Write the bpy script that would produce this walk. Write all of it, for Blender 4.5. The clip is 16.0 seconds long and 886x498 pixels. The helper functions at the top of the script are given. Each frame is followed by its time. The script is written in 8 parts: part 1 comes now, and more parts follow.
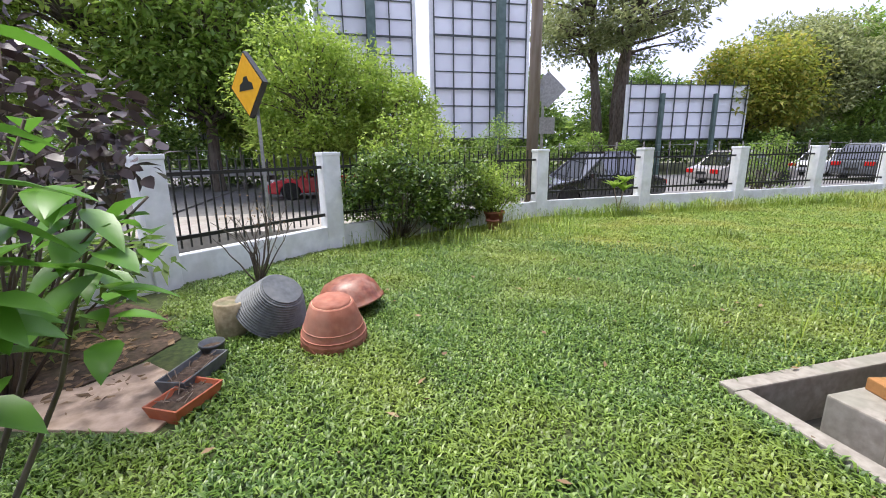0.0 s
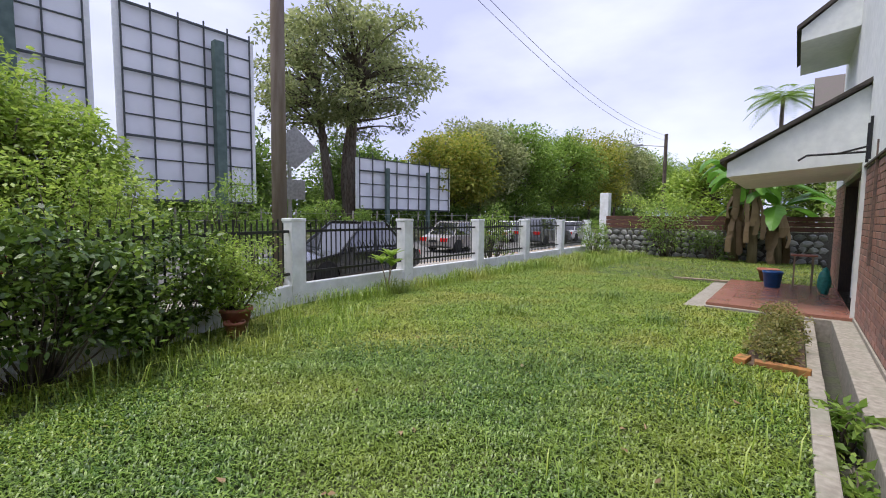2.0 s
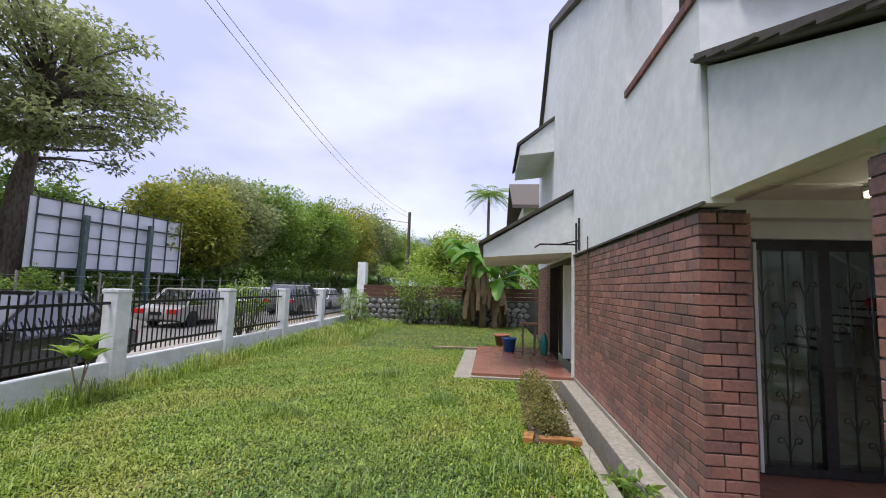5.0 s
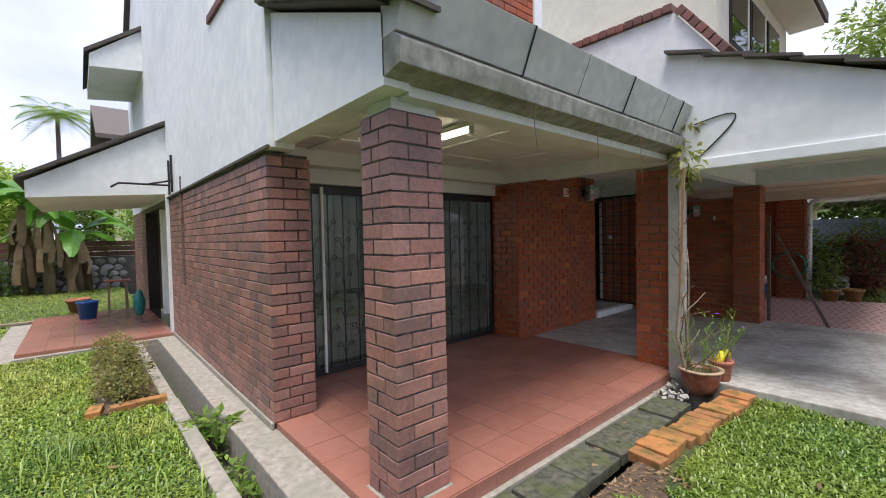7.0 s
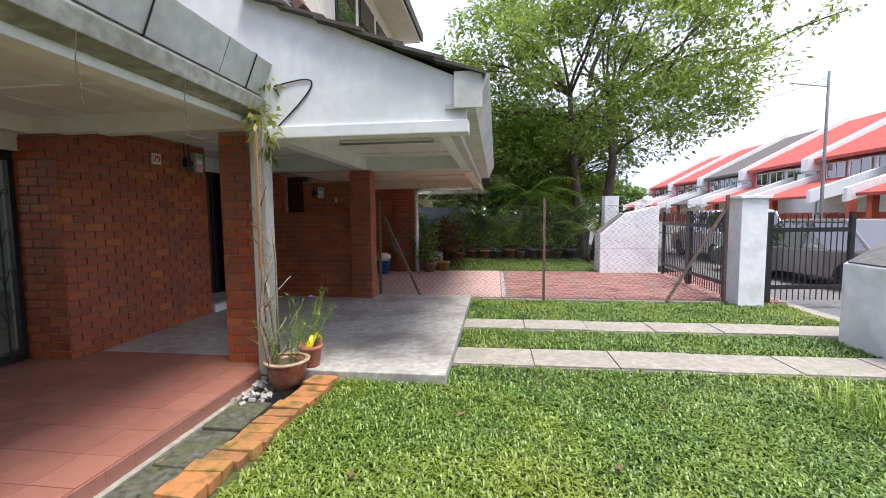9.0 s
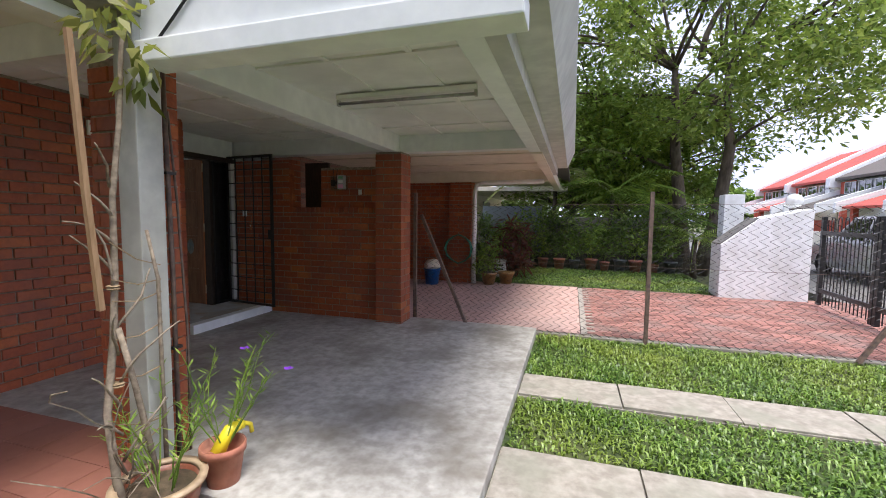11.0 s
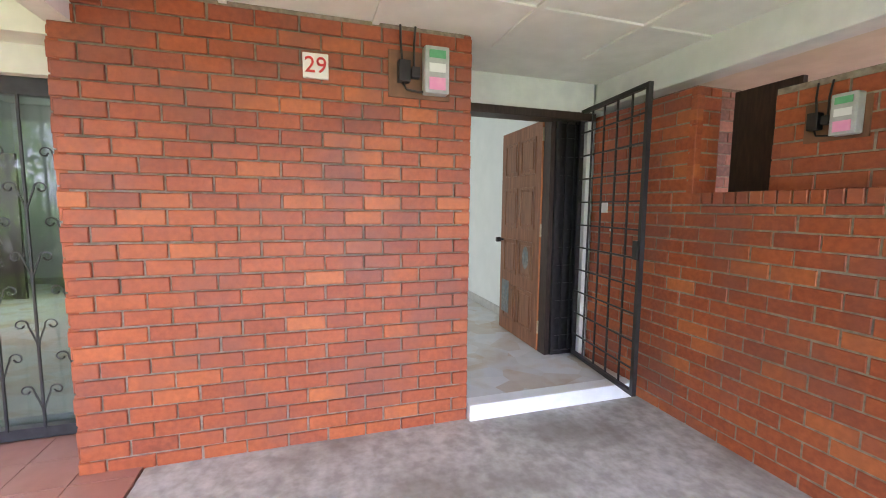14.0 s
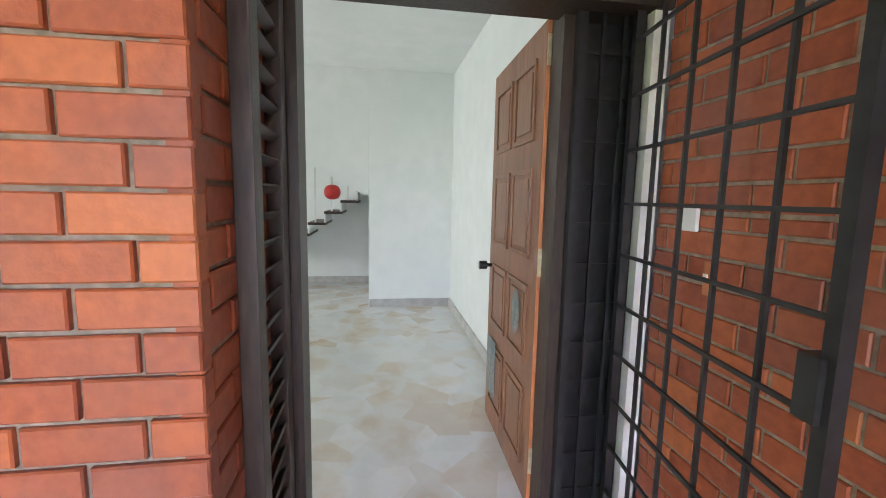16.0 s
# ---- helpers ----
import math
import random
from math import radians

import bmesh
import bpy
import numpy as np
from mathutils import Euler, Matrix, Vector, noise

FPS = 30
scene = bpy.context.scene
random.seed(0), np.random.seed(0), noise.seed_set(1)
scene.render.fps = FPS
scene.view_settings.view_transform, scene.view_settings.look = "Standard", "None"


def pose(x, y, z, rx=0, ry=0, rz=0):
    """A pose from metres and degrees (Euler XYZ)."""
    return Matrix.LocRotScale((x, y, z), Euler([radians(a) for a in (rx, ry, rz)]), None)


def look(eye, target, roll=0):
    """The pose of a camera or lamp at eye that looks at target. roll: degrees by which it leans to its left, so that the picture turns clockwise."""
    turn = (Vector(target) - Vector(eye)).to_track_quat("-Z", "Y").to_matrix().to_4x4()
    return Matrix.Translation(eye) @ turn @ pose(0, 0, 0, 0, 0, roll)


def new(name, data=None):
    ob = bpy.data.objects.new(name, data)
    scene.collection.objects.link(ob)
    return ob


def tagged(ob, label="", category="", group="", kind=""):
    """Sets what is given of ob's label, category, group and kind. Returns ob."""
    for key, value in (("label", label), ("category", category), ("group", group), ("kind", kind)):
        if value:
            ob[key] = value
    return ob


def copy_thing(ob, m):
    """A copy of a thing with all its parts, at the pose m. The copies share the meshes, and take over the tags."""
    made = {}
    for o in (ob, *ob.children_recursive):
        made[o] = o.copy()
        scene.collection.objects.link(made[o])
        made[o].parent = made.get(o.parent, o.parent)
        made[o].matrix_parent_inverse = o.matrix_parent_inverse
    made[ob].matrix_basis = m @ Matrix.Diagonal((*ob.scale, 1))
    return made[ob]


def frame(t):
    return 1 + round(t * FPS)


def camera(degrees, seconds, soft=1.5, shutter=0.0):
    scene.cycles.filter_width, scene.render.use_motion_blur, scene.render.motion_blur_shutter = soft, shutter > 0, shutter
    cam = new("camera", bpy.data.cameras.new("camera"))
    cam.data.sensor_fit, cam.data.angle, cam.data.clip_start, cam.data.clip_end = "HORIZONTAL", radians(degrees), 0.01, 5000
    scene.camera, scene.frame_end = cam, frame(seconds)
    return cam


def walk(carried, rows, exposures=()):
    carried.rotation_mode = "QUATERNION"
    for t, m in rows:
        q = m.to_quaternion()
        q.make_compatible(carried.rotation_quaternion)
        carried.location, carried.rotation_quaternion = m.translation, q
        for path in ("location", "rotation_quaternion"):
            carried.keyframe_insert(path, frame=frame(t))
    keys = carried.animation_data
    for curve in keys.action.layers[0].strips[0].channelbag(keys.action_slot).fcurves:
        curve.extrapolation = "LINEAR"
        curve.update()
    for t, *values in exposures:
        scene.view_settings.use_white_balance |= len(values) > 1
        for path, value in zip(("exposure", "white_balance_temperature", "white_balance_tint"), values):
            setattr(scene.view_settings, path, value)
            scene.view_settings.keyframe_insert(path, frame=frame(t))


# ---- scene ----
cam = camera(93.1, 16.0, soft=1.0)
METRES, EYE, TILT, LEAN, TURN = 12.8, 1.5, 0.0, 0.0, -14.0
ROWS = [
    (0.0, 0.0, 0.0, 0.0, -0.2, -13.07, 0.85),
    (0.5, 0.0006, 0.0468, 0.0004, -5.16, -13.01, -0.33),
    (1.0, -0.0056, 0.0897, 0.0017, -14.56, -10.67, 0.33),
    (1.5, -0.0041, 0.1297, 0.0035, -25.23, -5.56, 0.02),
    (2.0, 0.0014, 0.17, 0.0049, -35.91, -4.32, -0.6),
    (2.5, 0.0091, 0.203, 0.0122, -46.96, -0.98, -0.37),
    (3.0, 0.0231, 0.2263, 0.0162, -52.82, 3.81, -0.18),
    (3.5, 0.0291, 0.2354, 0.0211, -63.02, 7.31, -1.77),
    (6.0, 0.0292, 0.2435, 0.0113, -79.26, -0.41, -1.13),
    (6.5, 0.0304, 0.2305, 0.0105, -97.39, -1.13, -0.93),
    (7.0, 0.0248, 0.2102, 0.0111, -116.93, -1.8, 1.21),
    (7.5, 0.0103, 0.181, 0.0071, -138.31, -2.98, -0.1),
    (8.0, 0.0017, 0.1652, 0.005, -155.51, -4.15, -0.04),
    (10.5, 0.0465, -0.0032, 0.0019, -159.69, -4.68, 0.74),
    (11.0, 0.058, -0.0421, 0.0026, -148.81, -4.46, -0.64),
    (11.5, 0.0769, -0.0792, 0.0046, -138.71, -4.85, -0.46),
    (12.0, 0.1022, -0.1162, 0.0021, -124.87, -5.63, -2.57),
    (12.5, 0.1326, -0.1421, 0.0019, -111.91, -6.28, -0.36),
    (13.0, 0.1664, -0.1709, 0.0016, -104.25, -5.41, -1.24),
    (13.5, 0.2039, -0.1955, 0.0027, -96.2, -5.07, -1.16),
    (14.0, 0.242, -0.2208, 0.0025, -93.58, -5.68, -0.57),
    (14.5, 0.2833, -0.2444, 0.0026, -91.41, -6.02, -3.05),
    (15.0, 0.3189, -0.2654, 0.007, -89.5, -6.53, -1.59),
    (15.5, 0.3571, -0.2837, 0.0061, -86.88, -6.59, -1.71),
    (16.0, 0.3958, -0.2893, 0.0075, -84.7, -6.99, -1.15),
]
EXPOSURES = [(0.0, 1.35), (1.5, 0.86), (3.5, 0.7), (6.0, 0.8), (7.0, 1.08), (7.5, 1.35), (8.0, 1.5), (10.5, 1.2), (11.0, 1.4), (11.5, 2.2), (12.0, 2.75), (12.5, 3.2), (13.5, 3.9), (14.5, 4.25), (16.0, 4.45)]
walk(cam, [(t, pose(0, 0, EYE, TILT, LEAN, TURN) @ pose(METRES * x, METRES * y, METRES * z, 90 + pitch, roll, yaw)) for t, x, y, z, yaw, pitch, roll in ROWS], EXPOSURES)

# ---- world and sun ----
SUN_ELEV, SUN_ROT = radians(72), radians(312)
world = bpy.data.worlds.new("sky")
scene.world = world
world.use_nodes = True
wn, wl = world.node_tree.nodes, world.node_tree.links
wn.clear()
w_out = wn.new("ShaderNodeOutputWorld")
w_bg = wn.new("ShaderNodeBackground")
w_sky = wn.new("ShaderNodeTexSky")
w_sky.sky_type, w_sky.sun_disc = "NISHITA", False
w_sky.sun_elevation, w_sky.sun_rotation = SUN_ELEV, SUN_ROT
w_sky.air_density, w_sky.dust_density = 1.0, 2.0
w_co = wn.new("ShaderNodeTexCoord")
w_map = wn.new("ShaderNodeMapping")
w_map.inputs["Scale"].default_value = (1.2, 1.2, 3.2)
w_noise = wn.new("ShaderNodeTexNoise")
w_noise.inputs["Scale"].default_value, w_noise.inputs["Detail"].default_value = 1.7, 7
w_ramp = wn.new("ShaderNodeValToRGB")
w_ramp.color_ramp.elements[0].position, w_ramp.color_ramp.elements[0].color = 0.36, (4.2, 4.4, 6.9, 1)
w_ramp.color_ramp.elements[1].position, w_ramp.color_ramp.elements[1].color = 0.66, (6.3, 6.5, 8.3, 1)
w_mix = wn.new("ShaderNodeMix")
w_mix.data_type = "RGBA"
w_mix.inputs["Factor"].default_value = 0.86
wl.new(w_co.outputs["Generated"], w_map.inputs["Vector"])
wl.new(w_map.outputs["Vector"], w_noise.inputs["Vector"])
wl.new(w_noise.outputs["Fac"], w_ramp.inputs["Fac"])
wl.new(w_sky.outputs["Color"], w_mix.inputs[6])
wl.new(w_ramp.outputs["Color"], w_mix.inputs[7])
wl.new(w_mix.outputs[2], w_bg.inputs["Color"])
wl.new(w_bg.outputs["Background"], w_out.inputs["Surface"])
w_bg.inputs["Strength"].default_value = 0.1

sun = new("sun", bpy.data.lights.new("sun", "SUN"))
sun.data.energy, sun.data.angle, sun.data.color = 2.3, radians(24), (1.0, 0.96, 0.9)
sun.matrix_world = look((0, 0, 30), (0 + 30 * math.sin(SUN_ROT) / math.tan(SUN_ELEV) * -1, -30 * math.cos(SUN_ROT) / math.tan(SUN_ELEV), 0))


# ---- materials ----
def rgba(c):
    return (c[0], c[1], c[2], 1)


def mat(name, a, b, size=0.3, rough=0.7, bump=0.15, stain=None, stain_size=1.2, stain_amt=0.5, metal=0.0, vary="", spread=0.35, palette=None, spec=0.5, stretch=(1, 1, 1), trans=0.0):
    """Two-scale procedural surface: grain between a and b, larger stains, optional variation piece by piece."""
    m = bpy.data.materials.new(name)
    m.use_nodes = True
    n, l = m.node_tree.nodes, m.node_tree.links
    p = n["Principled BSDF"]
    geo = n.new("ShaderNodeNewGeometry")
    mp = n.new("ShaderNodeMapping")
    mp.inputs["Scale"].default_value = stretch
    l.new(geo.outputs["Position"], mp.inputs["Vector"])
    fine = n.new("ShaderNodeTexNoise")
    fine.inputs["Scale"].default_value, fine.inputs["Detail"].default_value = 1 / size, 6
    l.new(mp.outputs["Vector"], fine.inputs["Vector"])
    r1 = n.new("ShaderNodeValToRGB")
    r1.color_ramp.elements[0].position, r1.color_ramp.elements[1].position = 0.35, 0.68
    r1.color_ramp.elements[0].color, r1.color_ramp.elements[1].color = rgba(a), rgba(b)
    l.new(fine.outputs["Fac"], r1.inputs["Fac"])
    col = r1.outputs["Color"]
    if vary:
        info = n.new("ShaderNodeObjectInfo") if vary == "object" else geo
        rnd = info.outputs["Random"] if vary == "object" else geo.outputs["Random Per Island"]
        pr = n.new("ShaderNodeValToRGB")
        pal = palette or [tuple(x * (1 - spread) for x in a), tuple(min(1, x * (1 + spread)) for x in b)]
        while len(pr.color_ramp.elements) < len(pal):
            pr.color_ramp.elements.new(0.5)
        for i, c in enumerate(pal):
            pr.color_ramp.elements[i].position = i / max(1, len(pal) - 1)
            pr.color_ramp.elements[i].color = rgba(c)
        l.new(rnd, pr.inputs["Fac"])
        mx = n.new("ShaderNodeMix")
        mx.data_type = "RGBA"
        mx.inputs["Factor"].default_value = 0.66
        l.new(col, mx.inputs[6])
        l.new(pr.outputs["Color"], mx.inputs[7])
        col = mx.outputs[2]
    if stain:
        big = n.new("ShaderNodeTexNoise")
        big.inputs["Scale"].default_value, big.inputs["Detail"].default_value = 1 / stain_size, 5
        l.new(mp.outputs["Vector"], big.inputs["Vector"])
        r2 = n.new("ShaderNodeValToRGB")
        r2.color_ramp.elements[0].position, r2.color_ramp.elements[1].position = 0.47, 0.66
        r2.color_ramp.elements[0].color, r2.color_ramp.elements[1].color = (0, 0, 0, 1), (stain_amt, stain_amt, stain_amt, 1)
        l.new(big.outputs["Fac"], r2.inputs["Fac"])
        m2 = n.new("ShaderNodeMix")
        m2.data_type = "RGBA"
        l.new(r2.outputs["Color"], m2.inputs["Factor"])
        l.new(col, m2.inputs[6])
        m2.inputs[7].default_value = rgba(stain)
        col = m2.outputs[2]
    l.new(col, p.inputs["Base Color"])
    p.inputs["Roughness"].default_value, p.inputs["Metallic"].default_value = rough, metal
    p.inputs["Specular IOR Level"].default_value = spec
    if bump:
        bn = n.new("ShaderNodeBump")
        bn.inputs["Strength"].default_value, bn.inputs["Distance"].default_value = bump, size * 0.12
        l.new(fine.outputs["Fac"], bn.inputs["Height"])
        l.new(bn.outputs["Normal"], p.inputs["Normal"])
    if trans:
        tr = n.new("ShaderNodeBsdfTranslucent")
        l.new(col, tr.inputs["Color"])
        ms = n.new("ShaderNodeMixShader")
        ms.inputs["Fac"].default_value = trans
        l.new(p.outputs["BSDF"], ms.inputs[1])
        l.new(tr.outputs["BSDF"], ms.inputs[2])
        l.new(ms.outputs["Shader"], n["Material Output"].inputs["Surface"])
    return m


def leaf_mat(name, cols, rough=0.45, trans=0.52):
    return mat(name, cols[0], cols[-1], 0.4, rough, 0, vary="island", palette=cols, trans=trans)


ORANGE = [(0.22, 0.05, 0.022), (0.275, 0.06, 0.022), (0.305, 0.068, 0.024), (0.32, 0.073, 0.025), (0.34, 0.08, 0.026), (0.365, 0.09, 0.028), (0.38, 0.096, 0.029), (0.5, 0.155, 0.045)]
BROWN = [(0.15, 0.095, 0.087), (0.24, 0.125, 0.106), (0.3, 0.145, 0.118), (0.34, 0.15, 0.115), (0.37, 0.205, 0.17), (0.48, 0.225, 0.16)]
M_brick = mat("orange_brick", (0.2, 0.045, 0.02), (0.47, 0.12, 0.042), 0.03, 0.5, 0.7, (0.2, 0.075, 0.055), 0.4, 0.55, vary="object", palette=ORANGE)
M_brick_b = mat("weathered_brick", (0.12, 0.07, 0.062), (0.4, 0.19, 0.145), 0.03, 0.5, 0.75, (0.12, 0.085, 0.078), 0.3, 0.5, vary="object", palette=BROWN)
M_brick_bi = mat("weathered_brick_rest", (0.12, 0.07, 0.062), (0.4, 0.19, 0.145), 0.03, 0.5, 0.75, (0.12, 0.085, 0.078), 0.3, 0.5, vary="island", palette=BROWN)
M_brick_i = mat("orange_brick_rest", (0.2, 0.045, 0.02), (0.47, 0.12, 0.042), 0.03, 0.5, 0.7, (0.2, 0.075, 0.055), 0.4, 0.55, vary="island", palette=ORANGE)
M_mortar = mat("mortar", (0.2, 0.165, 0.13), (0.34, 0.295, 0.24), 0.03, 0.95, 0.5, (0.16, 0.15, 0.13), 0.4, 0.5)
M_mortar_d = mat("dark_mortar", (0.05, 0.045, 0.04), (0.15, 0.135, 0.12), 0.03, 0.95, 0.5, (0.05, 0.05, 0.045), 0.4, 0.5)
M_white = mat("white_plaster", (0.7, 0.72, 0.72), (0.79, 0.81, 0.8), 0.12, 0.75, 0.12, (0.58, 0.62, 0.6), 1.1, 0.5)
M_white_in = mat("interior_plaster", (0.8, 0.84, 0.82), (0.86, 0.89, 0.87), 0.2, 0.8, 0.05, (0.76, 0.82, 0.8), 1.6, 0.5)
M_cream = mat("cream_plaster", (0.66, 0.62, 0.5), (0.74, 0.7, 0.58), 0.15, 0.75, 0.12, (0.55, 0.54, 0.45), 1.0, 0.4)
M_gutter = mat("grey_gutter_paint", (0.46, 0.47, 0.45), (0.58, 0.59, 0.55), 0.1, 0.55, 0.08, (0.34, 0.35, 0.32), 0.6, 0.5)
M_ceil = mat("ceiling_board", (0.72, 0.73, 0.7), (0.8, 0.81, 0.78), 0.2, 0.85, 0.06, (0.62, 0.62, 0.57), 0.9, 0.4)
M_fence = mat("fence_paint", (0.74, 0.76, 0.77), (0.84, 0.85, 0.86), 0.1, 0.8, 0.25, (0.5, 0.5, 0.46), 0.35, 0.4)
M_conc = mat("concrete", (0.3, 0.285, 0.255), (0.47, 0.455, 0.42), 0.07, 0.62, 0.3, (0.15, 0.13, 0.1), 0.55, 0.62)
M_conc_l = mat("pale_concrete", (0.23, 0.205, 0.17), (0.35, 0.32, 0.27), 0.06, 0.9, 0.35, (0.22, 0.22, 0.17), 0.3, 0.6)
M_moss = mat("mossy_concrete", (0.04, 0.042, 0.03), (0.12, 0.115, 0.085), 0.05, 0.95, 0.6, (0.06, 0.08, 0.014), 0.2, 0.6)
M_drain = mat("drain_mud", (0.03, 0.03, 0.025), (0.075, 0.07, 0.055), 0.05, 0.8, 0.6, (0.05, 0.07, 0.02), 0.25, 0.5)
M_tile = mat("terracotta_tile", (0.26, 0.115, 0.085), (0.35, 0.155, 0.115), 0.08, 0.24, 0.06, (0.3, 0.15, 0.12), 0.7, 0.55, vary="object", palette=[(0.27, 0.115, 0.083), (0.35, 0.155, 0.113)])
M_grout = mat("grout", (0.25, 0.11, 0.075), (0.32, 0.15, 0.1), 0.03, 0.95, 0.2)
M_soil = mat("soil", (0.05, 0.034, 0.022), (0.13, 0.085, 0.055), 0.04, 1.0, 0.8, (0.07, 0.06, 0.03), 0.3, 0.5)
M_lawn = mat("lawn_soil", (0.02, 0.035, 0.01), (0.06, 0.09, 0.02), 0.05, 1.0, 0.8, (0.1, 0.1, 0.035), 0.8, 0.6)
M_earth = mat("far_ground", (0.08, 0.1, 0.04), (0.16, 0.17, 0.07), 2.0, 1.0, 0.3, (0.2, 0.18, 0.12), 9, 0.5)
M_asph = mat("asphalt", (0.1, 0.1, 0.1), (0.17, 0.165, 0.16), 0.08, 0.9, 0.4, (0.2, 0.185, 0.17), 2.5, 0.6)
M_pave = mat("pavement", (0.26, 0.235, 0.21), (0.36, 0.33, 0.29), 0.1, 0.9, 0.3, (0.2, 0.18, 0.15), 1.0, 0.5)
M_black = mat("black_metal", (0.01, 0.01, 0.011), (0.022, 0.022, 0.024), 0.05, 0.4, 0.05, spec=0.5)
M_dark = mat("dark_stained_wood", (0.022, 0.014, 0.011), (0.05, 0.03, 0.022), 0.1, 0.45, 0.1, stretch=(6, 6, 1))
M_wood = mat("varnished_wood", (0.2, 0.082, 0.04), (0.31, 0.135, 0.068), 0.2, 0.35, 0.06, (0.12, 0.045, 0.02), 0.5, 0.5, stretch=(7, 7, 0.8))
M_wood_d = mat("door_panel_wood", (0.19, 0.085, 0.045), (0.28, 0.13, 0.065), 0.2, 0.35, 0.06, stretch=(7, 7, 0.8))
M_edge = mat("raw_door_edge", (0.38, 0.13, 0.045), (0.5, 0.18, 0.06), 0.1, 0.5, 0.05, stretch=(7, 7, 0.8))
M_steel = mat("galvanised_steel", (0.3, 0.3, 0.3), (0.42, 0.42, 0.42), 0.05, 0.4, 0.05, metal=0.8)
M_rust = mat("rusty_pipe", (0.09, 0.065, 0.055), (0.2, 0.13, 0.1), 0.05, 0.7, 0.3)
M_rooft = mat("old_roof_tile", (0.05, 0.042, 0.038), (0.11, 0.09, 0.08), 0.06, 0.85, 0.5, (0.09, 0.1, 0.06), 0.3, 0.5, vary="island")
M_coping = mat("coping_brick", (0.13, 0.06, 0.05), (0.24, 0.09, 0.07), 0.05, 0.7, 0.4, (0.09, 0.06, 0.055), 0.4, 0.5, vary="object")
M_redpave = mat("red_paver", (0.2, 0.09, 0.075), (0.3, 0.14, 0.115), 0.08, 0.85, 0.3, (0.25, 0.19, 0.17), 0.5, 0.5, vary="island")
M_pinkpave = mat("pink_paving", (0.4, 0.25, 0.22), (0.52, 0.35, 0.31), 0.1, 0.8, 0.2, (0.36, 0.27, 0.25), 0.9, 0.5)


def glass_mat(name, tint=(0.9, 0.95, 0.93), rough=0.02):
    m = bpy.data.materials.new(name)
    m.use_nodes = True
    p = m.node_tree.nodes["Principled BSDF"]
    p.inputs["Base Color"].default_value = rgba(tint)
    p.inputs["Roughness"].default_value = rough
    p.inputs["Transmission Weight"].default_value = 1.0
    p.inputs["IOR"].default_value = 1.45
    return m


M_glass = glass_mat("window_glass", (0.4, 0.45, 0.43))


def marble_mat():
    """Broken marble pieces set in a floor: irregular pale pieces with cream and grey veins."""
    m = mat("marble_floor", (0.68, 0.69, 0.67), (0.8, 0.81, 0.8), 0.3, 0.16, 0.0, (0.56, 0.46, 0.33), 0.3, 0.65)
    n, l = m.node_tree.nodes, m.node_tree.links
    p = n["Principled BSDF"]
    old = p.inputs["Base Color"].links[0].from_socket
    geo = n.new("ShaderNodeNewGeometry")
    vor = n.new("ShaderNodeTexVoronoi")
    vor.inputs["Scale"].default_value = 4.4
    vor.inputs["Randomness"].default_value = 1.0
    l.new(geo.outputs["Position"], vor.inputs["Vector"])
    rp = n.new("ShaderNodeValToRGB")
    rp.color_ramp.elements[0].color, rp.color_ramp.elements[1].color = (0.82, 0.72, 0.62, 1), (1, 1, 1, 1)
    rp.color_ramp.elements.new(0.12).color = (0.9, 0.84, 0.76, 1)
    rp.color_ramp.elements.new(0.45).color = (0.92, 0.94, 0.95, 1)
    sep = n.new("ShaderNodeSeparateColor")
    l.new(vor.outputs["Color"], sep.inputs["Color"])
    l.new(sep.outputs["Red"], rp.inputs["Fac"])
    mx = n.new("ShaderNodeMix")
    mx.data_type, mx.blend_type = "RGBA", "MULTIPLY"
    mx.inputs["Factor"].default_value = 1.0
    l.new(old, mx.inputs[6])
    l.new(rp.outputs["Color"], mx.inputs[7])
    l.new(mx.outputs[2], p.inputs["Base Color"])
    return m


M_marble = marble_mat()


# ---- mesh helpers ----
def box(bm, x0, x1, y0, y1, z0, z1):
    v = [bm.verts.new(c) for c in ((x0, y0, z0), (x1, y0, z0), (x1, y1, z0), (x0, y1, z0), (x0, y0, z1), (x1, y0, z1), (x1, y1, z1), (x0, y1, z1))]
    for f in ((0, 3, 2, 1), (4, 5, 6, 7), (0, 1, 5, 4), (1, 2, 6, 5), (2, 3, 7, 6), (3, 0, 4, 7)):
        bm.faces.new([v[i] for i in f])
    return v


def prism(bm, pts, axis, a0, a1):
    """Extrude a polygon of (u, v) along an axis: x takes (y, z), y takes (x, z), z takes (x, y)."""
    def place(u, v, a):
        return (a, u, v) if axis == "x" else (u, a, v) if axis == "y" else (u, v, a)
    lo = [bm.verts.new(place(u, v, a0)) for u, v in pts]
    hi = [bm.verts.new(place(u, v, a1)) for u, v in pts]
    n = len(pts)
    bm.faces.new(lo[::-1])
    bm.faces.new(hi)
    for i in range(n):
        bm.faces.new([lo[i], lo[(i + 1) % n], hi[(i + 1) % n], hi[i]])


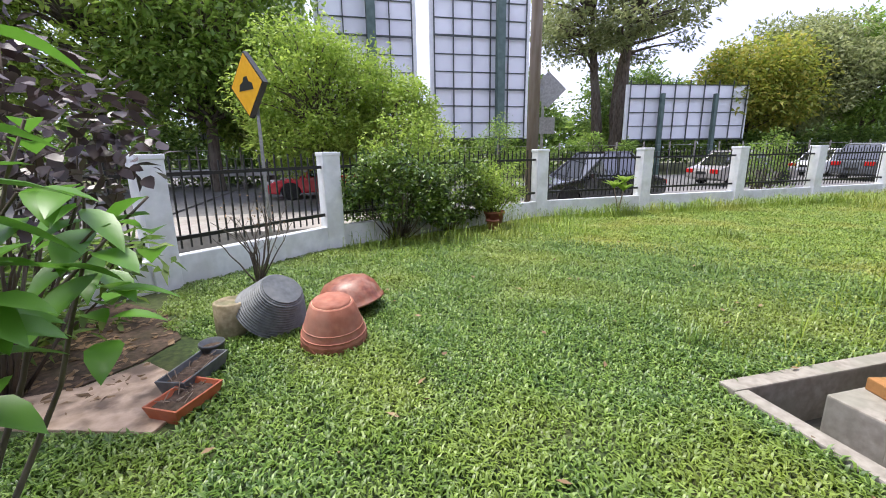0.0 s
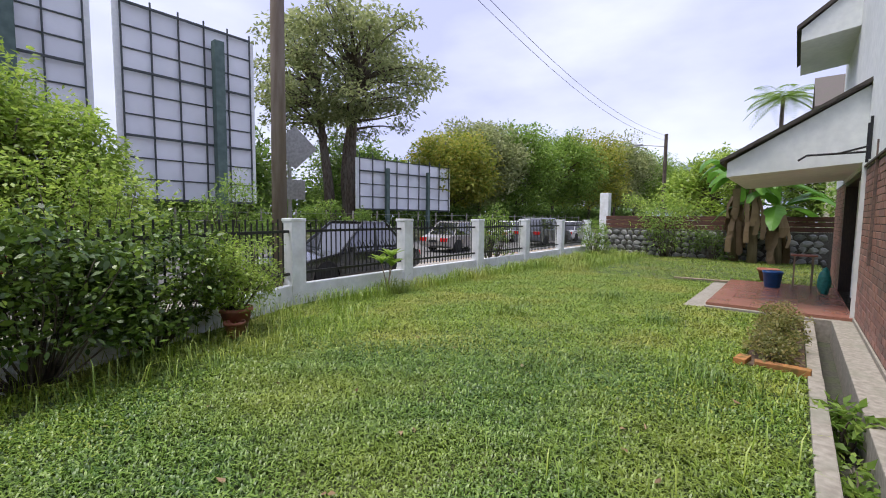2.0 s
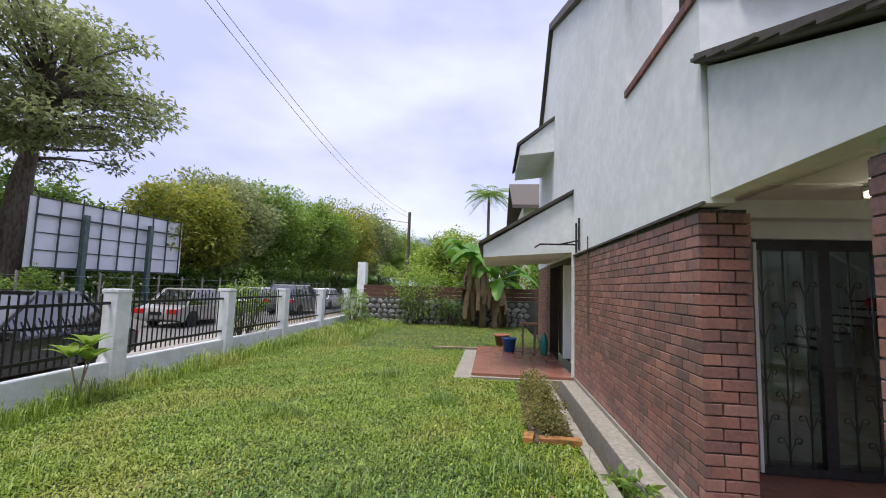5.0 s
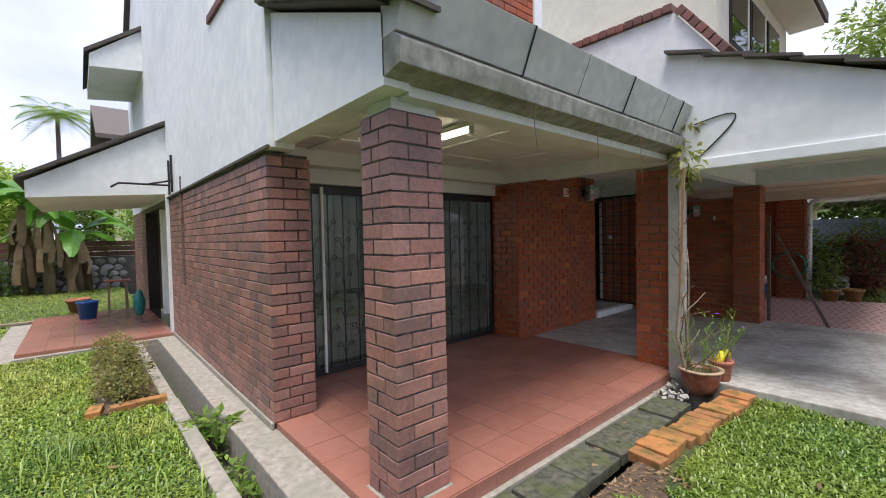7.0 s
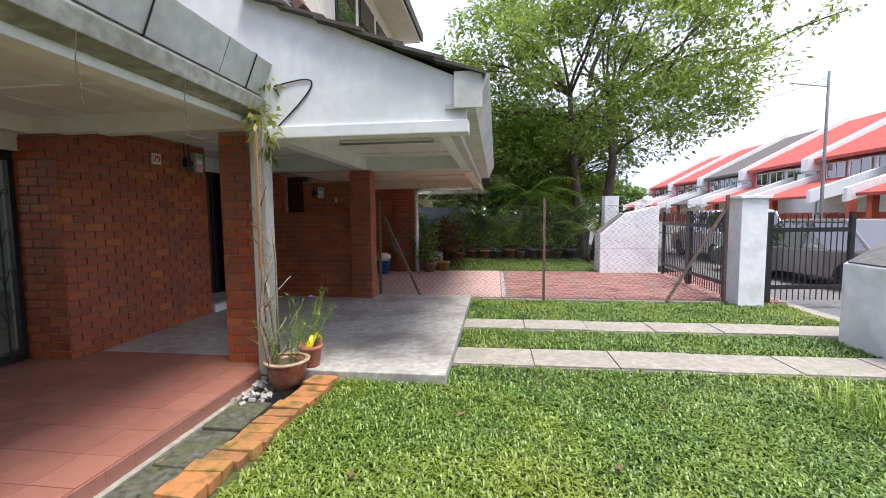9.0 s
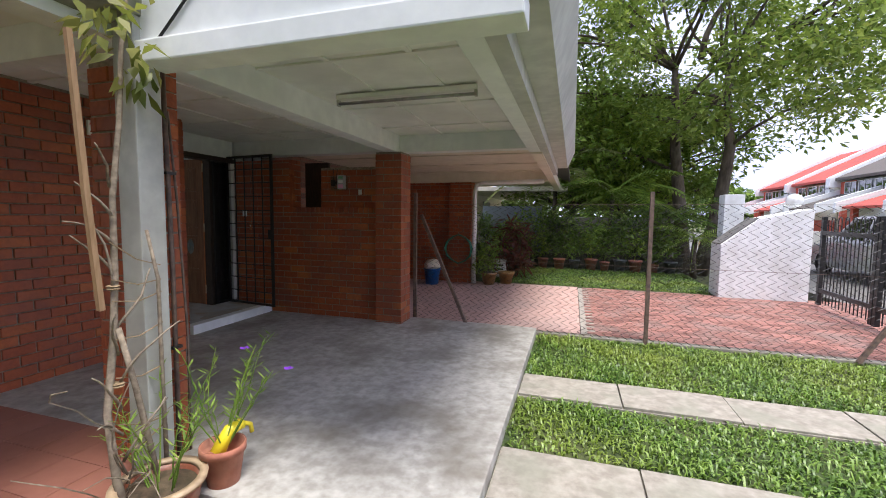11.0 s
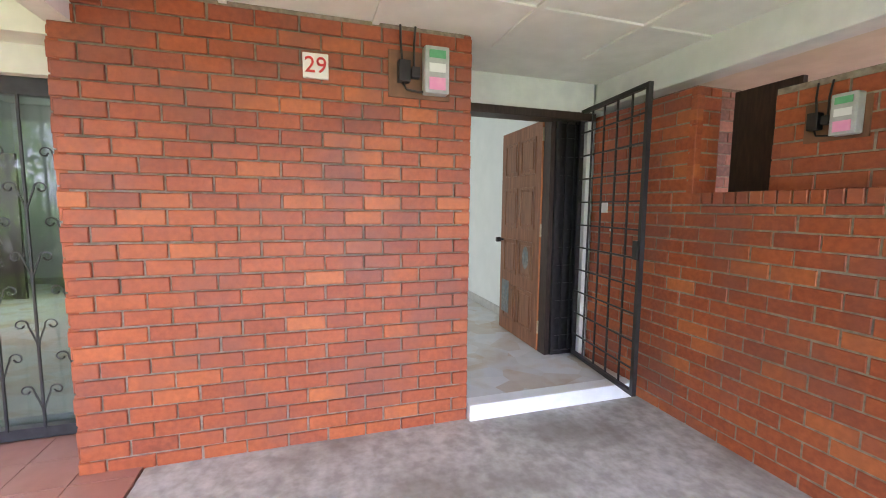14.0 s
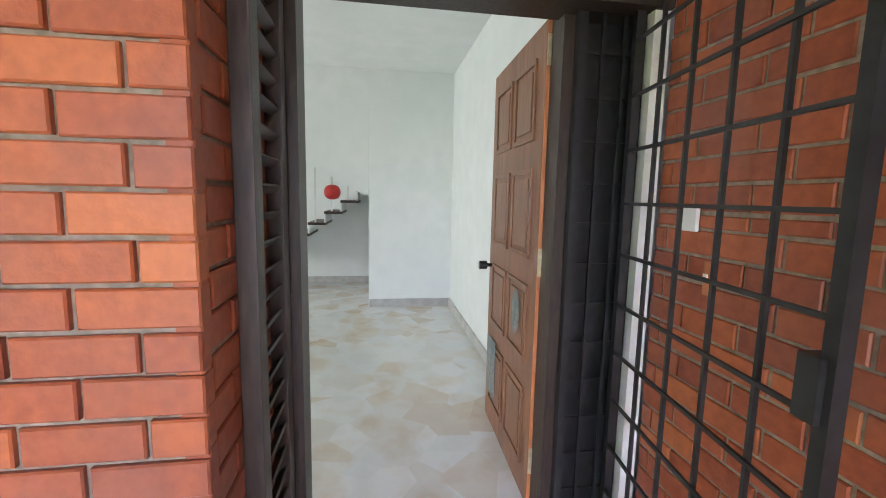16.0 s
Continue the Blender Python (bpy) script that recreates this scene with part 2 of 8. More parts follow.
def tube(bm, pts, r, sides=6, r_end=None, caps=True):
    """A round bar through the points, tapering from r to r_end."""
    pts = [Vector(p) for p in pts]
    r_end = r if r_end is None else r_end
    rings, side = [], None
    for i, p in enumerate(pts):
        d = (pts[min(i + 1, len(pts) - 1)] - pts[max(i - 1, 0)]).normalized()
        if side is None or abs(side.dot(d)) > 0.9:
            side = d.orthogonal().normalized()
        side = (side - d * side.dot(d)).normalized()
        up = d.cross(side)
        k = r + (r_end - r) * i / max(1, len(pts) - 1)
        rings.append([bm.verts.new(p + k * (math.cos(2 * math.pi * j / sides) * side + math.sin(2 * math.pi * j / sides) * up)) for j in range(sides)])
    for a, b in zip(rings, rings[1:]):
        for j in range(sides):
            bm.faces.new([a[j], a[(j + 1) % sides], b[(j + 1) % sides], b[j]])
    if caps:
        bm.faces.new(rings[0][::-1])
        bm.faces.new(rings[-1])


def lathe(bm, profile, seg=24, centre=(0, 0, 0), ring=False):
    rings = []
    for r, z in profile:
        rings.append([bm.verts.new((centre[0] + r * math.cos(2 * math.pi * j / seg), centre[1] + r * math.sin(2 * math.pi * j / seg), centre[2] + z)) for j in range(seg)])
    for a, b in zip(rings, rings[1:]):
        for j in range(seg):
            bm.faces.new([a[j], a[(j + 1) % seg], b[(j + 1) % seg], b[j]])
    if ring:
        for j in range(seg):
            bm.faces.new([rings[-1][j], rings[-1][(j + 1) % seg], rings[0][(j + 1) % seg], rings[0][j]])
        return
    bm.faces.new(rings[0][::-1])
    bm.faces.new(rings[-1])


def finish(bm, bevel=0.0, smooth=False):
    bmesh.ops.remove_doubles(bm, verts=bm.verts, dist=0.0001)
    if bevel:
        bmesh.ops.bevel(bm, geom=[e for e in bm.edges if len(e.link_faces) == 2 and e.calc_face_angle(0) > 0.5], offset=bevel, segments=2, affect="EDGES", profile=0.6)
    bmesh.ops.recalc_face_normals(bm, faces=bm.faces)
    if smooth:
        for f in bm.faces:
            f.smooth = True


def part(name, bm, material, parent=None, label="", bevel=0.0, smooth=False, clean=True):
    if clean:
        finish(bm, bevel, smooth)
    me = bpy.data.meshes.new(name)
    bm.to_mesh(me)
    bm.free()
    me.materials.append(material)
    ob = new(name, me)
    if parent:
        ob.parent = parent
    if label:
        tagged(ob, label)
    return ob


def thing(name, label, category, at=None, group="", kind=""):
    ob = new(name)
    ob.empty_display_size = 0.1
    if at is not None:
        ob.matrix_basis = at
    return tagged(ob, label, category, group, kind)


def boxes(name, material, spans, parent=None, label="", bevel=0.0):
    bm = bmesh.new()
    for s in spans:
        box(bm, *s)
    return part(name, bm, material, parent, label, bevel, clean=bevel > 0)


def structure(ob, label, category):
    return tagged(ob, label, category, kind="structure")


def mesh_np(name, verts, faces, material, parent=None, smooth=False):
    """A mesh from arrays; faces is an (n, k) array."""
    me = bpy.data.meshes.new(name)
    nf, k = faces.shape
    me.vertices.add(len(verts))
    me.vertices.foreach_set("co", np.ascontiguousarray(verts, dtype=np.float32).ravel())
    me.loops.add(nf * k)
    me.loops.foreach_set("vertex_index", np.ascontiguousarray(faces, dtype=np.int32).ravel())
    me.polygons.add(nf)
    me.polygons.foreach_set("loop_start", np.arange(0, nf * k, k, dtype=np.int32))
    if smooth:
        me.polygons.foreach_set("use_smooth", np.ones(nf, dtype=bool))
    me.update(calc_edges=True)
    me.materials.append(material)
    ob = new(name, me)
    if parent:
        ob.parent = parent
    return ob


# ---- ground, lawn, drain, paving ----
LAWN_Z, CONC_Z, PORCH_Z, ROOM_Z = 0.0, 0.08, 0.11, 0.2
structure(boxes("ground", M_earth, [(-400, 400, -400, 400, -0.9, -0.42)]), "flat earth around the houses reaching the horizon", "ground")
bm = bmesh.new()
prism(bm, [(-9, 1.93), (20.6, 1.93), (20.6, 9.0), (4.5, 8.8), (-0.1, 6.95), (-2.0, 5.3), (-9, -1.0)], "z", -0.42, LAWN_Z)
prism(bm, [(-9, 1.93), (2.3, 1.93), (2.3, -2.32), (-3.9, -2.32), (-9, -2.32)], "z", -0.42, LAWN_Z)
prism(bm, [(1.02, -2.32), (1.02, -6.3), (-4.4, -6.3), (-4.0, -2.32)], "z", -0.42, LAWN_Z)
prism(bm, [(13.2, 1.36), (20.6, 1.36), (20.6, 1.93), (13.2, 1.93)], "z", -0.42, LAWN_Z)
structure(part("lawn", bm, M_lawn), "green lawn soil under broad-bladed cow grass", "lawn")

drain = structure(boxes("drain", M_drain, [(2.3, 9.3, 1.36, 1.93, -0.42, -0.3), (2.3, 2.75, -2.3, 1.36, -0.42, -0.3)]), "open concrete drain with wet mud at its bottom", "drain")
boxes("outer_kerb", M_conc_l, [(2.3, 6.0, 1.82, 1.94, -0.42, 0.035), (6.0, 9.3, 1.82, 1.94, -0.42, 0.01), (2.29, 2.4, 0.9, 1.82, -0.42, 0.03)], drain, "chipped pale concrete kerb", 0.012)
boxes("apron", M_conc_l, [(2.75, 9.3, 1.3, 1.62, -0.42, 0.055)], drain, "worn concrete apron along the wall", 0.012)
boxes("wall_foot", M_conc_l, [(4.5, 9.3, 1.36, 1.385, 0.055, 0.115)], drain, "white painted foot of the brick wall", 0.008)
boxes("cover_slab", M_moss, [(2.42, 2.74, -0.42 + i * -0.47, -0.02 + i * -0.47 + 0.04, -0.1, -0.02 + 0.01 * (i % 2)) for i in range(0, 4)] + [(2.42, 2.74, 0.02, 0.45, -0.1, -0.025), (2.42, 2.74, 0.5, 0.9, -0.1, -0.01)], drain, "mossy concrete slabs covering the drain", 0.01)

porch = structure(boxes("porch_floor", M_grout, [(2.78, 5.5, -2.6, 1.34, -0.4, PORCH_Z - 0.008)]), "terracotta tiled porch floor, one step above the lawn", "floor")
boxes("step_nosing", M_conc_l, [(2.73, 2.779, -2.25, 1.3, -0.4, 0.0)], porch, "pale concrete foot under the tiled edge", 0.006)
bm = bmesh.new()
prism(bm, [(1.0, -6.2), (2.74, -6.2), (2.74, -5.95), (5.02, -5.95), (5.02, -2.603), (2.777, -2.603), (2.777, -2.3), (1.0, -2.3)], "z", -0.4, CONC_Z + 0.02)
structure(part("carport_floor", bm, M_conc, bevel=0.01), "worn grey concrete carport floor with dark damp stains", "floor")
back_slab = structure(boxes("back_porch_floor", M_grout, [(9.3, 13.1, 1.36, 3.28, -0.4, 0.09)]), "raised porch at the side door with red tiles", "floor")
boxes("slab_edge", M_conc_l, [(9.2, 9.299, 1.5, 3.3, -0.4, 0.05), (9.2, 13.0, 3.281, 3.62, -0.4, 0.02)], back_slab, "mossy concrete edge of the porch", 0.01)

for k, (ya, yb) in enumerate(((-3.37, -2.82), (-4.72, -4.22))):
    strip = structure(boxes("driveway_strip", M_conc_l, [(-4.2, 0.995, ya, yb, -0.2, 0.012)]), "strip of concrete paving slabs in the grass", "driveway")
    for i in range(6):
        x1 = 0.985 - i * 0.83
        boxes("paving_slab", M_conc_l, [(x1 - 0.82, x1, ya + 0.01, yb - 0.01, 0.0, 0.03 + 0.004 * ((i * 7 + k) % 3))], strip, bevel=0.006)
structure(boxes("road", M_asph, [(-13, -4.45, -60, 40, -0.42, -0.05)]), "grey asphalt street in front of the houses", "road")
structure(boxes("main_road", M_asph, [(-60, 120, 12.2, 22, -0.42, -0.1)]), "wide asphalt main road beyond the garden fence", "road")
structure(boxes("pavement", M_pave, [(-4.4, 120, 9.3, 12.19, -0.42, -0.06)], bevel=0.02), "beige pavement strip outside the fence", "pavement")
structure(boxes("gate_apron", M_conc_l, [(-4.44, -4.21, -9.5, -2.3, -0.42, 0.01)]), "concrete edge between driveway and street", "kerb")
structure(boxes("neighbour_drive", M_pinkpave, [(0.45, 6.0, -10.2, -6.35, -0.42, 0.03)]), "pale pink paved carport next door", "floor")
npave = structure(boxes("neighbour_paving", M_pave, [(-4.3, 0.44, -10.2, -6.35, -0.42, 0.015)]), "red brick paved drive next door", "driveway")
structure(boxes("neighbour_lawn", M_lawn, [(-2.4, 5.5, -13.9, -10.21, -0.42, 0.02)]), "strip of lawn in the garden next door", "lawn")

# ---- house ----
# side wall towards the garden: core behind the bricks, plaster above
wall_side = structure(new("wall_side"), "side wall of the house, brown brick below white plaster", "wall")
WY = 1.36
boxes("wall_core", M_mortar_d, [(4.52, 9.5, WY - 0.22, WY - 0.008, -0.4, 2.36), (12.7, 15.5, WY - 0.22, WY - 0.008, -0.4, 2.36)], wall_side)
bm = bmesh.new()
prism(bm, [(4.38, 2.38), (15.5, 2.38), (15.5, 6.3), (15.0, 6.6), (12.3, 8.8), (6.15, 5.85), (6.15, 4.0), (4.38, 4.0)], "y", WY - 0.2, WY + 0.012)
part("plaster_wall", bm, M_white, wall_side, "white plaster upper wall with faint damp stains")
boxes("drip_edge", M_rooft, [(4.36, 9.45, WY + 0.012, WY + 0.035, 2.365, 2.39)], wall_side, "thin dark edge between plaster and brick")
boxes("downpipe", M_white, [(9.36, 9.4, WY + 0.0, WY + 0.05, 0.1, 2.45)], wall_side, "thin white pipe")
boxes("conduit", M_rust, [(8.15, 8.17, WY + 0.0, WY + 0.03, 1.0, 2.6)], wall_side, "thin dark conduit")

front = structure(new("wall_front"), "front wall of the house behind porch and carport", "wall")
boxes("pier_core", M_mortar_d, [(4.53, 5.4, 1.0, WY - 0.222, 0.0, 2.36)], front)
boxes("entrance_core", M_mortar, [(4.885, 5.1, -4.47, -2.32, 0.0, 2.62), (5.1, 5.45, -2.45, -2.33, 0.0, 2.45), (5.1, 5.49, -4.47, -4.25, 0.0, 2.62)], front)
boxes("lintel", M_white, [(5.3, 5.5, -2.32, 1.14, 2.24, 2.9), (5.5, 5.65, -5.86, -4.47, 2.34, 2.9)], front, "white plaster band above the windows")
boxes("parapet", M_white, [(4.38, 4.5, -0.45, WY - 0.2, 2.6, 4.0), (4.38, 4.5, -2.25, -0.452, 2.6, 3.4)], front, "white balcony parapet")
boxes("upper_wall", M_mortar, [(4.375, 4.5, -2.05, -0.452, 3.402, 5.4), (6.3, 6.5, -2.2, WY - 0.2, 3.2, 6.2)], front, "upper brick wall above the porch roof")
boxes("white_pilaster", M_white, [(4.34, 4.5, -2.22, -2.06, 3.402, 5.4)], front, "white plaster pilaster", 0.006)
boxes("balcony_post", M_white, [(5.25, 5.4, 1.14, 1.3, 4.0, 5.6), (5.2, 5.35, -1.35, -1.2, 3.5, 5.6)], front, "white balcony post")
boxes("balcony_side", M_white, [(5.4, 6.149, 1.14, 1.3, 4.0, 5.6)], front, "white balcony side wall")
boxes("balcony_floor", M_white, [(4.5, 6.3, -2.2, 1.16, 2.9, 3.1)], front)

# roof slopes
roof = structure(new("roof"), "sloping tiled roof with dark weathered tiles", "roof")
bm = bmesh.new()
prism(bm, [(5.2, 5.42), (12.3, 8.82), (15.6, 6.2), (15.6, 6.35), (12.3, 9.0), (5.2, 5.58)], "y", -2.4, WY + 0.12)
part("roof_slab", bm, M_rooft, roof)
bm = bmesh.new()
prism(bm, [(2.72, 2.79), (4.38, 3.46), (4.38, 3.54), (2.72, 2.87)], "y", -2.2, WY + 0.06)
part("porch_roof", bm, M_rooft, roof)

# side gable of the porch roof and beams
gable = structure(new("porch_gable"), "white plaster gable panel under the porch roof edge", "wall")
bm = bmesh.new()
prism(bm, [(2.78, 2.42), (2.78, 2.78), (4.37, 3.43), (4.37, 2.42)], "y", WY - 0.19, WY - 0.03)
part("panel", bm, M_white, gable)
boxes("front_beam", M_white, [(2.8, 2.98, -2.3, 1.16, 2.4, 2.7), (2.9, 3.16, 0.89, 1.21, 2.346, 2.418)], gable, "white front beam on the brick column")
boxes("house_beam", M_white, [(5.1, 5.3, -2.32, 1.14, 2.4, 2.56), (4.372, 5.1, -2.42, -2.3, 2.4, 2.66)], gable, "white beam at the ceiling edge")

gutter = thing("roof_gutter", "pale grey concrete box gutter along the porch roof", "gutter")
bm = bmesh.new()
prism(bm, [(2.797, 2.66), (2.67, 2.66), (2.555, 2.925), (2.585, 2.93), (2.695, 2.695), (2.797, 2.695)], "y", -2.4, 1.3)
part("trough", bm, M_gutter, gutter, "sloping outer face with damp stains", 0.004)
bm = bmesh.new()
prism(bm, [(2.797, 2.655), (2.665, 2.655), (2.55, 2.93), (2.797, 2.945)], "y", 1.301, 1.33)
part("end_cap", bm, M_gutter, gutter, bevel=0.004)
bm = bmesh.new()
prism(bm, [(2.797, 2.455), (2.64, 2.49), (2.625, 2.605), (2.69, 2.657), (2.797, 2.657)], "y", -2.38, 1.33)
# darker and greener than the trough above
part("under_moulding", bm, mat("dark_grey_green_paint", (0.2, 0.2, 0.165), (0.36, 0.36, 0.31), 0.08, 0.75, 0.1, (0.14, 0.145, 0.1), 0.4, 0.6), gutter, "darker grey-green moulding below the gutter", 0.006)
boxes("back_board", M_gutter, [(2.75, 2.797, -2.38, 1.3, 2.697, 2.9)], gutter)
for y in (0.35, -1.0, -2.05):
    bm = bmesh.new()
    tube(bm, [(2.72, y, 2.652), (2.664, y, 2.655), (2.549, y, 2.925), (2.58, y, 2.94)], 0.006, 5)
    part("strap", bm, M_black, gutter, "thin black iron strap")
for y in (-0.3, -1.7):
    boxes("seam", M_rust, [(0, 0.002, y - 0.002, y + 0.002, 0, 0.285)], gutter, "dark joint").matrix_basis = Matrix.Translation((2.666, 0, 2.662)) @ Matrix.Rotation(radians(-23.4), 4, "Y")
for k, y in enumerate((0.25, -0.55, -1.3)):
    bm = bmesh.new()
    tube(bm, [(2.64, y, 2.5), (2.645, y + 0.01, 2.35), (2.64, y - 0.01, 2.2 - 0.06 * k)], 0.0025, 4)
    part("hanging_wire", bm, M_rust, gutter, "thin hanging wire")

ceil = structure(boxes("ceiling_porch", M_ceil, [(2.98, 5.3, -2.3, 1.16, 2.56, 2.6)] + [(3.0, 5.1, y, y + 0.05, 2.545, 2.56) for y in (-1.5, -0.4, 0.7)] + [(x, x + 0.05, -2.3, 1.1, 2.548, 2.56) for x in (3.7, 4.5)]), "white board porch ceiling with battens", "ceiling")
structure(boxes("ceiling_carport", M_ceil, [(1.12, 2.8, -5.9, -2.36, 2.58, 2.62), (2.98, 5.5, -5.9, -2.42, 2.6, 2.64)] + [(1.12, 2.8, y, y + 0.04, 2.565, 2.58) for y in (-3.3, -4.5, -5.4)] + [(2.98, 4.98, y, y + 0.04, 2.585, 2.6) for y in (-3.1, -3.9, -4.7, -5.4)] + [(x, x + 0.04, -5.9, -2.42, 2.567, 2.58) for x in (1.6, 2.2)] + [(x, x + 0.04, -5.9, -2.42, 2.587, 2.6) for x in (3.7, 4.4)]), "white board carport ceiling with joint battens", "ceiling")

# party wall over the carport, its beams and gutter
party = structure(new("wall_party"), "white gable wall between porch and carport roofs", "wall")
bm = bmesh.new()
prism(bm, [(0.8, 2.37), (0.8, 2.7), (2.3, 3.36), (2.74, 3.95), (4.37, 3.95), (4.37, 2.37)], "y", -2.42, -2.3)
part("panel", bm, M_white, party)
boxes("bottom_beam", M_white, [(0.78, 2.66, -2.44, -2.27, 2.26, 2.37)], party, "white edge beam below the gable", 0.01)
boxes("cross_beam", M_white, [(2.8, 2.98, -6.1, -2.42, 2.36, 2.6), (1.0, 1.14, -6.1, -2.44, 2.34, 2.6), (1.14, 2.8, -6.05, -5.88, 2.36, 2.6), (2.98, 5.5, -6.05, -5.88, 2.38, 2.66)], party, "white painted carport beam", 0.01)
bm = bmesh.new()
prism(bm, [(0.72, 2.7), (2.8, 3.6), (4.37, 3.6), (4.37, 3.5), (2.8, 3.48), (0.72, 2.6)], "y", -14.0, -2.425)
part("carport_roof", bm, M_rooft, roof)
cgut = thing("carport_gutter", "grey box gutter along the carport roof edge", "gutter")
bm = bmesh.new()
prism(bm, [(0.98, 2.46), (0.72, 2.46), (0.6, 2.74), (0.64, 2.74), (0.74, 2.5), (0.98, 2.5)], "y", -9.0, -2.28)
part("trough", bm, M_gutter, cgut)
boxes("end_block", M_gutter, [(0.66, 0.9, -2.279, -2.24, 2.46, 2.76)], cgut)
boxes("soffit", M_gutter, [(0.9, 1.0, -9.0, -2.45, 2.34, 2.46)], cgut)

# right wall of the carport
rwall = structure(new("wall_carport"), "orange brick wall between carports with a high opening", "wall")
RY = -5.87
boxes("wall_core", M_mortar, [(3.1, 5.48, RY - 0.22, RY - 0.008, -0.2, 1.56), (4.47, 5.48, RY - 0.2, RY - 0.008, 1.56, 2.3), (3.1, 4.05, RY - 0.3, RY - 0.108, 1.56, 2.2)], rwall)
# added dark sheet: stands for the shaded brick seen through the high opening
boxes("niche_back", M_dark, [(4.053, 4.455, RY - 0.34, RY - 0.305, 1.56, 2.3)], rwall, "dark sheet added to keep the high opening shaded")
boxes("ledge", M_mortar, [(3.1, 4.46, RY - 0.3, RY - 0.006, 1.562, 1.632)], rwall, "mortar bed of the brick ledge")

# room behind the entrance
room = structure(new("wall_room"), "pale green-white plastered walls of the empty hall", "wall")
boxes("wall_right", M_white_in, [(5.66, 11.6, -5.9, -5.74, ROOM_Z - 0.1, 3.1)], room)
boxes("wall_back", M_white_in, [(9.3, 9.45, -5.74, -4.7, ROOM_Z, 3.1), (9.45, 10.9, -4.86, -4.7, ROOM_Z, 3.1), (10.9, 11.05, -4.86, 1.3, ROOM_Z, 3.1)], room)
boxes("wall_left", M_white_in, [(5.5, 7.2, 0.98, 1.138, ROOM_Z - 0.1, 3.1), (9.0, 11.0, 0.98, 1.138, ROOM_Z - 0.1, 3.1), (7.2, 9.0, 0.98, 1.138, 2.3, 3.1)], room)
boxes("skirting", mat("grey_marble", (0.42, 0.42, 0.4), (0.54, 0.54, 0.51), 0.1, 0.3, 0.0), [(5.7, 9.29, -5.739, -5.72, ROOM_Z, ROOM_Z + 0.1), (9.28, 9.299, -5.72, -4.71, ROOM_Z, ROOM_Z + 0.1), (10.88, 10.899, -4.69, 0.97, ROOM_Z, ROOM_Z + 0.1)], room, "grey marble skirting")
boxes("wall_entrance_inner", M_white_in, [(5.5, 5.56, -4.46, -2.33, ROOM_Z, 3.1), (5.3, 5.5, -5.86, 1.1, 2.9, 3.1)], room)
bm = bmesh.new()
prism(bm, [(-4.699, 3.1), (-2.4, 3.1), (-2.4, 2.9), (-4.57, 1.645), (-4.699, 1.6)], "x", 9.3, 9.42)
part("sloping_soffit", bm, M_white_in, room, "white wall cut along the stair slope")
structure(boxes("ceiling_room", M_white_in, [(5.51, 11.6, -5.74, 1.14, 3.1, 3.2)]), "plain white ceiling of the hall", "ceiling")
structure(boxes("floor_room", M_marble, [(4.95, 11.6, -5.85, -4.5, 0.05, ROOM_Z), (5.5, 11.6, -4.5, 1.0, 0.05, ROOM_Z), (5.1, 5.5, -4.5, -2.5, 0.05, ROOM_Z)]), "pale cream marble floor of the hall", "floor")
structure(boxes("door_step", M_white, [(4.83, 4.95, -5.84, -4.49, 0.05, 0.21)], bevel=0.008), "white painted threshold step", "step")

# canopy over the side door and upper window hood
canopy = structure(new("canopy"), "white sloping canopy over the side door with dark tile edge", "canopy")
bm = bmesh.new()
prism(bm, [(WY + 0.013, 2.45), (3.1, 2.32), (3.1, 2.56), (WY + 0.013, 3.58)], "x", 9.45, 9.6)
prism(bm, [(WY + 0.013, 2.45), (3.1, 2.32), (3.1, 2.4), (WY + 0.013, 2.53)], "x", 9.6, 13.2)
part("gable_panel", bm, M_white, canopy)
bm = bmesh.new()
prism(bm, [(WY + 0.013, 3.6), (3.2, 2.55), (3.2, 2.62), (WY + 0.013, 3.68)], "x", 9.38, 13.3)
part("tile_roof", bm, M_rooft, canopy)
hood = structure(new("window_hood"), "white hood with dark tiles above the upper side window", "canopy")
bm = bmesh.new()
prism(bm, [(WY + 0.013, 5.3), (2.25, 5.2), (2.25, 5.45), (WY + 0.013, 6.15)], "x", 12.0, 14.6)
part("hood_body", bm, M_white, hood)
bm = bmesh.new()
prism(bm, [(WY + 0.013, 6.16), (2.33, 5.44), (2.33, 5.52), (WY + 0.013, 6.24)], "x", 11.94, 14.7)
part("tile_roof", bm, M_rooft, hood)

# boundary fence pillars and low wall (rails follow below)
PILLARS = [(-3.9, 3.6), (-2.0, 5.3), (-0.1, 6.95), (4.5, 8.85), (7.42, 9.05), (10.4, 9.1), (13.2, 9.15), (16.1, 9.2), (19.0, 9.25)]
fence = structure(new("fence_garden"), "white garden wall with pillars and black iron railings", "fence")


def along(a, b):
    """Pose at a, x axis towards b, and the distance."""
    d = Vector((b[0] - a[0], b[1] - a[1], 0))
    return pose(a[0], a[1], 0, 0, 0, math.degrees(math.atan2(d.y, d.x))), d.length


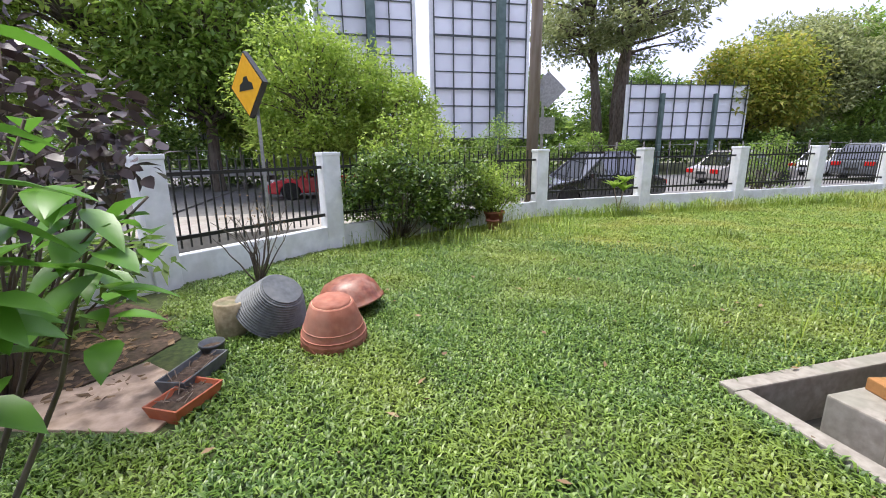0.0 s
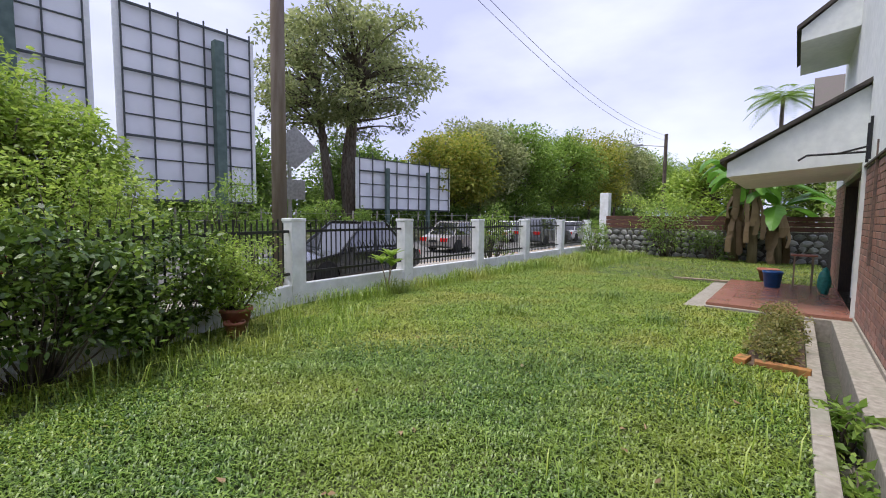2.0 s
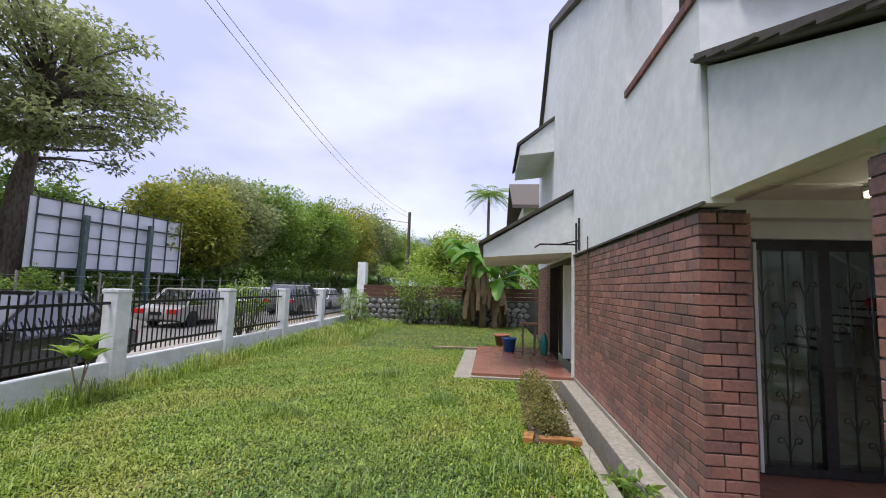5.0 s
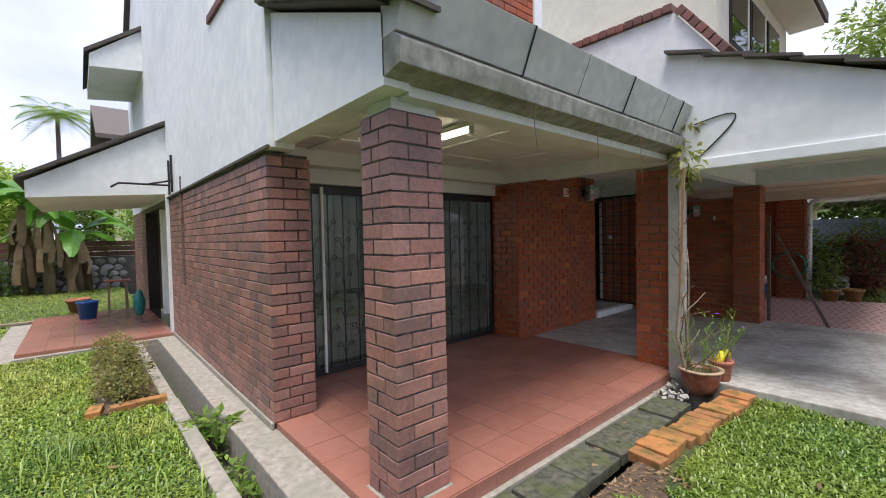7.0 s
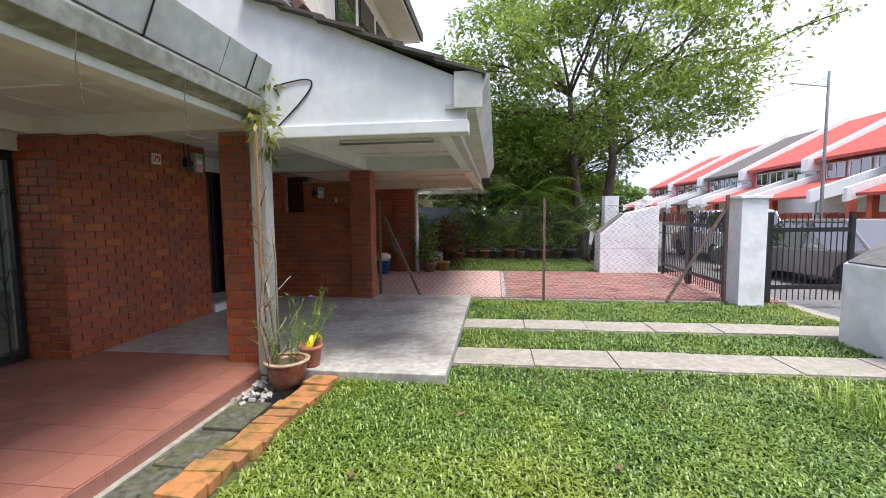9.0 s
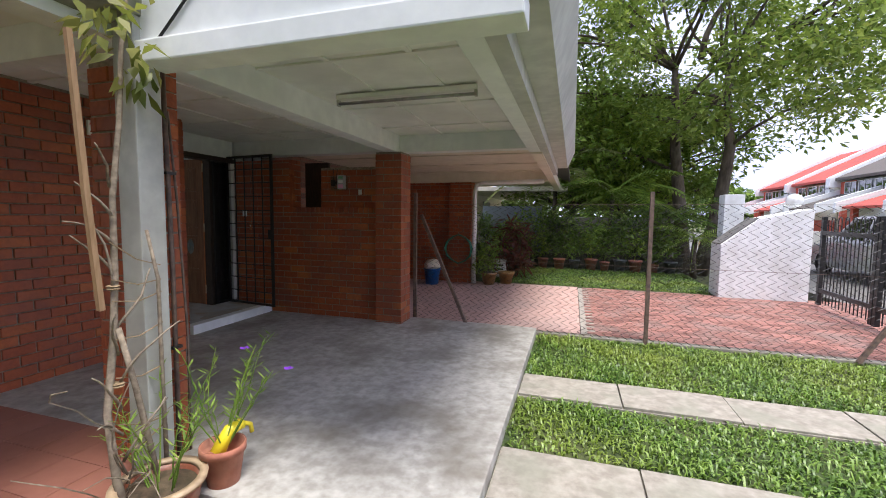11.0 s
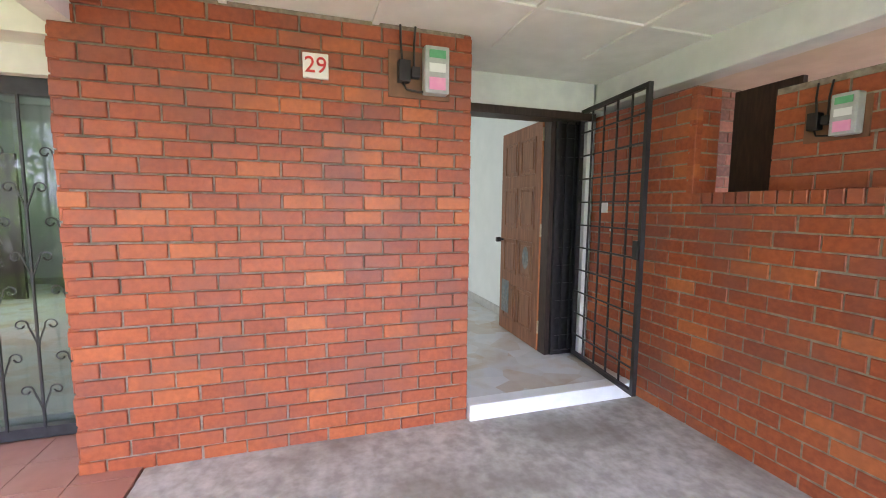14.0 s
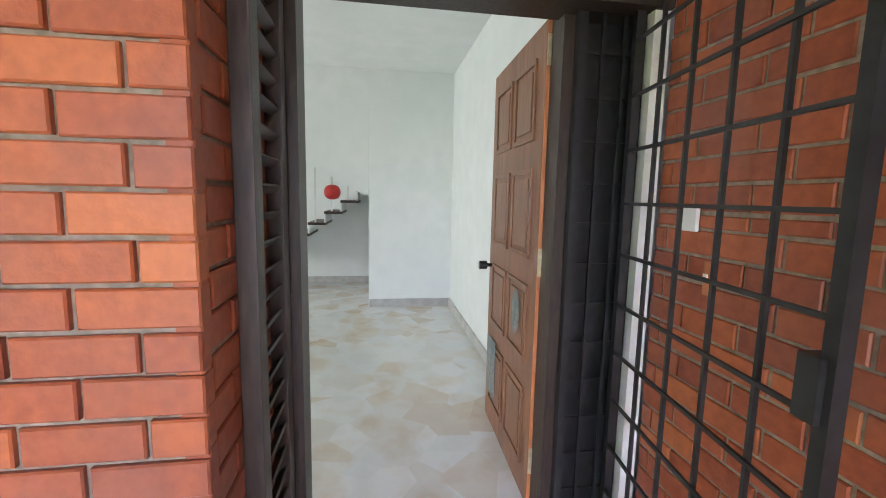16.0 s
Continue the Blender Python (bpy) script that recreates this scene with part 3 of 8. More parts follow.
for i, p in enumerate(PILLARS):
    q = PILLARS[min(i + 1, len(PILLARS) - 1)]
    m, d = along(p, q) if q != p else along(PILLARS[i - 1], p)
    if q == p:
        m = pose(p[0], p[1], 0)
    bm = bmesh.new()
    box(bm, -0.14, 0.14, -0.14, 0.14, -0.3, 1.5)
    box(bm, -0.15, 0.15, -0.15, 0.15, 1.46, 1.52)
    ob = part("pillar", bm, M_fence, fence, "white painted pillar with flaking base", 0.012, clean=True)
    ob.matrix_basis = m
    if q == p:
        continue
    bm = bmesh.new()
    box(bm, 0.14, d - 0.14, -0.075, 0.075, -0.3, 0.36)
    ob = part("low_wall", bm, M_fence, fence, bevel=0.01)
    ob.matrix_basis = m

# first light for the room: added fill lamp in place of daylight, no window there
room_lamp = new("hall_fill_light", bpy.data.lights.new("hall_fill_light", "AREA"))
room_lamp.data.shape, room_lamp.data.size, room_lamp.data.size_y, room_lamp.data.energy = "RECTANGLE", 1.7, 1.9, 8
room_lamp.matrix_world = look((8.1, 1.1, 1.4), (8.1, -3, 1.0))


# ---- things on the house ----
def grid_panel(name, w, h, cols, rows, parent, mat_, m, r=0.006, frame_r=0.016):
    """Flat iron grille in the local x-z plane with a square frame."""
    bm = bmesh.new()
    f = frame_r
    for x in (0, w):
        box(bm, x - f, x + f, -f, f, 0, h)
    for z in (f, h - f):
        box(bm, f, w - f, -f, f, z - f, z + f)
    fr = part("frame", bm, mat_, parent)
    fr.matrix_basis = m
    for i in range(1, cols):
        b = boxes("upright_bar", mat_, [(i * w / cols - r, i * w / cols + r, -r, r, 2 * f, h - 2 * f)], parent)
        b.matrix_basis = m
    for j in range(1, rows):
        b = boxes("cross_bar", mat_, [(f, w - f, r, 2.6 * r, j * h / rows - r, j * h / rows + r)], parent)
        b.matrix_basis = m


# security gate, opened flat along the carport wall
gate = thing("security_gate", "black iron grid gate swung open beside the entrance", "gate")
gm = pose(4.64, -5.65, 0.215, 0, 0, math.degrees(math.atan2(-0.11, 0.88)))
grid_panel("security_gate", 0.88, 2.155, 5, 11, gate, M_black, gm)
lock = boxes("lock_box", M_black, [(0.0, 0.05, -0.03, 0.03, 0.97, 1.1)], gate, "black lock box")
lock.matrix_basis = gm
side = thing("side_grille", "narrow black iron grille fixed beside the entrance door", "grille")
grid_panel("side_grille", 0.26, 2.1, 3, 13, side, M_black, pose(5.56, -5.56, 0.21, 0, 0, -90))

# door frame, louvred shutter, door leaf
door = structure(new("door_1"), "eight-panel varnished brown wooden entrance door, open inwards", "door")
dm = pose(5.7, -5.5, 0.21, 0, 0, -2)
DW, DH = 0.86, 2.1
leaf = boxes("leaf", M_wood, [(0, DW, -0.02, 0.016, 0, DH)], door, bevel=0.004)
leaf.matrix_basis = dm
edge = boxes("hinge_edge", M_edge, [(-0.006, -0.001, -0.019, 0.015, 0, DH)], door, "raw orange wood edge")
edge.matrix_basis = dm
for i in range(2):
    for j, (z0, z1) in enumerate(((0.14, 0.52), (0.64, 1.0), (1.12, 1.52), (1.64, 1.98))):
        x0 = 0.1 + i * 0.36
        bm = bmesh.new()
        for a, b, c, d in ((x0, x0 + 0.3, z0, z0 + 0.02), (x0, x0 + 0.3, z1 - 0.02, z1), (x0, x0 + 0.02, z0 + 0.02, z1 - 0.02), (x0 + 0.28, x0 + 0.3, z0 + 0.02, z1 - 0.02)):
            box(bm, a, b, 0.012, 0.026, c, d)
        v = box(bm, x0 + 0.045, x0 + 0.255, 0.014, 0.024, z0 + 0.045, z1 - 0.045)
        pn = part("panel", bm, M_wood_d, door, bevel=0.003)
        pn.matrix_basis = dm
bm = bmesh.new()
for s in (1, -1):
    tube(bm, [(0.8, s * 0.016, 0.98), (0.8, s * 0.05, 0.98)], 0.011, 8)
    tube(bm, [(0.8, s * 0.05, 0.98), (0.8, s * 0.06, 0.98), (0.8, s * 0.085, 0.98), (0.8, s * 0.095, 0.98)], 0.026, 12)
k = part("door_knob", bm, M_black, door, "black round door knob")
k.matrix_basis = dm
for z in (0.16, 1.06, 1.92):
    h = boxes("hinge", mat("brass", (0.45, 0.38, 0.25), (0.6, 0.52, 0.36), 0.02, 0.35, 0.0, metal=0.7), [(-0.012, -0.0065, -0.06, 0.015, z, z + 0.12)], door, "brass hinge")
    h.matrix_basis = dm
M_sticker = mat("worn_sticker", (0.16, 0.17, 0.16), (0.32, 0.34, 0.33), 0.03, 0.6, 0.0, (0.1, 0.16, 0.2), 0.06, 0.7)
bm = bmesh.new()
bmesh.ops.create_circle(bm, cap_ends=True, radius=0.085, segments=20, matrix=Matrix.Translation((0.24, 0.028, 0.84)) @ Matrix.Rotation(radians(-90), 4, "X") @ Matrix.Diagonal((0.75, 1.3, 1, 1)))
st = part("round_sticker", bm, M_sticker, door, "faded grey round sticker", clean=False)
st.matrix_basis = dm
st = boxes("torn_sticker", M_sticker, [(0.6, 0.78, 0.027, 0.0285, 0.2, 0.55)], door, "torn pale sticker")
st.matrix_basis = dm
dframe = structure(new("door_frame_1"), "dark stained wooden frame around the entrance", "door frame")
boxes("post", M_dark, [(5.48, 5.62, -4.56, -4.475, 0.2, 2.34)], dframe)
boxes("hinge_post", M_dark, [(5.58, 5.7, -5.56, -5.5, 0.2, 2.34)], dframe)
boxes("side_post", M_dark, [(5.58, 5.66, -5.86, -5.83, 0.2, 2.34)], dframe)
boxes("head", M_dark, [(5.46, 5.64, -5.86, -4.475, 2.28, 2.345)], dframe)
boxes("side_panel", M_black, [(5.64, 5.66, -5.83, -5.56, 0.2, 2.28)], dframe, "black panel behind the side grille")
boxes("white_reveal", M_white, [(5.485, 5.53, -5.862, -5.8, 0.2, 2.4)], dframe, "white painted reveal")
shut = thing("louvre_shutter", "dark brown wooden louvred shutter folded against the reveal", "shutter")
boxes("stile", M_dark, [(5.08, 5.15, -4.53, -4.48, 0.21, 2.3), (5.38, 5.45, -4.53, -4.48, 0.21, 2.3)], shut, bevel=0.004)
for z in (0.21, 2.2):
    boxes("rail", M_dark, [(5.15, 5.38, -4.525, -4.485, z, z + 0.1)], shut)
for i in range(24):
    z = 0.34 + i * 0.077
    sl = boxes("slat", M_dark, [(5.151, 5.379, -0.03, 0.004, -0.004, 0.004)], shut)
    sl.matrix_basis = pose(0, -4.498, z + 0.03, -40, 0, 0)

# folding sliding windows with ornate grille
win = structure(new("window_1"), "tall black framed glass doors behind an ornate black iron grille", "window")
WX = 5.4
panels = [(0.98, -0.12), (-0.12, -1.22), (-1.22, -2.31)]
for a, b in panels:
    boxes("window_frame", M_black, [(WX - 0.03, WX + 0.03, a - 0.05, a, 0.11, 2.24), (WX - 0.03, WX + 0.03, b, b + 0.05, 0.11, 2.24), (WX - 0.03, WX + 0.03, b + 0.05, a - 0.05, 0.11, 0.18), (WX - 0.03, WX + 0.03, b + 0.05, a - 0.05, 2.14, 2.24)], win, "black steel frame")
    g = boxes("pane", M_glass, [(WX + 0.05, WX + 0.056, b + 0.02, a - 0.02, 0.16, 2.16)], win)
    g.visible_shadow = False


def scroll(bm, y, z, side, size=0.07):
    pts = [(0, y, z - 0.15), (0, y + side * 0.008, z - 0.1), (0, y + side * 0.026, z - 0.045)]
    for i in range(14):
        a = math.radians(195 - i * 29)
        r = size * (0.66 - 0.034 * i)
        pts.append((0, y + side * (size * 1.35 + r * math.cos(a)), z + r * math.sin(a)))
    tube(bm, pts, 0.005, 4)


for p_i, (a, b) in enumerate(panels):
    nb = 6
    for i in range(1, nb):
        y = a + (b - a) * i / nb
        bm = bmesh.new()
        box(bm, -0.006, 0.006, y - 0.006, y + 0.006, 0.18, 2.14)
        for j in range(5):
            z = 0.42 + j * 0.4 + 0.2 * (i % 2)
            if z < 2.0:
                for s in (1, -1):
                    scroll(bm, y, z, s, 0.055)
        gb = part("grille_bar", bm, M_black, win, clean=False)
        gb.location.x = WX - 0.055
for y in (0.78, 0.52):
    boxes("white_stile", M_white, [(WX - 0.12, WX - 0.09, y - 0.015, y + 0.015, 0.16, 2.2)], win, "white painted steel upright")

# side door opening: dark doors pushed aside, folding frame
side_door = structure(new("door_2"), "dark open side door with brown timber frame", "door")
boxes("frame_post", M_dark, [(12.62, 12.72, 1.15, 1.37, 0.09, 2.36), (9.5, 9.58, 1.15, 1.37, 0.09, 2.36)], side_door)
boxes("open_leaf", M_dark, [(9.58, 9.63, 0.3, 1.2, 0.1, 2.2), (11.2, 12.6, 1.1, 1.15, 0.1, 2.3)], side_door, "dark door leaf")
boxes("head", M_dark, [(9.58, 12.62, 1.15, 1.37, 2.28, 2.36)], side_door)

# house number and electricity meters
sign = thing("house_number", "small white tile with red house number 29", "house number")
boxes("plate", mat("white_enamel", (0.75, 0.75, 0.72), (0.82, 0.82, 0.79), 0.05, 0.3, 0.02), [(4.845, 4.868, -3.61, -3.472, 2.24, 2.375)], sign, bevel=0.003)
M_red = mat("red_paint", (0.5, 0.02, 0.02), (0.6, 0.035, 0.03), 0.05, 0.4, 0.0)
fc = bpy.data.curves.new("digits", "FONT")
fc.body, fc.size, fc.extrude, fc.align_x, fc.align_y, fc.offset = "29", 0.122, 0.004, "CENTER", "CENTER", 0.0
txt = new("digits_source", fc)
dg = bpy.context.evaluated_depsgraph_get()
tm = bpy.data.meshes.new_from_object(txt.evaluated_get(dg))
bpy.data.objects.remove(txt)
tm.materials.clear()
tm.materials.append(M_red)
digits = new("digits", tm)
digits.parent = sign
digits.matrix_basis = Matrix(((0, 0, -1, 4.843), (-1, 0, 0, -3.541), (0, 1, 0, 2.307), (0, 0, 0, 1)))
tagged(digits, "red digits 29")

M_mbox = mat("meter_grey", (0.36, 0.38, 0.38), (0.46, 0.48, 0.48), 0.05, 0.45, 0.05)
M_pink = mat("pink_label", (0.75, 0.3, 0.5), (0.8, 0.36, 0.55), 0.05, 0.6, 0.0)
M_lcd = mat("green_display", (0.1, 0.35, 0.18), (0.14, 0.42, 0.22), 0.05, 0.3, 0.0)
M_board = mat("meter_board", (0.14, 0.07, 0.04), (0.22, 0.11, 0.06), 0.1, 0.7, 0.2)


def meter(m):
    th = thing("electricity_meter", "grey electricity meter with pink label on a brown board", "meter", m, "electricity meters")
    boxes("backboard", M_board, [(-0.18, 0.2, -0.015, 0.0, -0.14, 0.13)], th, bevel=0.003)
    boxes("meter_case", M_mbox, [(0.02, 0.17, -0.1, -0.016, -0.12, 0.15)], th, bevel=0.012)
    boxes("display", M_lcd, [(0.045, 0.145, -0.104, -0.1, 0.08, 0.125)], th, "green display")
    boxes("label", M_pink, [(0.045, 0.145, -0.104, -0.1, -0.1, -0.03)], th, "pink paper label")
    boxes("print_plate", M_white, [(0.045, 0.145, -0.103, -0.1, 0.0, 0.05)], th, "white plate with unreadable print")
    boxes("fuse", M_black, [(-0.13, -0.06, -0.08, -0.016, -0.06, 0.06), (-0.05, 0.0, -0.07, -0.016, -0.03, 0.03)], th, "black fuse carrier", 0.006)
    bm = bmesh.new()
    tube(bm, [(-0.1, -0.03, 0.06), (-0.11, -0.03, 0.16), (-0.11, -0.02, 0.27)], 0.007, 6)
    part("wire", bm, M_black, th, "black wire", smooth=True)
    bm = bmesh.new()
    tube(bm, [(-0.03, -0.03, 0.03), (-0.03, -0.03, 0.16), (-0.02, -0.02, 0.27)], 0.007, 6)
    part("wire", bm, M_black, th, smooth=True)
    bm = bmesh.new()
    tube(bm, [(-0.1, -0.04, -0.06), (-0.08, -0.05, -0.1), (0.0, -0.05, -0.11), (0.05, -0.05, -0.1)], 0.007, 6)
    part("wire", bm, M_black, th, smooth=True)
    return th


meter(pose(4.868, -4.13, 2.32, 0, 0, -90))
meter(pose(3.76, RY - 0.1, 1.98, 0, 0, 180) @ Matrix.Scale(0.72, 4))
boxes_sw = thing("light_switch", "small white switch plate on the brick wall", "switch")
boxes("plate", M_white, [(5.265, 5.335, RY, RY + 0.015, 1.5, 1.59)], boxes_sw, bevel=0.003)
bell = thing("door_bell", "small brass bell push on the brick wall beside the gate", "bell push")
boxes("plate", M_edge, [(5.185, 5.215, RY, RY + 0.012, 1.3, 1.41)], bell, bevel=0.003)
boxes("button", M_white, [(5.193, 5.207, RY + 0.0125, RY + 0.02, 1.35, 1.37)], bell, "white button")
tag = thing("number_tag", "tiny white paper tag on the brick wall", "tag")
boxes("plate", M_white, [(3.4, 3.45, RY - 0.099, RY - 0.09, 1.82, 1.89)], tag)

# fluorescent battens
M_tube = bpy.data.materials.new("lit_tube")
M_tube.use_nodes = True
M_tube.node_tree.nodes["Principled BSDF"].inputs["Emission Color"].default_value = (1, 0.93, 0.72, 1)
M_tube.node_tree.nodes["Principled BSDF"].inputs["Emission Strength"].default_value = 4.0


def batten(m, lit):
    th = thing("fluorescent_lamp", "lit fluorescent ceiling batten" if lit else "unlit dusty fluorescent ceiling batten with bare tube", "lamp", m)
    boxes("housing", M_ceil, [(-0.62, 0.62, -0.03, 0.03, -0.04, 0.0)], th, bevel=0.006)
    for x in (-0.62, 0.6):
        boxes("socket", M_gutter, [(x, x + 0.02, -0.02, 0.02, -0.09, -0.04)], th)
    bm = bmesh.new()
    tube(bm, [(-0.6, 0, -0.07), (0.6, 0, -0.07)], 0.014, 10)
    part("lamp_tube", bm, M_tube if lit else M_steel, th, "glowing tube" if lit else "", smooth=True)
    return th


batten(pose(1.96, -4.0, 2.565), False)
batten(pose(3.95, 0.15, 2.545), True)

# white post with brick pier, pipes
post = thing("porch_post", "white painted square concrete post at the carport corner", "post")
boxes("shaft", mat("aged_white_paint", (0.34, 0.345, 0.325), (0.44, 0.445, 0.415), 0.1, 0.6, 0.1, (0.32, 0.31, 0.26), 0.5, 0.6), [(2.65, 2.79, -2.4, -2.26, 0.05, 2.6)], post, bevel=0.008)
pier = structure(new("pier_carport"), "orange brick pier behind the white post with pipes", "pier")
boxes("pier_core", M_mortar, [(2.82, 3.2, -2.62, -2.42, 0.0, 2.38)], pier)
pipes = thing("water_pipes", "thin grey and rusty water pipes on the brick pier", "pipe")
bm = bmesh.new()
tube(bm, [(2.775, -2.53, 0.06), (2.775, -2.53, 1.2), (2.772, -2.51, 2.4)], 0.013, 8)
part("long_pipe", bm, M_rust, pipes, "dark weathered pipe", smooth=True)
bm = bmesh.new()
tube(bm, [(2.775, -2.48, 0.06), (2.775, -2.48, 0.78)], 0.015, 8)
tube(bm, [(2.775, -2.48, 0.78), (2.775, -2.48, 0.81)], 0.021, 8)
part("short_pipe", bm, M_rust, pipes, "short capped rusty pipe", smooth=True)
bm = bmesh.new()
tube(bm, [(2.77, -2.6, 0.06), (2.765, -2.605, 0.8), (2.77, -2.57, 1.6), (2.775, -2.535, 2.1)], 0.007, 6)
part("cable", bm, M_rust, pipes, "loose grey cable", smooth=True)
for z in (0.75, 1.75):
    boxes("pipe_clip", M_black, [(2.755, 2.79, -2.56, -2.5, z, z + 0.015)], pipes, "pipe clip")

# black iron bracket by the side door canopy, aerial bits, hanging hooks
br = thing("clothes_bracket", "black iron wall bracket beside the canopy", "bracket")
bm = bmesh.new()
tube(bm, [(9.0, 1.4, 2.4), (9.0, 1.4, 2.95)], 0.018, 6)
tube(bm, [(8.75, 1.4, 2.42), (8.75, 1.4, 3.0)], 0.018, 6)
tube(bm, [(9.0, 1.4, 2.55), (9.0, 2.05, 2.55), (9.0, 2.15, 2.48)], 0.016, 6)
tube(bm, [(8.75, 1.4, 2.6), (9.0, 1.7, 2.55)], 0.014, 6)
part("arm", bm, M_black, br)
bm = bmesh.new()
for i in range(28):
    a = i / 27
    if i:
        tube(bm, [(2.6 - 0.42 * prev[0], -2.29, 2.3 + prev[1]), (2.6 - 0.42 * math.sin(a * 3.0), -2.29, 2.3 + 0.42 * a + 0.22 * math.sin(a * 3.1))], 0.007, 5)
    prev = (math.sin(a * 3.0), 0.42 * a + 0.22 * math.sin(a * 3.1))
cab = part("loose_cable", bm, M_black)
tagged(cab, "black cable looping over the white gable wall", "cable")

# copings of single bricks on the parapets
cop = structure(new("coping"), "row of brown coping bricks on the white parapets", "coping")


def coping_row(a, b, n, wide=0.26, high=0.085):
    a, b = Vector(a), Vector(b)
    d = (b - a) / n
    side = Vector((-d.y, d.x, 0)).normalized()
    up = d.normalized().cross(side) * -1
    me = None
    for i in range(n):
        if me is None:
            bm = bmesh.new()
            box(bm, 0.006, d.length - 0.006, -wide / 2, wide / 2, 0, high)
            ob = part("coping_brick", bm, M_coping, cop, bevel=0.008)
            me = ob.data
        else:
            ob = new("coping_brick", me)
            ob.parent = cop
        x = d.normalized()
        z = x.cross(side)
        z = -z if z.z < 0 else z
        y = z.cross(x)
        p = a + d * i
        ob.matrix_basis = Matrix(((x.x, y.x, z.x, p.x), (x.y, y.y, z.y, p.y), (x.z, y.z, z.z, p.z + random.uniform(-0.004, 0.004)), (0, 0, 0, 1)))


coping_row((6.15, 1.27, 4.0), (4.35, 1.27, 4.0), 17)
coping_row((4.43, 1.1, 4.0), (4.43, -0.44, 4.0), 14)
coping_row((4.3, -2.36, 3.955), (2.74, -2.36, 3.955), 15, 0.2)
coping_row((2.72, -2.36, 3.95), (2.28, -2.36, 3.36), 7, 0.2)


def tile_edge(name, pts, axis_dir, n, label):
    """Overlapping roof tile ends along a sloping verge."""
    a, b = Vector(pts[0]), Vector(pts[1])
    th = tagged(new(name), label, "roof edge", kind="structure")
    for i in range(n):
        p, q = a.lerp(b, i / n), a.lerp(b, (i + 1.25) / n)
        bm = bmesh.new()
        o = Vector(axis_dir) * (0.09 + random.uniform(-0.015, 0.015))
        w = Vector(axis_dir) * -0.25
        up0, up1 = Vector((0, 0, 0.035)), Vector((0, 0, 0.0))
        vs = [bm.verts.new(v) for v in (p + o + up1, q + o + up0, q + w + up0, p + w + up1)]
        vt = [bm.verts.new(v.co + Vector((0, 0, 0.028))) for v in vs]
        bm.faces.new(vs[::-1])
        bm.faces.new(vt)
        for k in range(4):
            bm.faces.new([vs[k], vs[(k + 1) % 4], vt[(k + 1) % 4], vt[k]])
        part("roof_tile", bm, M_rooft, th)


tile_edge("verge_porch", [(4.38, WY, 3.47), (2.64, WY, 2.76)], (0, 1, 0), 7, "ragged dark tile ends on the porch gable")
tile_edge("verge_party", [(2.8, -2.3, 3.52), (0.72, -2.3, 2.72)], (0, 1, 0), 6, "ragged dark tile ends on the carport gable")
tile_edge("verge_canopy", [(9.45, WY, 3.62), (9.45, 3.15, 2.57)], (-1, 0, 0), 9, "dark tile ends on the canopy gable")


# ---- fence railings ----
def railing(p, q):
    m, d = along(p, q)
    rail = thing("railing", "black iron railing panel with straight bars on the low wall", "railing", m, "garden railings")
    for z in (0.53, 1.27):
        boxes("rail", M_black, [(0.14, d - 0.14, -0.02, 0.02, z, z + 0.045)], rail)
    n = max(4, int(d / 0.125))
    for i in range(1, n):
        x = 0.14 + (d - 0.28) * i / n
        boxes("bar", M_black, [(x - 0.009, x + 0.009, 0.021, 0.039, 0.42, 1.5 if i % 2 else 1.44)], rail)


for p, q in zip(PILLARS, PILLARS[1:]):
    railing(p, q)
gp = thing("gate_pillar", "tall white gate pillar at the end of the garden fence", "pillar")
boxes("shaft", M_fence, [(20.9, 21.3, 9.0, 9.4, -0.2, 2.8)], gp, bevel=0.015)


# ---- plants ----
rng = np.random.default_rng(7)


def unit(v):
    return v / np.maximum(np.linalg.norm(v, axis=1, keepdims=True), 1e-6)


def leaf_arrays(pos, length, width, droop=0.3, up=0.2, out=None, rounded=False):
    """Folded leaf blades at pos, pointing outwards at random, each of four corners."""
    n = len(pos)
    d = rng.normal(size=(n, 3))
    if out is not None:
        d = d * 0.6 + out
    d[:, 2] = d[:, 2] * 0.7 + up - droop
    d = unit(d)
    ref = rng.normal(size=(n, 3)) * 0.5 + np.array([0, 0, 1.0])
    s = unit(np.cross(d, ref))
    nn = np.cross(s, d)
    L = length * rng.uniform(0.6, 1.25, (n, 1))
    W = width * rng.uniform(0.7, 1.2, (n, 1))
    a = pos
    if rounded:
        side = [(0.22, 0.4, 0.1), (0.5, 0.5, 0.12), (0.8, 0.26, 0.0)]
        tip = pos + d * L - nn * L * 0.16
        rgt = [pos + d * L * t + s * W * w + nn * (W * u - L * 0.12 * t * t) for t, w, u in side]
        lft = [pos + d * L * t - s * W * w + nn * (W * u - L * 0.12 * t * t) for t, w, u in side[::-1]]
        v = np.stack([a] + rgt + [tip] + lft, axis=1).reshape(-1, 3)
        return v, np.arange(n * 8).reshape(n, 8)
    b = pos + d * L * 0.45 + s * W * 0.5 + nn * W * 0.16
    c = pos + d * L - nn * L * 0.12
    e = pos + d * L * 0.45 - s * W * 0.5 + nn * W * 0.16
    v = np.stack([a, b, c, e], axis=1).reshape(-1, 3)
    f = np.arange(n * 4).reshape(n, 4)
    return v, f


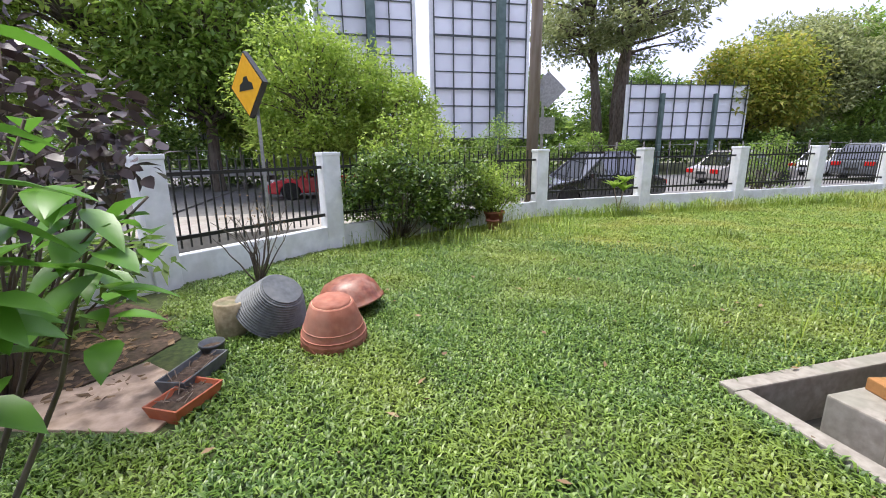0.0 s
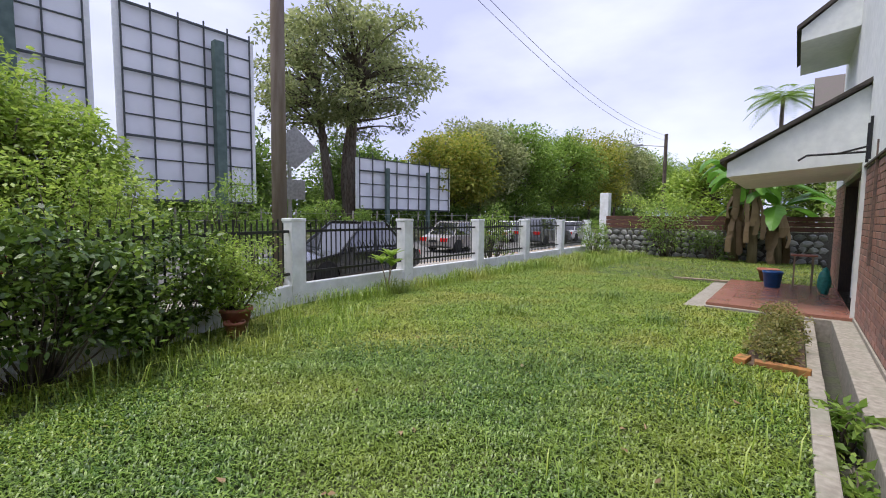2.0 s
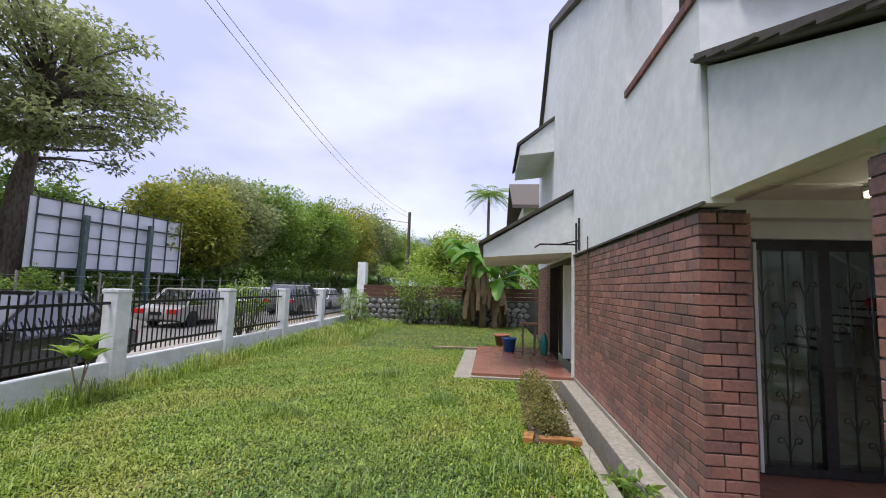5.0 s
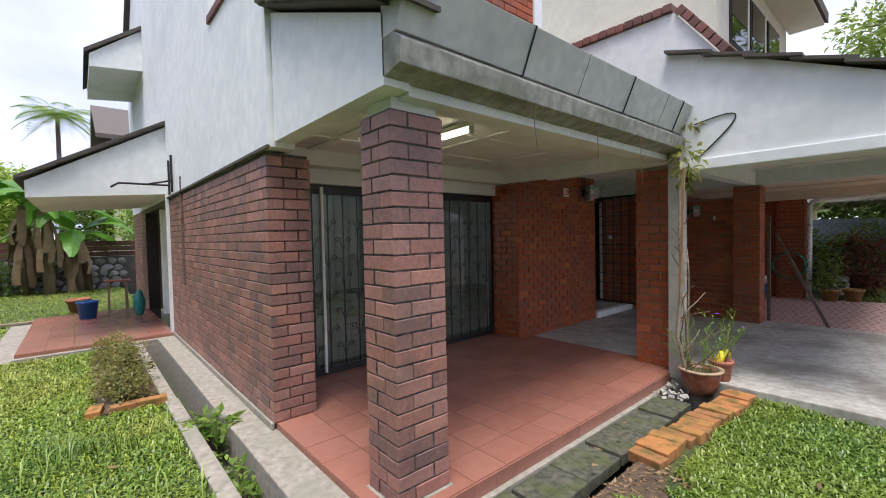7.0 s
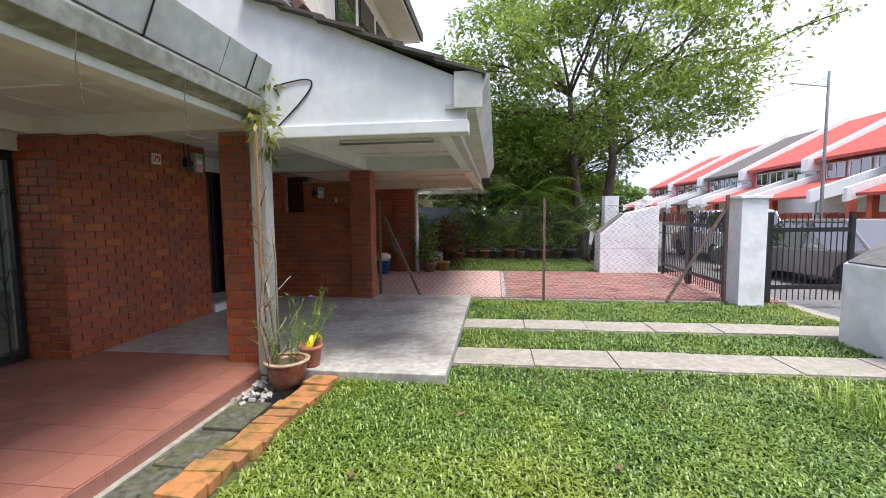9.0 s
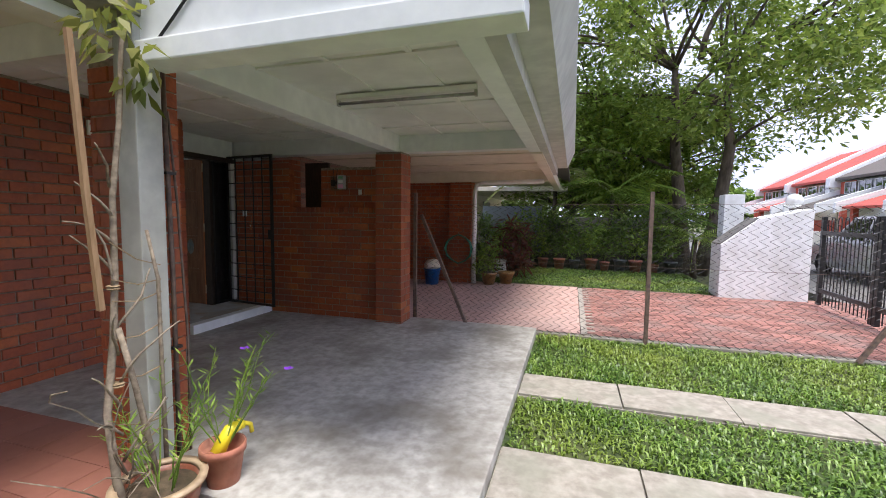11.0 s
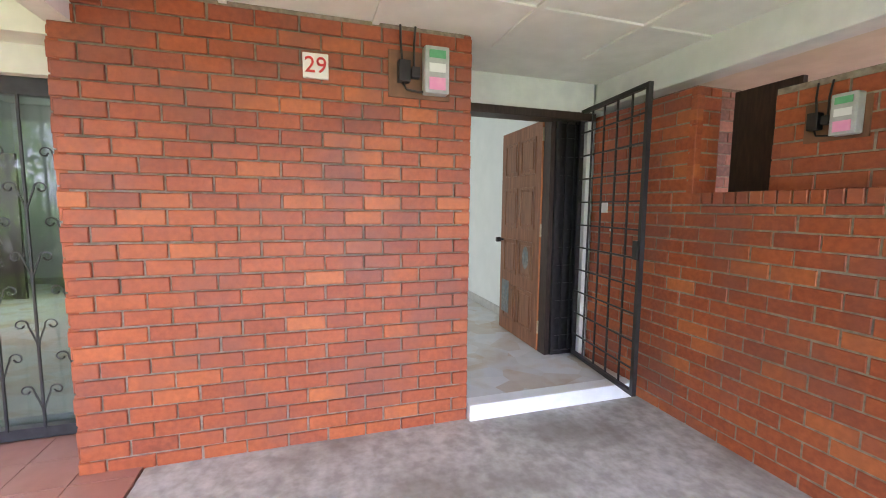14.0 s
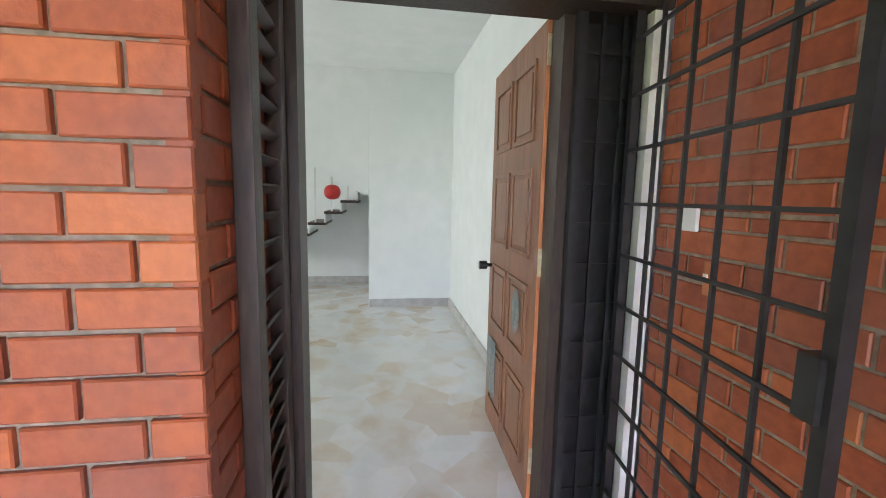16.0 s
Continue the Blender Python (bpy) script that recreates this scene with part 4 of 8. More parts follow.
def crown(name, centres, radius, per, length, width, material, parent, droop=0.3, flat=0.7, label="", rounded=False):
    c = np.asarray(centres, float)
    pos = np.repeat(c, per, axis=0)
    off = rng.normal(size=pos.shape)
    off = unit(off) * (rng.uniform(0.15, 1, (len(pos), 1)) ** 0.5)
    off[:, 2] *= flat
    r = np.repeat(np.broadcast_to(np.asarray(radius, float), (len(c),)), per)[:, None]
    v, f = leaf_arrays(pos + off * r, length, width, droop, out=off * 0.8, rounded=rounded)
    ob = mesh_np(name, v, f, material, parent)
    if label:
        tagged(ob, label)
    return ob


def limb_points(a, b, bow=0.15, n=6):
    a, b = Vector(a), Vector(b)
    k = (b - a).length * bow
    off = Vector((random.uniform(-k, k), random.uniform(-k, k), random.uniform(0, k)))
    return [a.lerp(b, i / n) + off * math.sin(math.pi * i / n) + Vector((random.uniform(-k, k), random.uniform(-k, k), 0)) * 0.15 for i in range(n + 1)]


M_bark = mat("bark", (0.06, 0.045, 0.035), (0.14, 0.11, 0.085), 0.1, 0.95, 0.8, (0.2, 0.19, 0.16), 0.4, 0.4, stretch=(1, 1, 0.3))
M_bark_p = mat("pale_bark", (0.24, 0.18, 0.13), (0.36, 0.28, 0.2), 0.06, 0.9, 0.6, (0.2, 0.17, 0.14), 0.3, 0.5, stretch=(1, 1, 0.3))
G_MID = [(0.091, 0.171, 0.024), (0.155, 0.281, 0.043), (0.246, 0.403, 0.067), (0.414, 0.537, 0.122)]
G_DARK = [(0.052, 0.11, 0.022), (0.097, 0.183, 0.037), (0.155, 0.268, 0.055), (0.285, 0.39, 0.085)]
G_LIGHT = [(0.138, 0.23, 0.029), (0.241, 0.38, 0.052), (0.38, 0.529, 0.086), (0.517, 0.62, 0.138)]
G_OLIVE = [(0.142, 0.183, 0.067), (0.233, 0.281, 0.11), (0.336, 0.378, 0.159), (0.491, 0.512, 0.244)]
G_YEL = [(0.12, 0.2, 0.03), (0.24, 0.33, 0.045), (0.4, 0.44, 0.07), (0.56, 0.45, 0.09)]
L_mid, L_dark, L_light = leaf_mat("leaf_mid", G_MID), leaf_mat("leaf_dark", G_DARK), leaf_mat("leaf_light", G_LIGHT)
L_olive, L_yel = leaf_mat("leaf_olive", G_OLIVE), leaf_mat("leaf_yellow", G_YEL)
L_street = leaf_mat("leaf_street", [(0.09, 0.16, 0.03), (0.16, 0.25, 0.045), (0.25, 0.36, 0.07), (0.42, 0.5, 0.11)])
L_purple = leaf_mat("leaf_purple", [(0.03, 0.016, 0.018), (0.06, 0.035, 0.038), (0.1, 0.07, 0.07), (0.16, 0.13, 0.12)], 0.35, 0.1)
L_big = leaf_mat("leaf_large", [(0.08, 0.2, 0.022), (0.13, 0.31, 0.035), (0.2, 0.42, 0.06)], 0.35, 0.4)
L_dry = leaf_mat("leaf_dry", [(0.1, 0.06, 0.03), (0.22, 0.13, 0.06), (0.36, 0.25, 0.14)], 0.8, 0.1)


def tree(name, label, at, height, crown_r, crown_z, clumps, per, leaf, material, trunk_r=0.25, trunks=1, flat=0.7, clump_r=None, lean=(0, 0), squash=1.0, bark=None, limbs=1.0):
    th = thing(name, label, "tree", pose(*at))
    base, tops = Vector((0, 0, 0)), []
    cz0, cz1 = crown_z, height
    mid, half = (cz0 + cz1) / 2, (cz1 - cz0) / 2
    cs = []
    while len(cs) < clumps:
        p = rng.normal(size=3)
        p /= np.linalg.norm(p)
        p *= rng.uniform(0.3, 1.0) ** 0.45
        if p[2] < -0.75:
            continue
        cs.append((lean[0] + p[0] * crown_r * rng.uniform(0.8, 1.12), lean[1] + p[1] * crown_r * squash * rng.uniform(0.8, 1.12), mid + p[2] * half * rng.uniform(0.8, 1.1)))
    bm = bmesh.new()
    forks = []
    for t in range(trunks):
        a = 2 * math.pi * t / max(1, trunks) + 0.5
        sp = 0.0 if trunks == 1 else trunk_r * 1.2
        top = Vector((lean[0] * 0.7 + math.cos(a) * sp * 3, lean[1] * 0.7 + math.sin(a) * sp * 3, cz0 + half * 0.8))
        pts = limb_points((math.cos(a) * sp, math.sin(a) * sp, -0.3), top, 0.05, 8)
        tube(bm, pts, trunk_r, 9, trunk_r * 0.35)
        forks += pts[4:]
    part("trunk", bm, bark or M_bark, th, smooth=True)
    bm = bmesh.new()
    order = sorted(cs, key=lambda c: c[2])
    for c in order[:: max(1, int(1 / max(limbs, 0.01)))]:
        f = min(forks, key=lambda q: (q - Vector(c)).length + abs(q.z - c[2] + 1.0) * 0.6)
        tube(bm, limb_points(f, c, 0.12, 5), trunk_r * 0.24, 5, 0.02)
    part("branchwork", bm, bark or M_bark, th, smooth=True)
    cr = clump_r or crown_r * 0.28
    crown("crown", cs, [cr * rng.uniform(0.7, 1.25) for _ in cs], per, leaf, leaf * 0.45, material, th, flat=flat)
    return th


def shrub(name, label, at, r, h, clumps, per, leaf, material, stems=7, wide=0.5, clump_r=None, cat="shrub", z0=0.25, droop=0.2, rounded=False):
    th = thing(name, label, cat, pose(*at))
    cs = []
    for i in range(clumps):
        a, k = rng.uniform(0, 6.283), rng.uniform(0, 1) ** 0.5
        cs.append((r[0] * k * math.cos(a), r[1] * k * math.sin(a), rng.uniform(z0, 1.0) * h * (1 - 0.25 * k * k)))
    bm = bmesh.new()
    for c in cs[:stems * 4]:
        tube(bm, limb_points((c[0] * 0.15, c[1] * 0.15, -0.02), c, 0.1, 5), 0.014, 5, 0.004)
    part("woody_base", bm, M_bark, th, smooth=True)
    crown("foliage", cs, clump_r or min(r) * 0.3, per, leaf, leaf * wide, material, th, droop=droop, rounded=rounded)
    return th


# big leafy shrub beside the start of the walk
def broad_leaf(bm, p, d, length, width):
    d = Vector(d).normalized()
    s = d.cross(Vector((0, 0, 1))).normalized()
    n = s.cross(d)
    prof = [(0.0, 0.02), (0.18, 0.62), (0.4, 1.0), (0.62, 0.88), (0.84, 0.45), (1.0, 0.0)]
    mid, lft, rgt = [], [], []
    for t, w in prof:
        c = Vector(p) + d * length * t - Vector((0, 0, 1)) * length * 0.35 * t * t
        mid.append(bm.verts.new(c))
        lft.append(bm.verts.new(c + s * width * 0.5 * w + n * width * 0.14 * w))
        rgt.append(bm.verts.new(c - s * width * 0.5 * w + n * width * 0.14 * w))
    for i in range(len(prof) - 1):
        bm.faces.new([mid[i], lft[i], lft[i + 1], mid[i + 1]])
        bm.faces.new([mid[i], mid[i + 1], rgt[i + 1], rgt[i]])


bigsh = thing("broadleaf_shrub", "tall garden shrub with large glossy green leaves", "shrub", pose(-1.35, 1.35, 0))
bm = bmesh.new()
ends = []
for i in range(15):
    e = (random.uniform(-0.55, 0.62), random.uniform(-0.75, 0.6), random.uniform(1.35, 2.1))
    ends.append(e)
    tube(bm, limb_points((e[0] * 0.1, e[1] * 0.1, -0.02), e, 0.1, 6), 0.014, 6, 0.004)
ends += [(0.75, -0.55, 2.02), (0.62, -0.2, 1.95), (0.62, -0.14, 1.42), (0.68, 0.0, 1.3), (0.74, 0.24, 1.37), (0.62, -0.36, 1.22), (0.55, 0.07, 1.6), (0.72, -0.92, 1.75), (0.68, -1.0, 2.12), (0.74, -0.9, 2.02)]
for e in ends[15:]:
    tube(bm, limb_points((0.05, 0, 0.6), e, 0.06, 6), 0.01, 6, 0.004)
part("stem", bm, M_bark, bigsh, smooth=True)
for k, e in enumerate(ends):
    for j in range(9 if k < 15 else 4 if k < 22 else 2):
        a = random.uniform(0, 6.283)
        bm = bmesh.new()
        broad_leaf(bm, (e[0], e[1], e[2] - 0.06 * j), (math.cos(a) + 0.2, math.sin(a), random.uniform(-0.3, 0.25)), random.uniform(0.15, 0.24), random.uniform(0.075, 0.115))
        lf = part("leaf", bm, L_big, bigsh, clean=False, smooth=False)
        for f in lf.data.polygons:
            f.use_smooth = True

shrub("purple_shrub", "shrub with dark purple leaves and bare twigs", (-2.2, 3.0, 0), (1.0, 0.75), 2.5, 40, 30, 0.12, L_purple, 8, 0.62, 0.26, z0=0.55, rounded=True)
shrub("fern_shrub", "dark leafy ferns in the shaded bed", (-2.55, 3.9, 0), (0.95, 0.75), 0.95, 30, 34, 0.2, L_dark, 7, 0.28, 0.28, z0=0.15)
shrub("bed_shrub", "dense dark green undergrowth at the garden corner", (-3.3, 2.6, 0), (1.0, 1.2), 1.6, 40, 50, 0.13, L_dark, 8, 0.5, 0.3, z0=0.1, rounded=True)

bare = thing("bare_shrub", "leafless twiggy shrub beside the white wall", "shrub", pose(-0.97, 5.15, 0))
bm = bmesh.new()
for i in range(16):
    a, k = rng.uniform(0, 6.283), rng.uniform(0.15, 0.5)
    e = Vector((k * math.cos(a), k * math.sin(a), rng.uniform(0.55, 1.0)))
    pts = limb_points((0, 0, -0.02), e, 0.12, 6)
    tube(bm, pts, 0.011, 5, 0.003)
    for j in range(3):
        p = pts[3 + j]
        tube(bm, [p, p + Vector((random.uniform(-0.14, 0.14), random.uniform(-0.14, 0.14), random.uniform(0.06, 0.2)))], 0.004, 4, 0.0015)
part("twig", bm, M_bark, bare)
crown("foliage", [(0.1, 0.1, 0.8), (-0.2, 0, 0.85), (0.2, -0.1, 0.7), (0, 0.1, 0.95)], 0.2, 14, 0.04, 0.02, L_dry, bare)

L_glossy = leaf_mat("leaf_glossy", [(0.02, 0.05, 0.01), (0.045, 0.1, 0.016), (0.09, 0.17, 0.026), (0.28, 0.4, 0.06)], 0.3, 0.3)
shrub("murraya_bush", "wide dense bush with small dark glossy leaves", (1.0, 7.2, 0), (0.95, 0.55), 1.6, 110, 60, 0.085, L_glossy, 10, 0.5, 0.22, z0=0.28, rounded=True)
shrub("murraya_bush", "wide dense bush with small dark glossy leaves", (2.05, 7.75, 0), (0.75, 0.5), 1.5, 80, 60, 0.085, L_glossy, 10, 0.5, 0.22, z0=0.2, rounded=True)
shrub("lime_bush", "light green feathery bush in a clay pot by the wall", (2.98, 7.75, 0.3), (0.5, 0.4), 1.1, 60, 80, 0.06, L_light, 8, 0.4, 0.18, z0=0.12)
shrub("vine_shrub", "tall light green climbing shrub behind the bush", (1.6, 9.4, 0), (1.3, 0.4), 2.5, 70, 46, 0.09, L_light, 8, 0.5, 0.28, z0=0.3)
shrub("vine_shrub", "tall thin climbing shrub beside the utility pole", (3.6, 9.3, 0), (0.7, 0.35), 2.3, 55, 40, 0.07, L_mid, 8, 0.5, 0.22, z0=0.3)
shrub("fence_shrub", "loose green shrub behind the railings", (11.9, 9.6, 0), (0.9, 0.4), 2.0, 45, 45, 0.09, L_mid, 8, 0.45, 0.26, z0=0.2)
shrub("fence_shrub", "loose green shrub behind the railings", (18.2, 8.6, 0), (0.6, 0.5), 1.5, 34, 40, 0.11, L_mid, 8, 0.4, 0.26, z0=0.2)

plum = thing("frangipani", "young frangipani with long pale green leaves in rosettes", "shrub", pose(6.34, 8.45, 0))
bm = bmesh.new()
tips = [(-0.16, 0, 0.62), (0.13, 0.03, 0.72), (0.02, -0.1, 0.55)]
for t in tips:
    tube(bm, [(0, 0, -0.02), (t[0] * 0.3, t[1] * 0.3, 0.25), t], 0.014, 6, 0.01)
part("stem", bm, M_bark_p, plum, smooth=True)
for t in tips:
    for j in range(9):
        a = j * 0.7 + t[0] * 9
        bm = bmesh.new()
        broad_leaf(bm, t, (math.cos(a), math.sin(a), 1.0 + 0.3 * (j % 2)), 0.42, 0.13)
        part("leaf", bm, L_light, plum, clean=False)

# plant pots lying on the grass
M_terra = mat("terracotta", (0.3, 0.1, 0.062), (0.42, 0.16, 0.1), 0.06, 0.8, 0.25, (0.36, 0.2, 0.15), 0.2, 0.5)
M_glaze = mat("brown_glaze", (0.17, 0.05, 0.03), (0.3, 0.1, 0.055), 0.05, 0.42, 0.3, (0.4, 0.24, 0.17), 0.12, 0.5)
M_plast = mat("grey_plastic", (0.07, 0.078, 0.08), (0.12, 0.13, 0.135), 0.05, 0.5, 0.05, (0.18, 0.18, 0.17), 0.15, 0.4)
M_claycut = mat("pale_clay", (0.5, 0.27, 0.17), (0.6, 0.34, 0.22), 0.05, 0.8, 0.1)


def pot_shell(bm, prof, thick=0.02, seg=36):
    inner = [(max(0.005, r - thick), z + (thick if i == 0 else 0)) for i, (r, z) in enumerate(prof)]
    ring = prof + inner[::-1]
    lathe(bm, ring, seg)


p1 = thing("terracotta_pot", "pinkish terracotta pot turned upside down on the grass", "pot", pose(-0.1, 3.3, 0, 6, 0, 0))
bm = bmesh.new()
pot_shell(bm, [(0.165, 0.36), (0.17, 0.355), (0.2, 0.28), (0.24, 0.15), (0.255, 0.1), (0.262, 0.09), (0.262, 0.07), (0.258, 0.06), (0.275, 0.0)][::1])
part("pot_wall", bm, M_terra, p1, smooth=True)
bm = bmesh.new()
lathe(bm, [(0.03, 0.362), (0.155, 0.362), (0.155, 0.352), (0.03, 0.352)], 30)
part("pot_base", bm, M_claycut, p1, "paler base with drain holes", smooth=False)
for hx, hy in ((0.0, 0.0), (0.085, 0.02), (-0.05, 0.075), (-0.045, -0.08), (0.05, -0.07)):
    bm = bmesh.new()
    lathe(bm, [(0.004, 0.3635), (0.014, 0.3635), (0.014, 0.3605)], 10, (hx, hy, 0))
    part("drain_hole", bm, M_soil, p1, "dark drain hole")
bm = bmesh.new()
for z, r in ((0.17, 0.231), (0.115, 0.2505)):
    lathe(bm, [(r, z - 0.006), (r + 0.007, z - 0.003), (r + 0.007, z + 0.003), (r, z + 0.006)], 36, ring=True)
for i in range(9):
    a = i * 0.7
    for s in (1, -1):
        q = [(math.cos(a + s * 0.1 * k) * (0.262 - 0.0008 * k), math.sin(a + s * 0.1 * k) * (0.262 - 0.0008 * k), 0.02 + 0.022 * k) for k in range(4)]
        tube(bm, q, 0.004, 4)
part("relief", bm, M_terra, p1, "raised pattern rings", smooth=False)

p2 = thing("glazed_bowl", "shiny brown glazed bowl pot lying tipped over", "pot")
bm = bmesh.new()
pot_shell(bm, [(0.14, 0.32), (0.22, 0.3), (0.3, 0.2), (0.335, 0.08), (0.345, 0.03), (0.36, 0.02), (0.36, 0.0)], 0.022)
part("bowl_wall", bm, M_glaze, p2, smooth=True)
p2.matrix_basis = Matrix.Translation((0.06, 4.0, 0.075)) @ Vector((-0.2, 0.1, 0.95)).to_track_quat("Z", "Y").to_matrix().to_4x4() @ Matrix.Diagonal((0.92, 0.92, 0.76, 1))
bm = bmesh.new()
for i in range(7):
    a0 = -2.6 + i * 0.33
    q = [(math.cos(a0 + 0.08 * k) * (0.31 + 0.004 * math.sin(k * 2)), math.sin(a0 + 0.08 * k) * 0.312, 0.14 + 0.035 * math.sin(k * 1.3 + i)) for k in range(5)]
    tube(bm, q, 0.006, 5)
part("swirl_relief", bm, M_glaze, p2, "raised swirl pattern", smooth=True)

p3 = thing("grey_basin", "dark grey ribbed plastic pot lying tilted upside down", "pot", pose(-0.66, 3.72, 0.02))
p3.matrix_basis = Matrix.Translation((-0.62, 3.72, 0.17)) @ Vector((0.42, -0.42, 0.8)).to_track_quat("Z", "Y").to_matrix().to_4x4()
bm = bmesh.new()
prof = [(0.17, 0.27)]
for i in range(13):
    r = 0.175 + i * 0.0095
    z = 0.262 - i * 0.02
    prof += [(r, z), (r + 0.012, z - 0.004), (r + 0.012, z - 0.011), (r + 0.001, z - 0.016)]
prof += [(0.31, 0.0)]
pot_shell(bm, prof, 0.012)
part("ribbed_wall", bm, M_plast, p3, smooth=False)
bm = bmesh.new()
lathe(bm, [(0.02, 0.272), (0.165, 0.272), (0.165, 0.262), (0.02, 0.262)], 32)
part("base_disc", bm, M_plast, p3)
p4 = thing("clay_stump", "pale weathered round clay pot beside the grey one", "pot", pose(-0.93, 3.68, 0))
bm = bmesh.new()
lathe(bm, [(0.13, 0.0), (0.14, 0.05), (0.14, 0.3), (0.12, 0.31), (0.11, 0.29)], 24)
part("wall", bm, mat("weathered_clay", (0.2, 0.16, 0.09), (0.34, 0.28, 0.18), 0.05, 0.9, 0.4, (0.12, 0.13, 0.06), 0.12, 0.6), p4, smooth=True)


def trough(name, label, at, L, W, H, material, fill):
    th = thing(name, label, "planter", at)
    bm = bmesh.new()
    lo = [(-L / 2 * 0.86, -W / 2 * 0.8), (L / 2 * 0.86, -W / 2 * 0.8), (L / 2 * 0.86, W / 2 * 0.8), (-L / 2 * 0.86, W / 2 * 0.8)]
    hi = [(-L / 2, -W / 2), (L / 2, -W / 2), (L / 2, W / 2), (-L / 2, W / 2)]
    t = 0.012
    vl, vh = [bm.verts.new((x, y, 0)) for x, y in lo], [bm.verts.new((x, y, H)) for x, y in hi]
    vi = [bm.verts.new((x - t * (1 if x > 0 else -1), y - t * (1 if y > 0 else -1), H)) for x, y in hi]
    vb = [bm.verts.new((x - t * (1 if x > 0 else -1), y - t * (1 if y > 0 else -1), 0.02)) for x, y in lo]
    bm.faces.new(vl[::-1])
    bm.faces.new(vb)
    for i in range(4):
        j = (i + 1) % 4
        bm.faces.new([vl[i], vl[j], vh[j], vh[i]])
        bm.faces.new([vh[i], vh[j], vi[j], vi[i]])
        bm.faces.new([vi[i], vi[j], vb[j], vb[i]])
    part("trough", bm, material, th)
    bm = bmesh.new()
    bmesh.ops.create_grid(bm, x_segments=10, y_segments=6, size=0.5, matrix=Matrix.Translation((0, 0, H * fill)) @ Matrix.Diagonal((L * 0.92, W * 0.9, 1, 1)))
    for v in bm.verts:
        v.co.z += random.uniform(-0.012, 0.014)
    part("soil", bm, M_soil, th, "dry soil with twigs", clean=False)
    bm = bmesh.new()
    for i in range(14):
        x, y = random.uniform(-L * 0.4, L * 0.4), random.uniform(-W * 0.35, W * 0.35)
        tube(bm, [(x, y, H * fill), (x + random.uniform(-0.08, 0.08), y + random.uniform(-0.06, 0.06), H * fill + random.uniform(0.01, 0.06))], 0.003, 4)
    part("twig", bm, M_bark_p, th)
    return th


M_orange_pl = mat("orange_plastic", (0.42, 0.1, 0.04), (0.5, 0.14, 0.06), 0.05, 0.5, 0.05, (0.35, 0.14, 0.08), 0.15, 0.5)
trough("planter_tray", "orange plastic planter with dry soil", pose(-0.98, 2.6, 0.0, 0, 0, 62), 0.36, 0.24, 0.1, M_orange_pl, 0.72)
trough("planter_tray", "grey plastic planter with dry twigs", pose(-1.02, 2.93, 0.0, 0, 0, 70), 0.46, 0.2, 0.12, M_plast, 0.7)
p5 = thing("small_pot", "small dark plastic nursery pot with soil", "pot", pose(-0.98, 3.22, 0))
bm = bmesh.new()
pot_shell(bm, [(0.065, 0.0), (0.07, 0.02), (0.085, 0.13), (0.09, 0.13), (0.09, 0.15)], 0.006, 20)
part("wall", bm, M_plast, p5, smooth=True)
bm = bmesh.new()
lathe(bm, [(0.01, 0.11), (0.075, 0.11), (0.07, 0.1)], 16)
part("soil", bm, M_soil, p5)
bm = bmesh.new()
prism(bm, [(-2.5, 2.78), (-1.9, 2.62), (-1.08, 2.36), (-0.98, 2.6), (-1.2, 3.05), (-1.45, 3.3), (-1.72, 3.02), (-2.2, 2.95)], "z", -0.05, 0.018)
structure(part("cement_slab", bm, mat("sandy_cement", (0.42, 0.3, 0.2), (0.58, 0.43, 0.31), 0.08, 0.9, 0.3, (0.12, 0.085, 0.06), 0.22, 0.85), bevel=0.006), "broken sandy cement slab with soil patches", "slab")
bm = bmesh.new()
prism(bm, [(-6.0, 2.2), (-2.6, 2.75), (-1.75, 3.05), (-1.5, 3.32), (-1.35, 3.7), (-1.7, 4.4), (-2.3, 4.9), (-6.0, 2.9)], "z", -0.05, 0.012)
structure(part("soil_bed", bm, M_soil), "bare dark soil bed under the shrubs", "soil")
litter_c = np.column_stack([rng.uniform(-3.2, -1.4, 500), rng.uniform(2.7, 4.3, 500), rng.uniform(0.015, 0.04, 500)])
v, f = leaf_arrays(litter_c, 0.1, 0.045, 0.0, 0.0)
v[:, 2] = 0.014 + np.abs(v[:, 2] - 0.02) * 0.25
tagged(mesh_np("leaf_litter", v, f, L_dry), "scattered dry brown fallen leaves", "leaves", kind="stuff")
bc = np.column_stack([rng.uniform(1.88, 2.29, 420), rng.uniform(-0.5, 1.0, 420), np.full(420, 0.03)])
v, f = leaf_arrays(bc, 0.055, 0.02, 0.0, 0.0)
v[:, 2] = 0.016 + np.abs(v[:, 2] - 0.03) * 0.4
tagged(mesh_np("leaf_litter", v, f, L_dry), "dry leaf litter on the bare soil beside the drain", "leaves", kind="stuff")
lc = np.column_stack([rng.uniform(-1.0, 5.0, 90), rng.uniform(-2.0, 6.0, 90), np.full(90, 0.05)])
v, f = leaf_arrays(lc, 0.08, 0.04, 0.0, 0.0)
v[:, 2] = 0.05 + np.abs(v[:, 2] - 0.05) * 0.4
tagged(mesh_np("fallen_leaves", v, f, L_dry), "few dry leaves lying on the lawn", "leaves", kind="stuff")

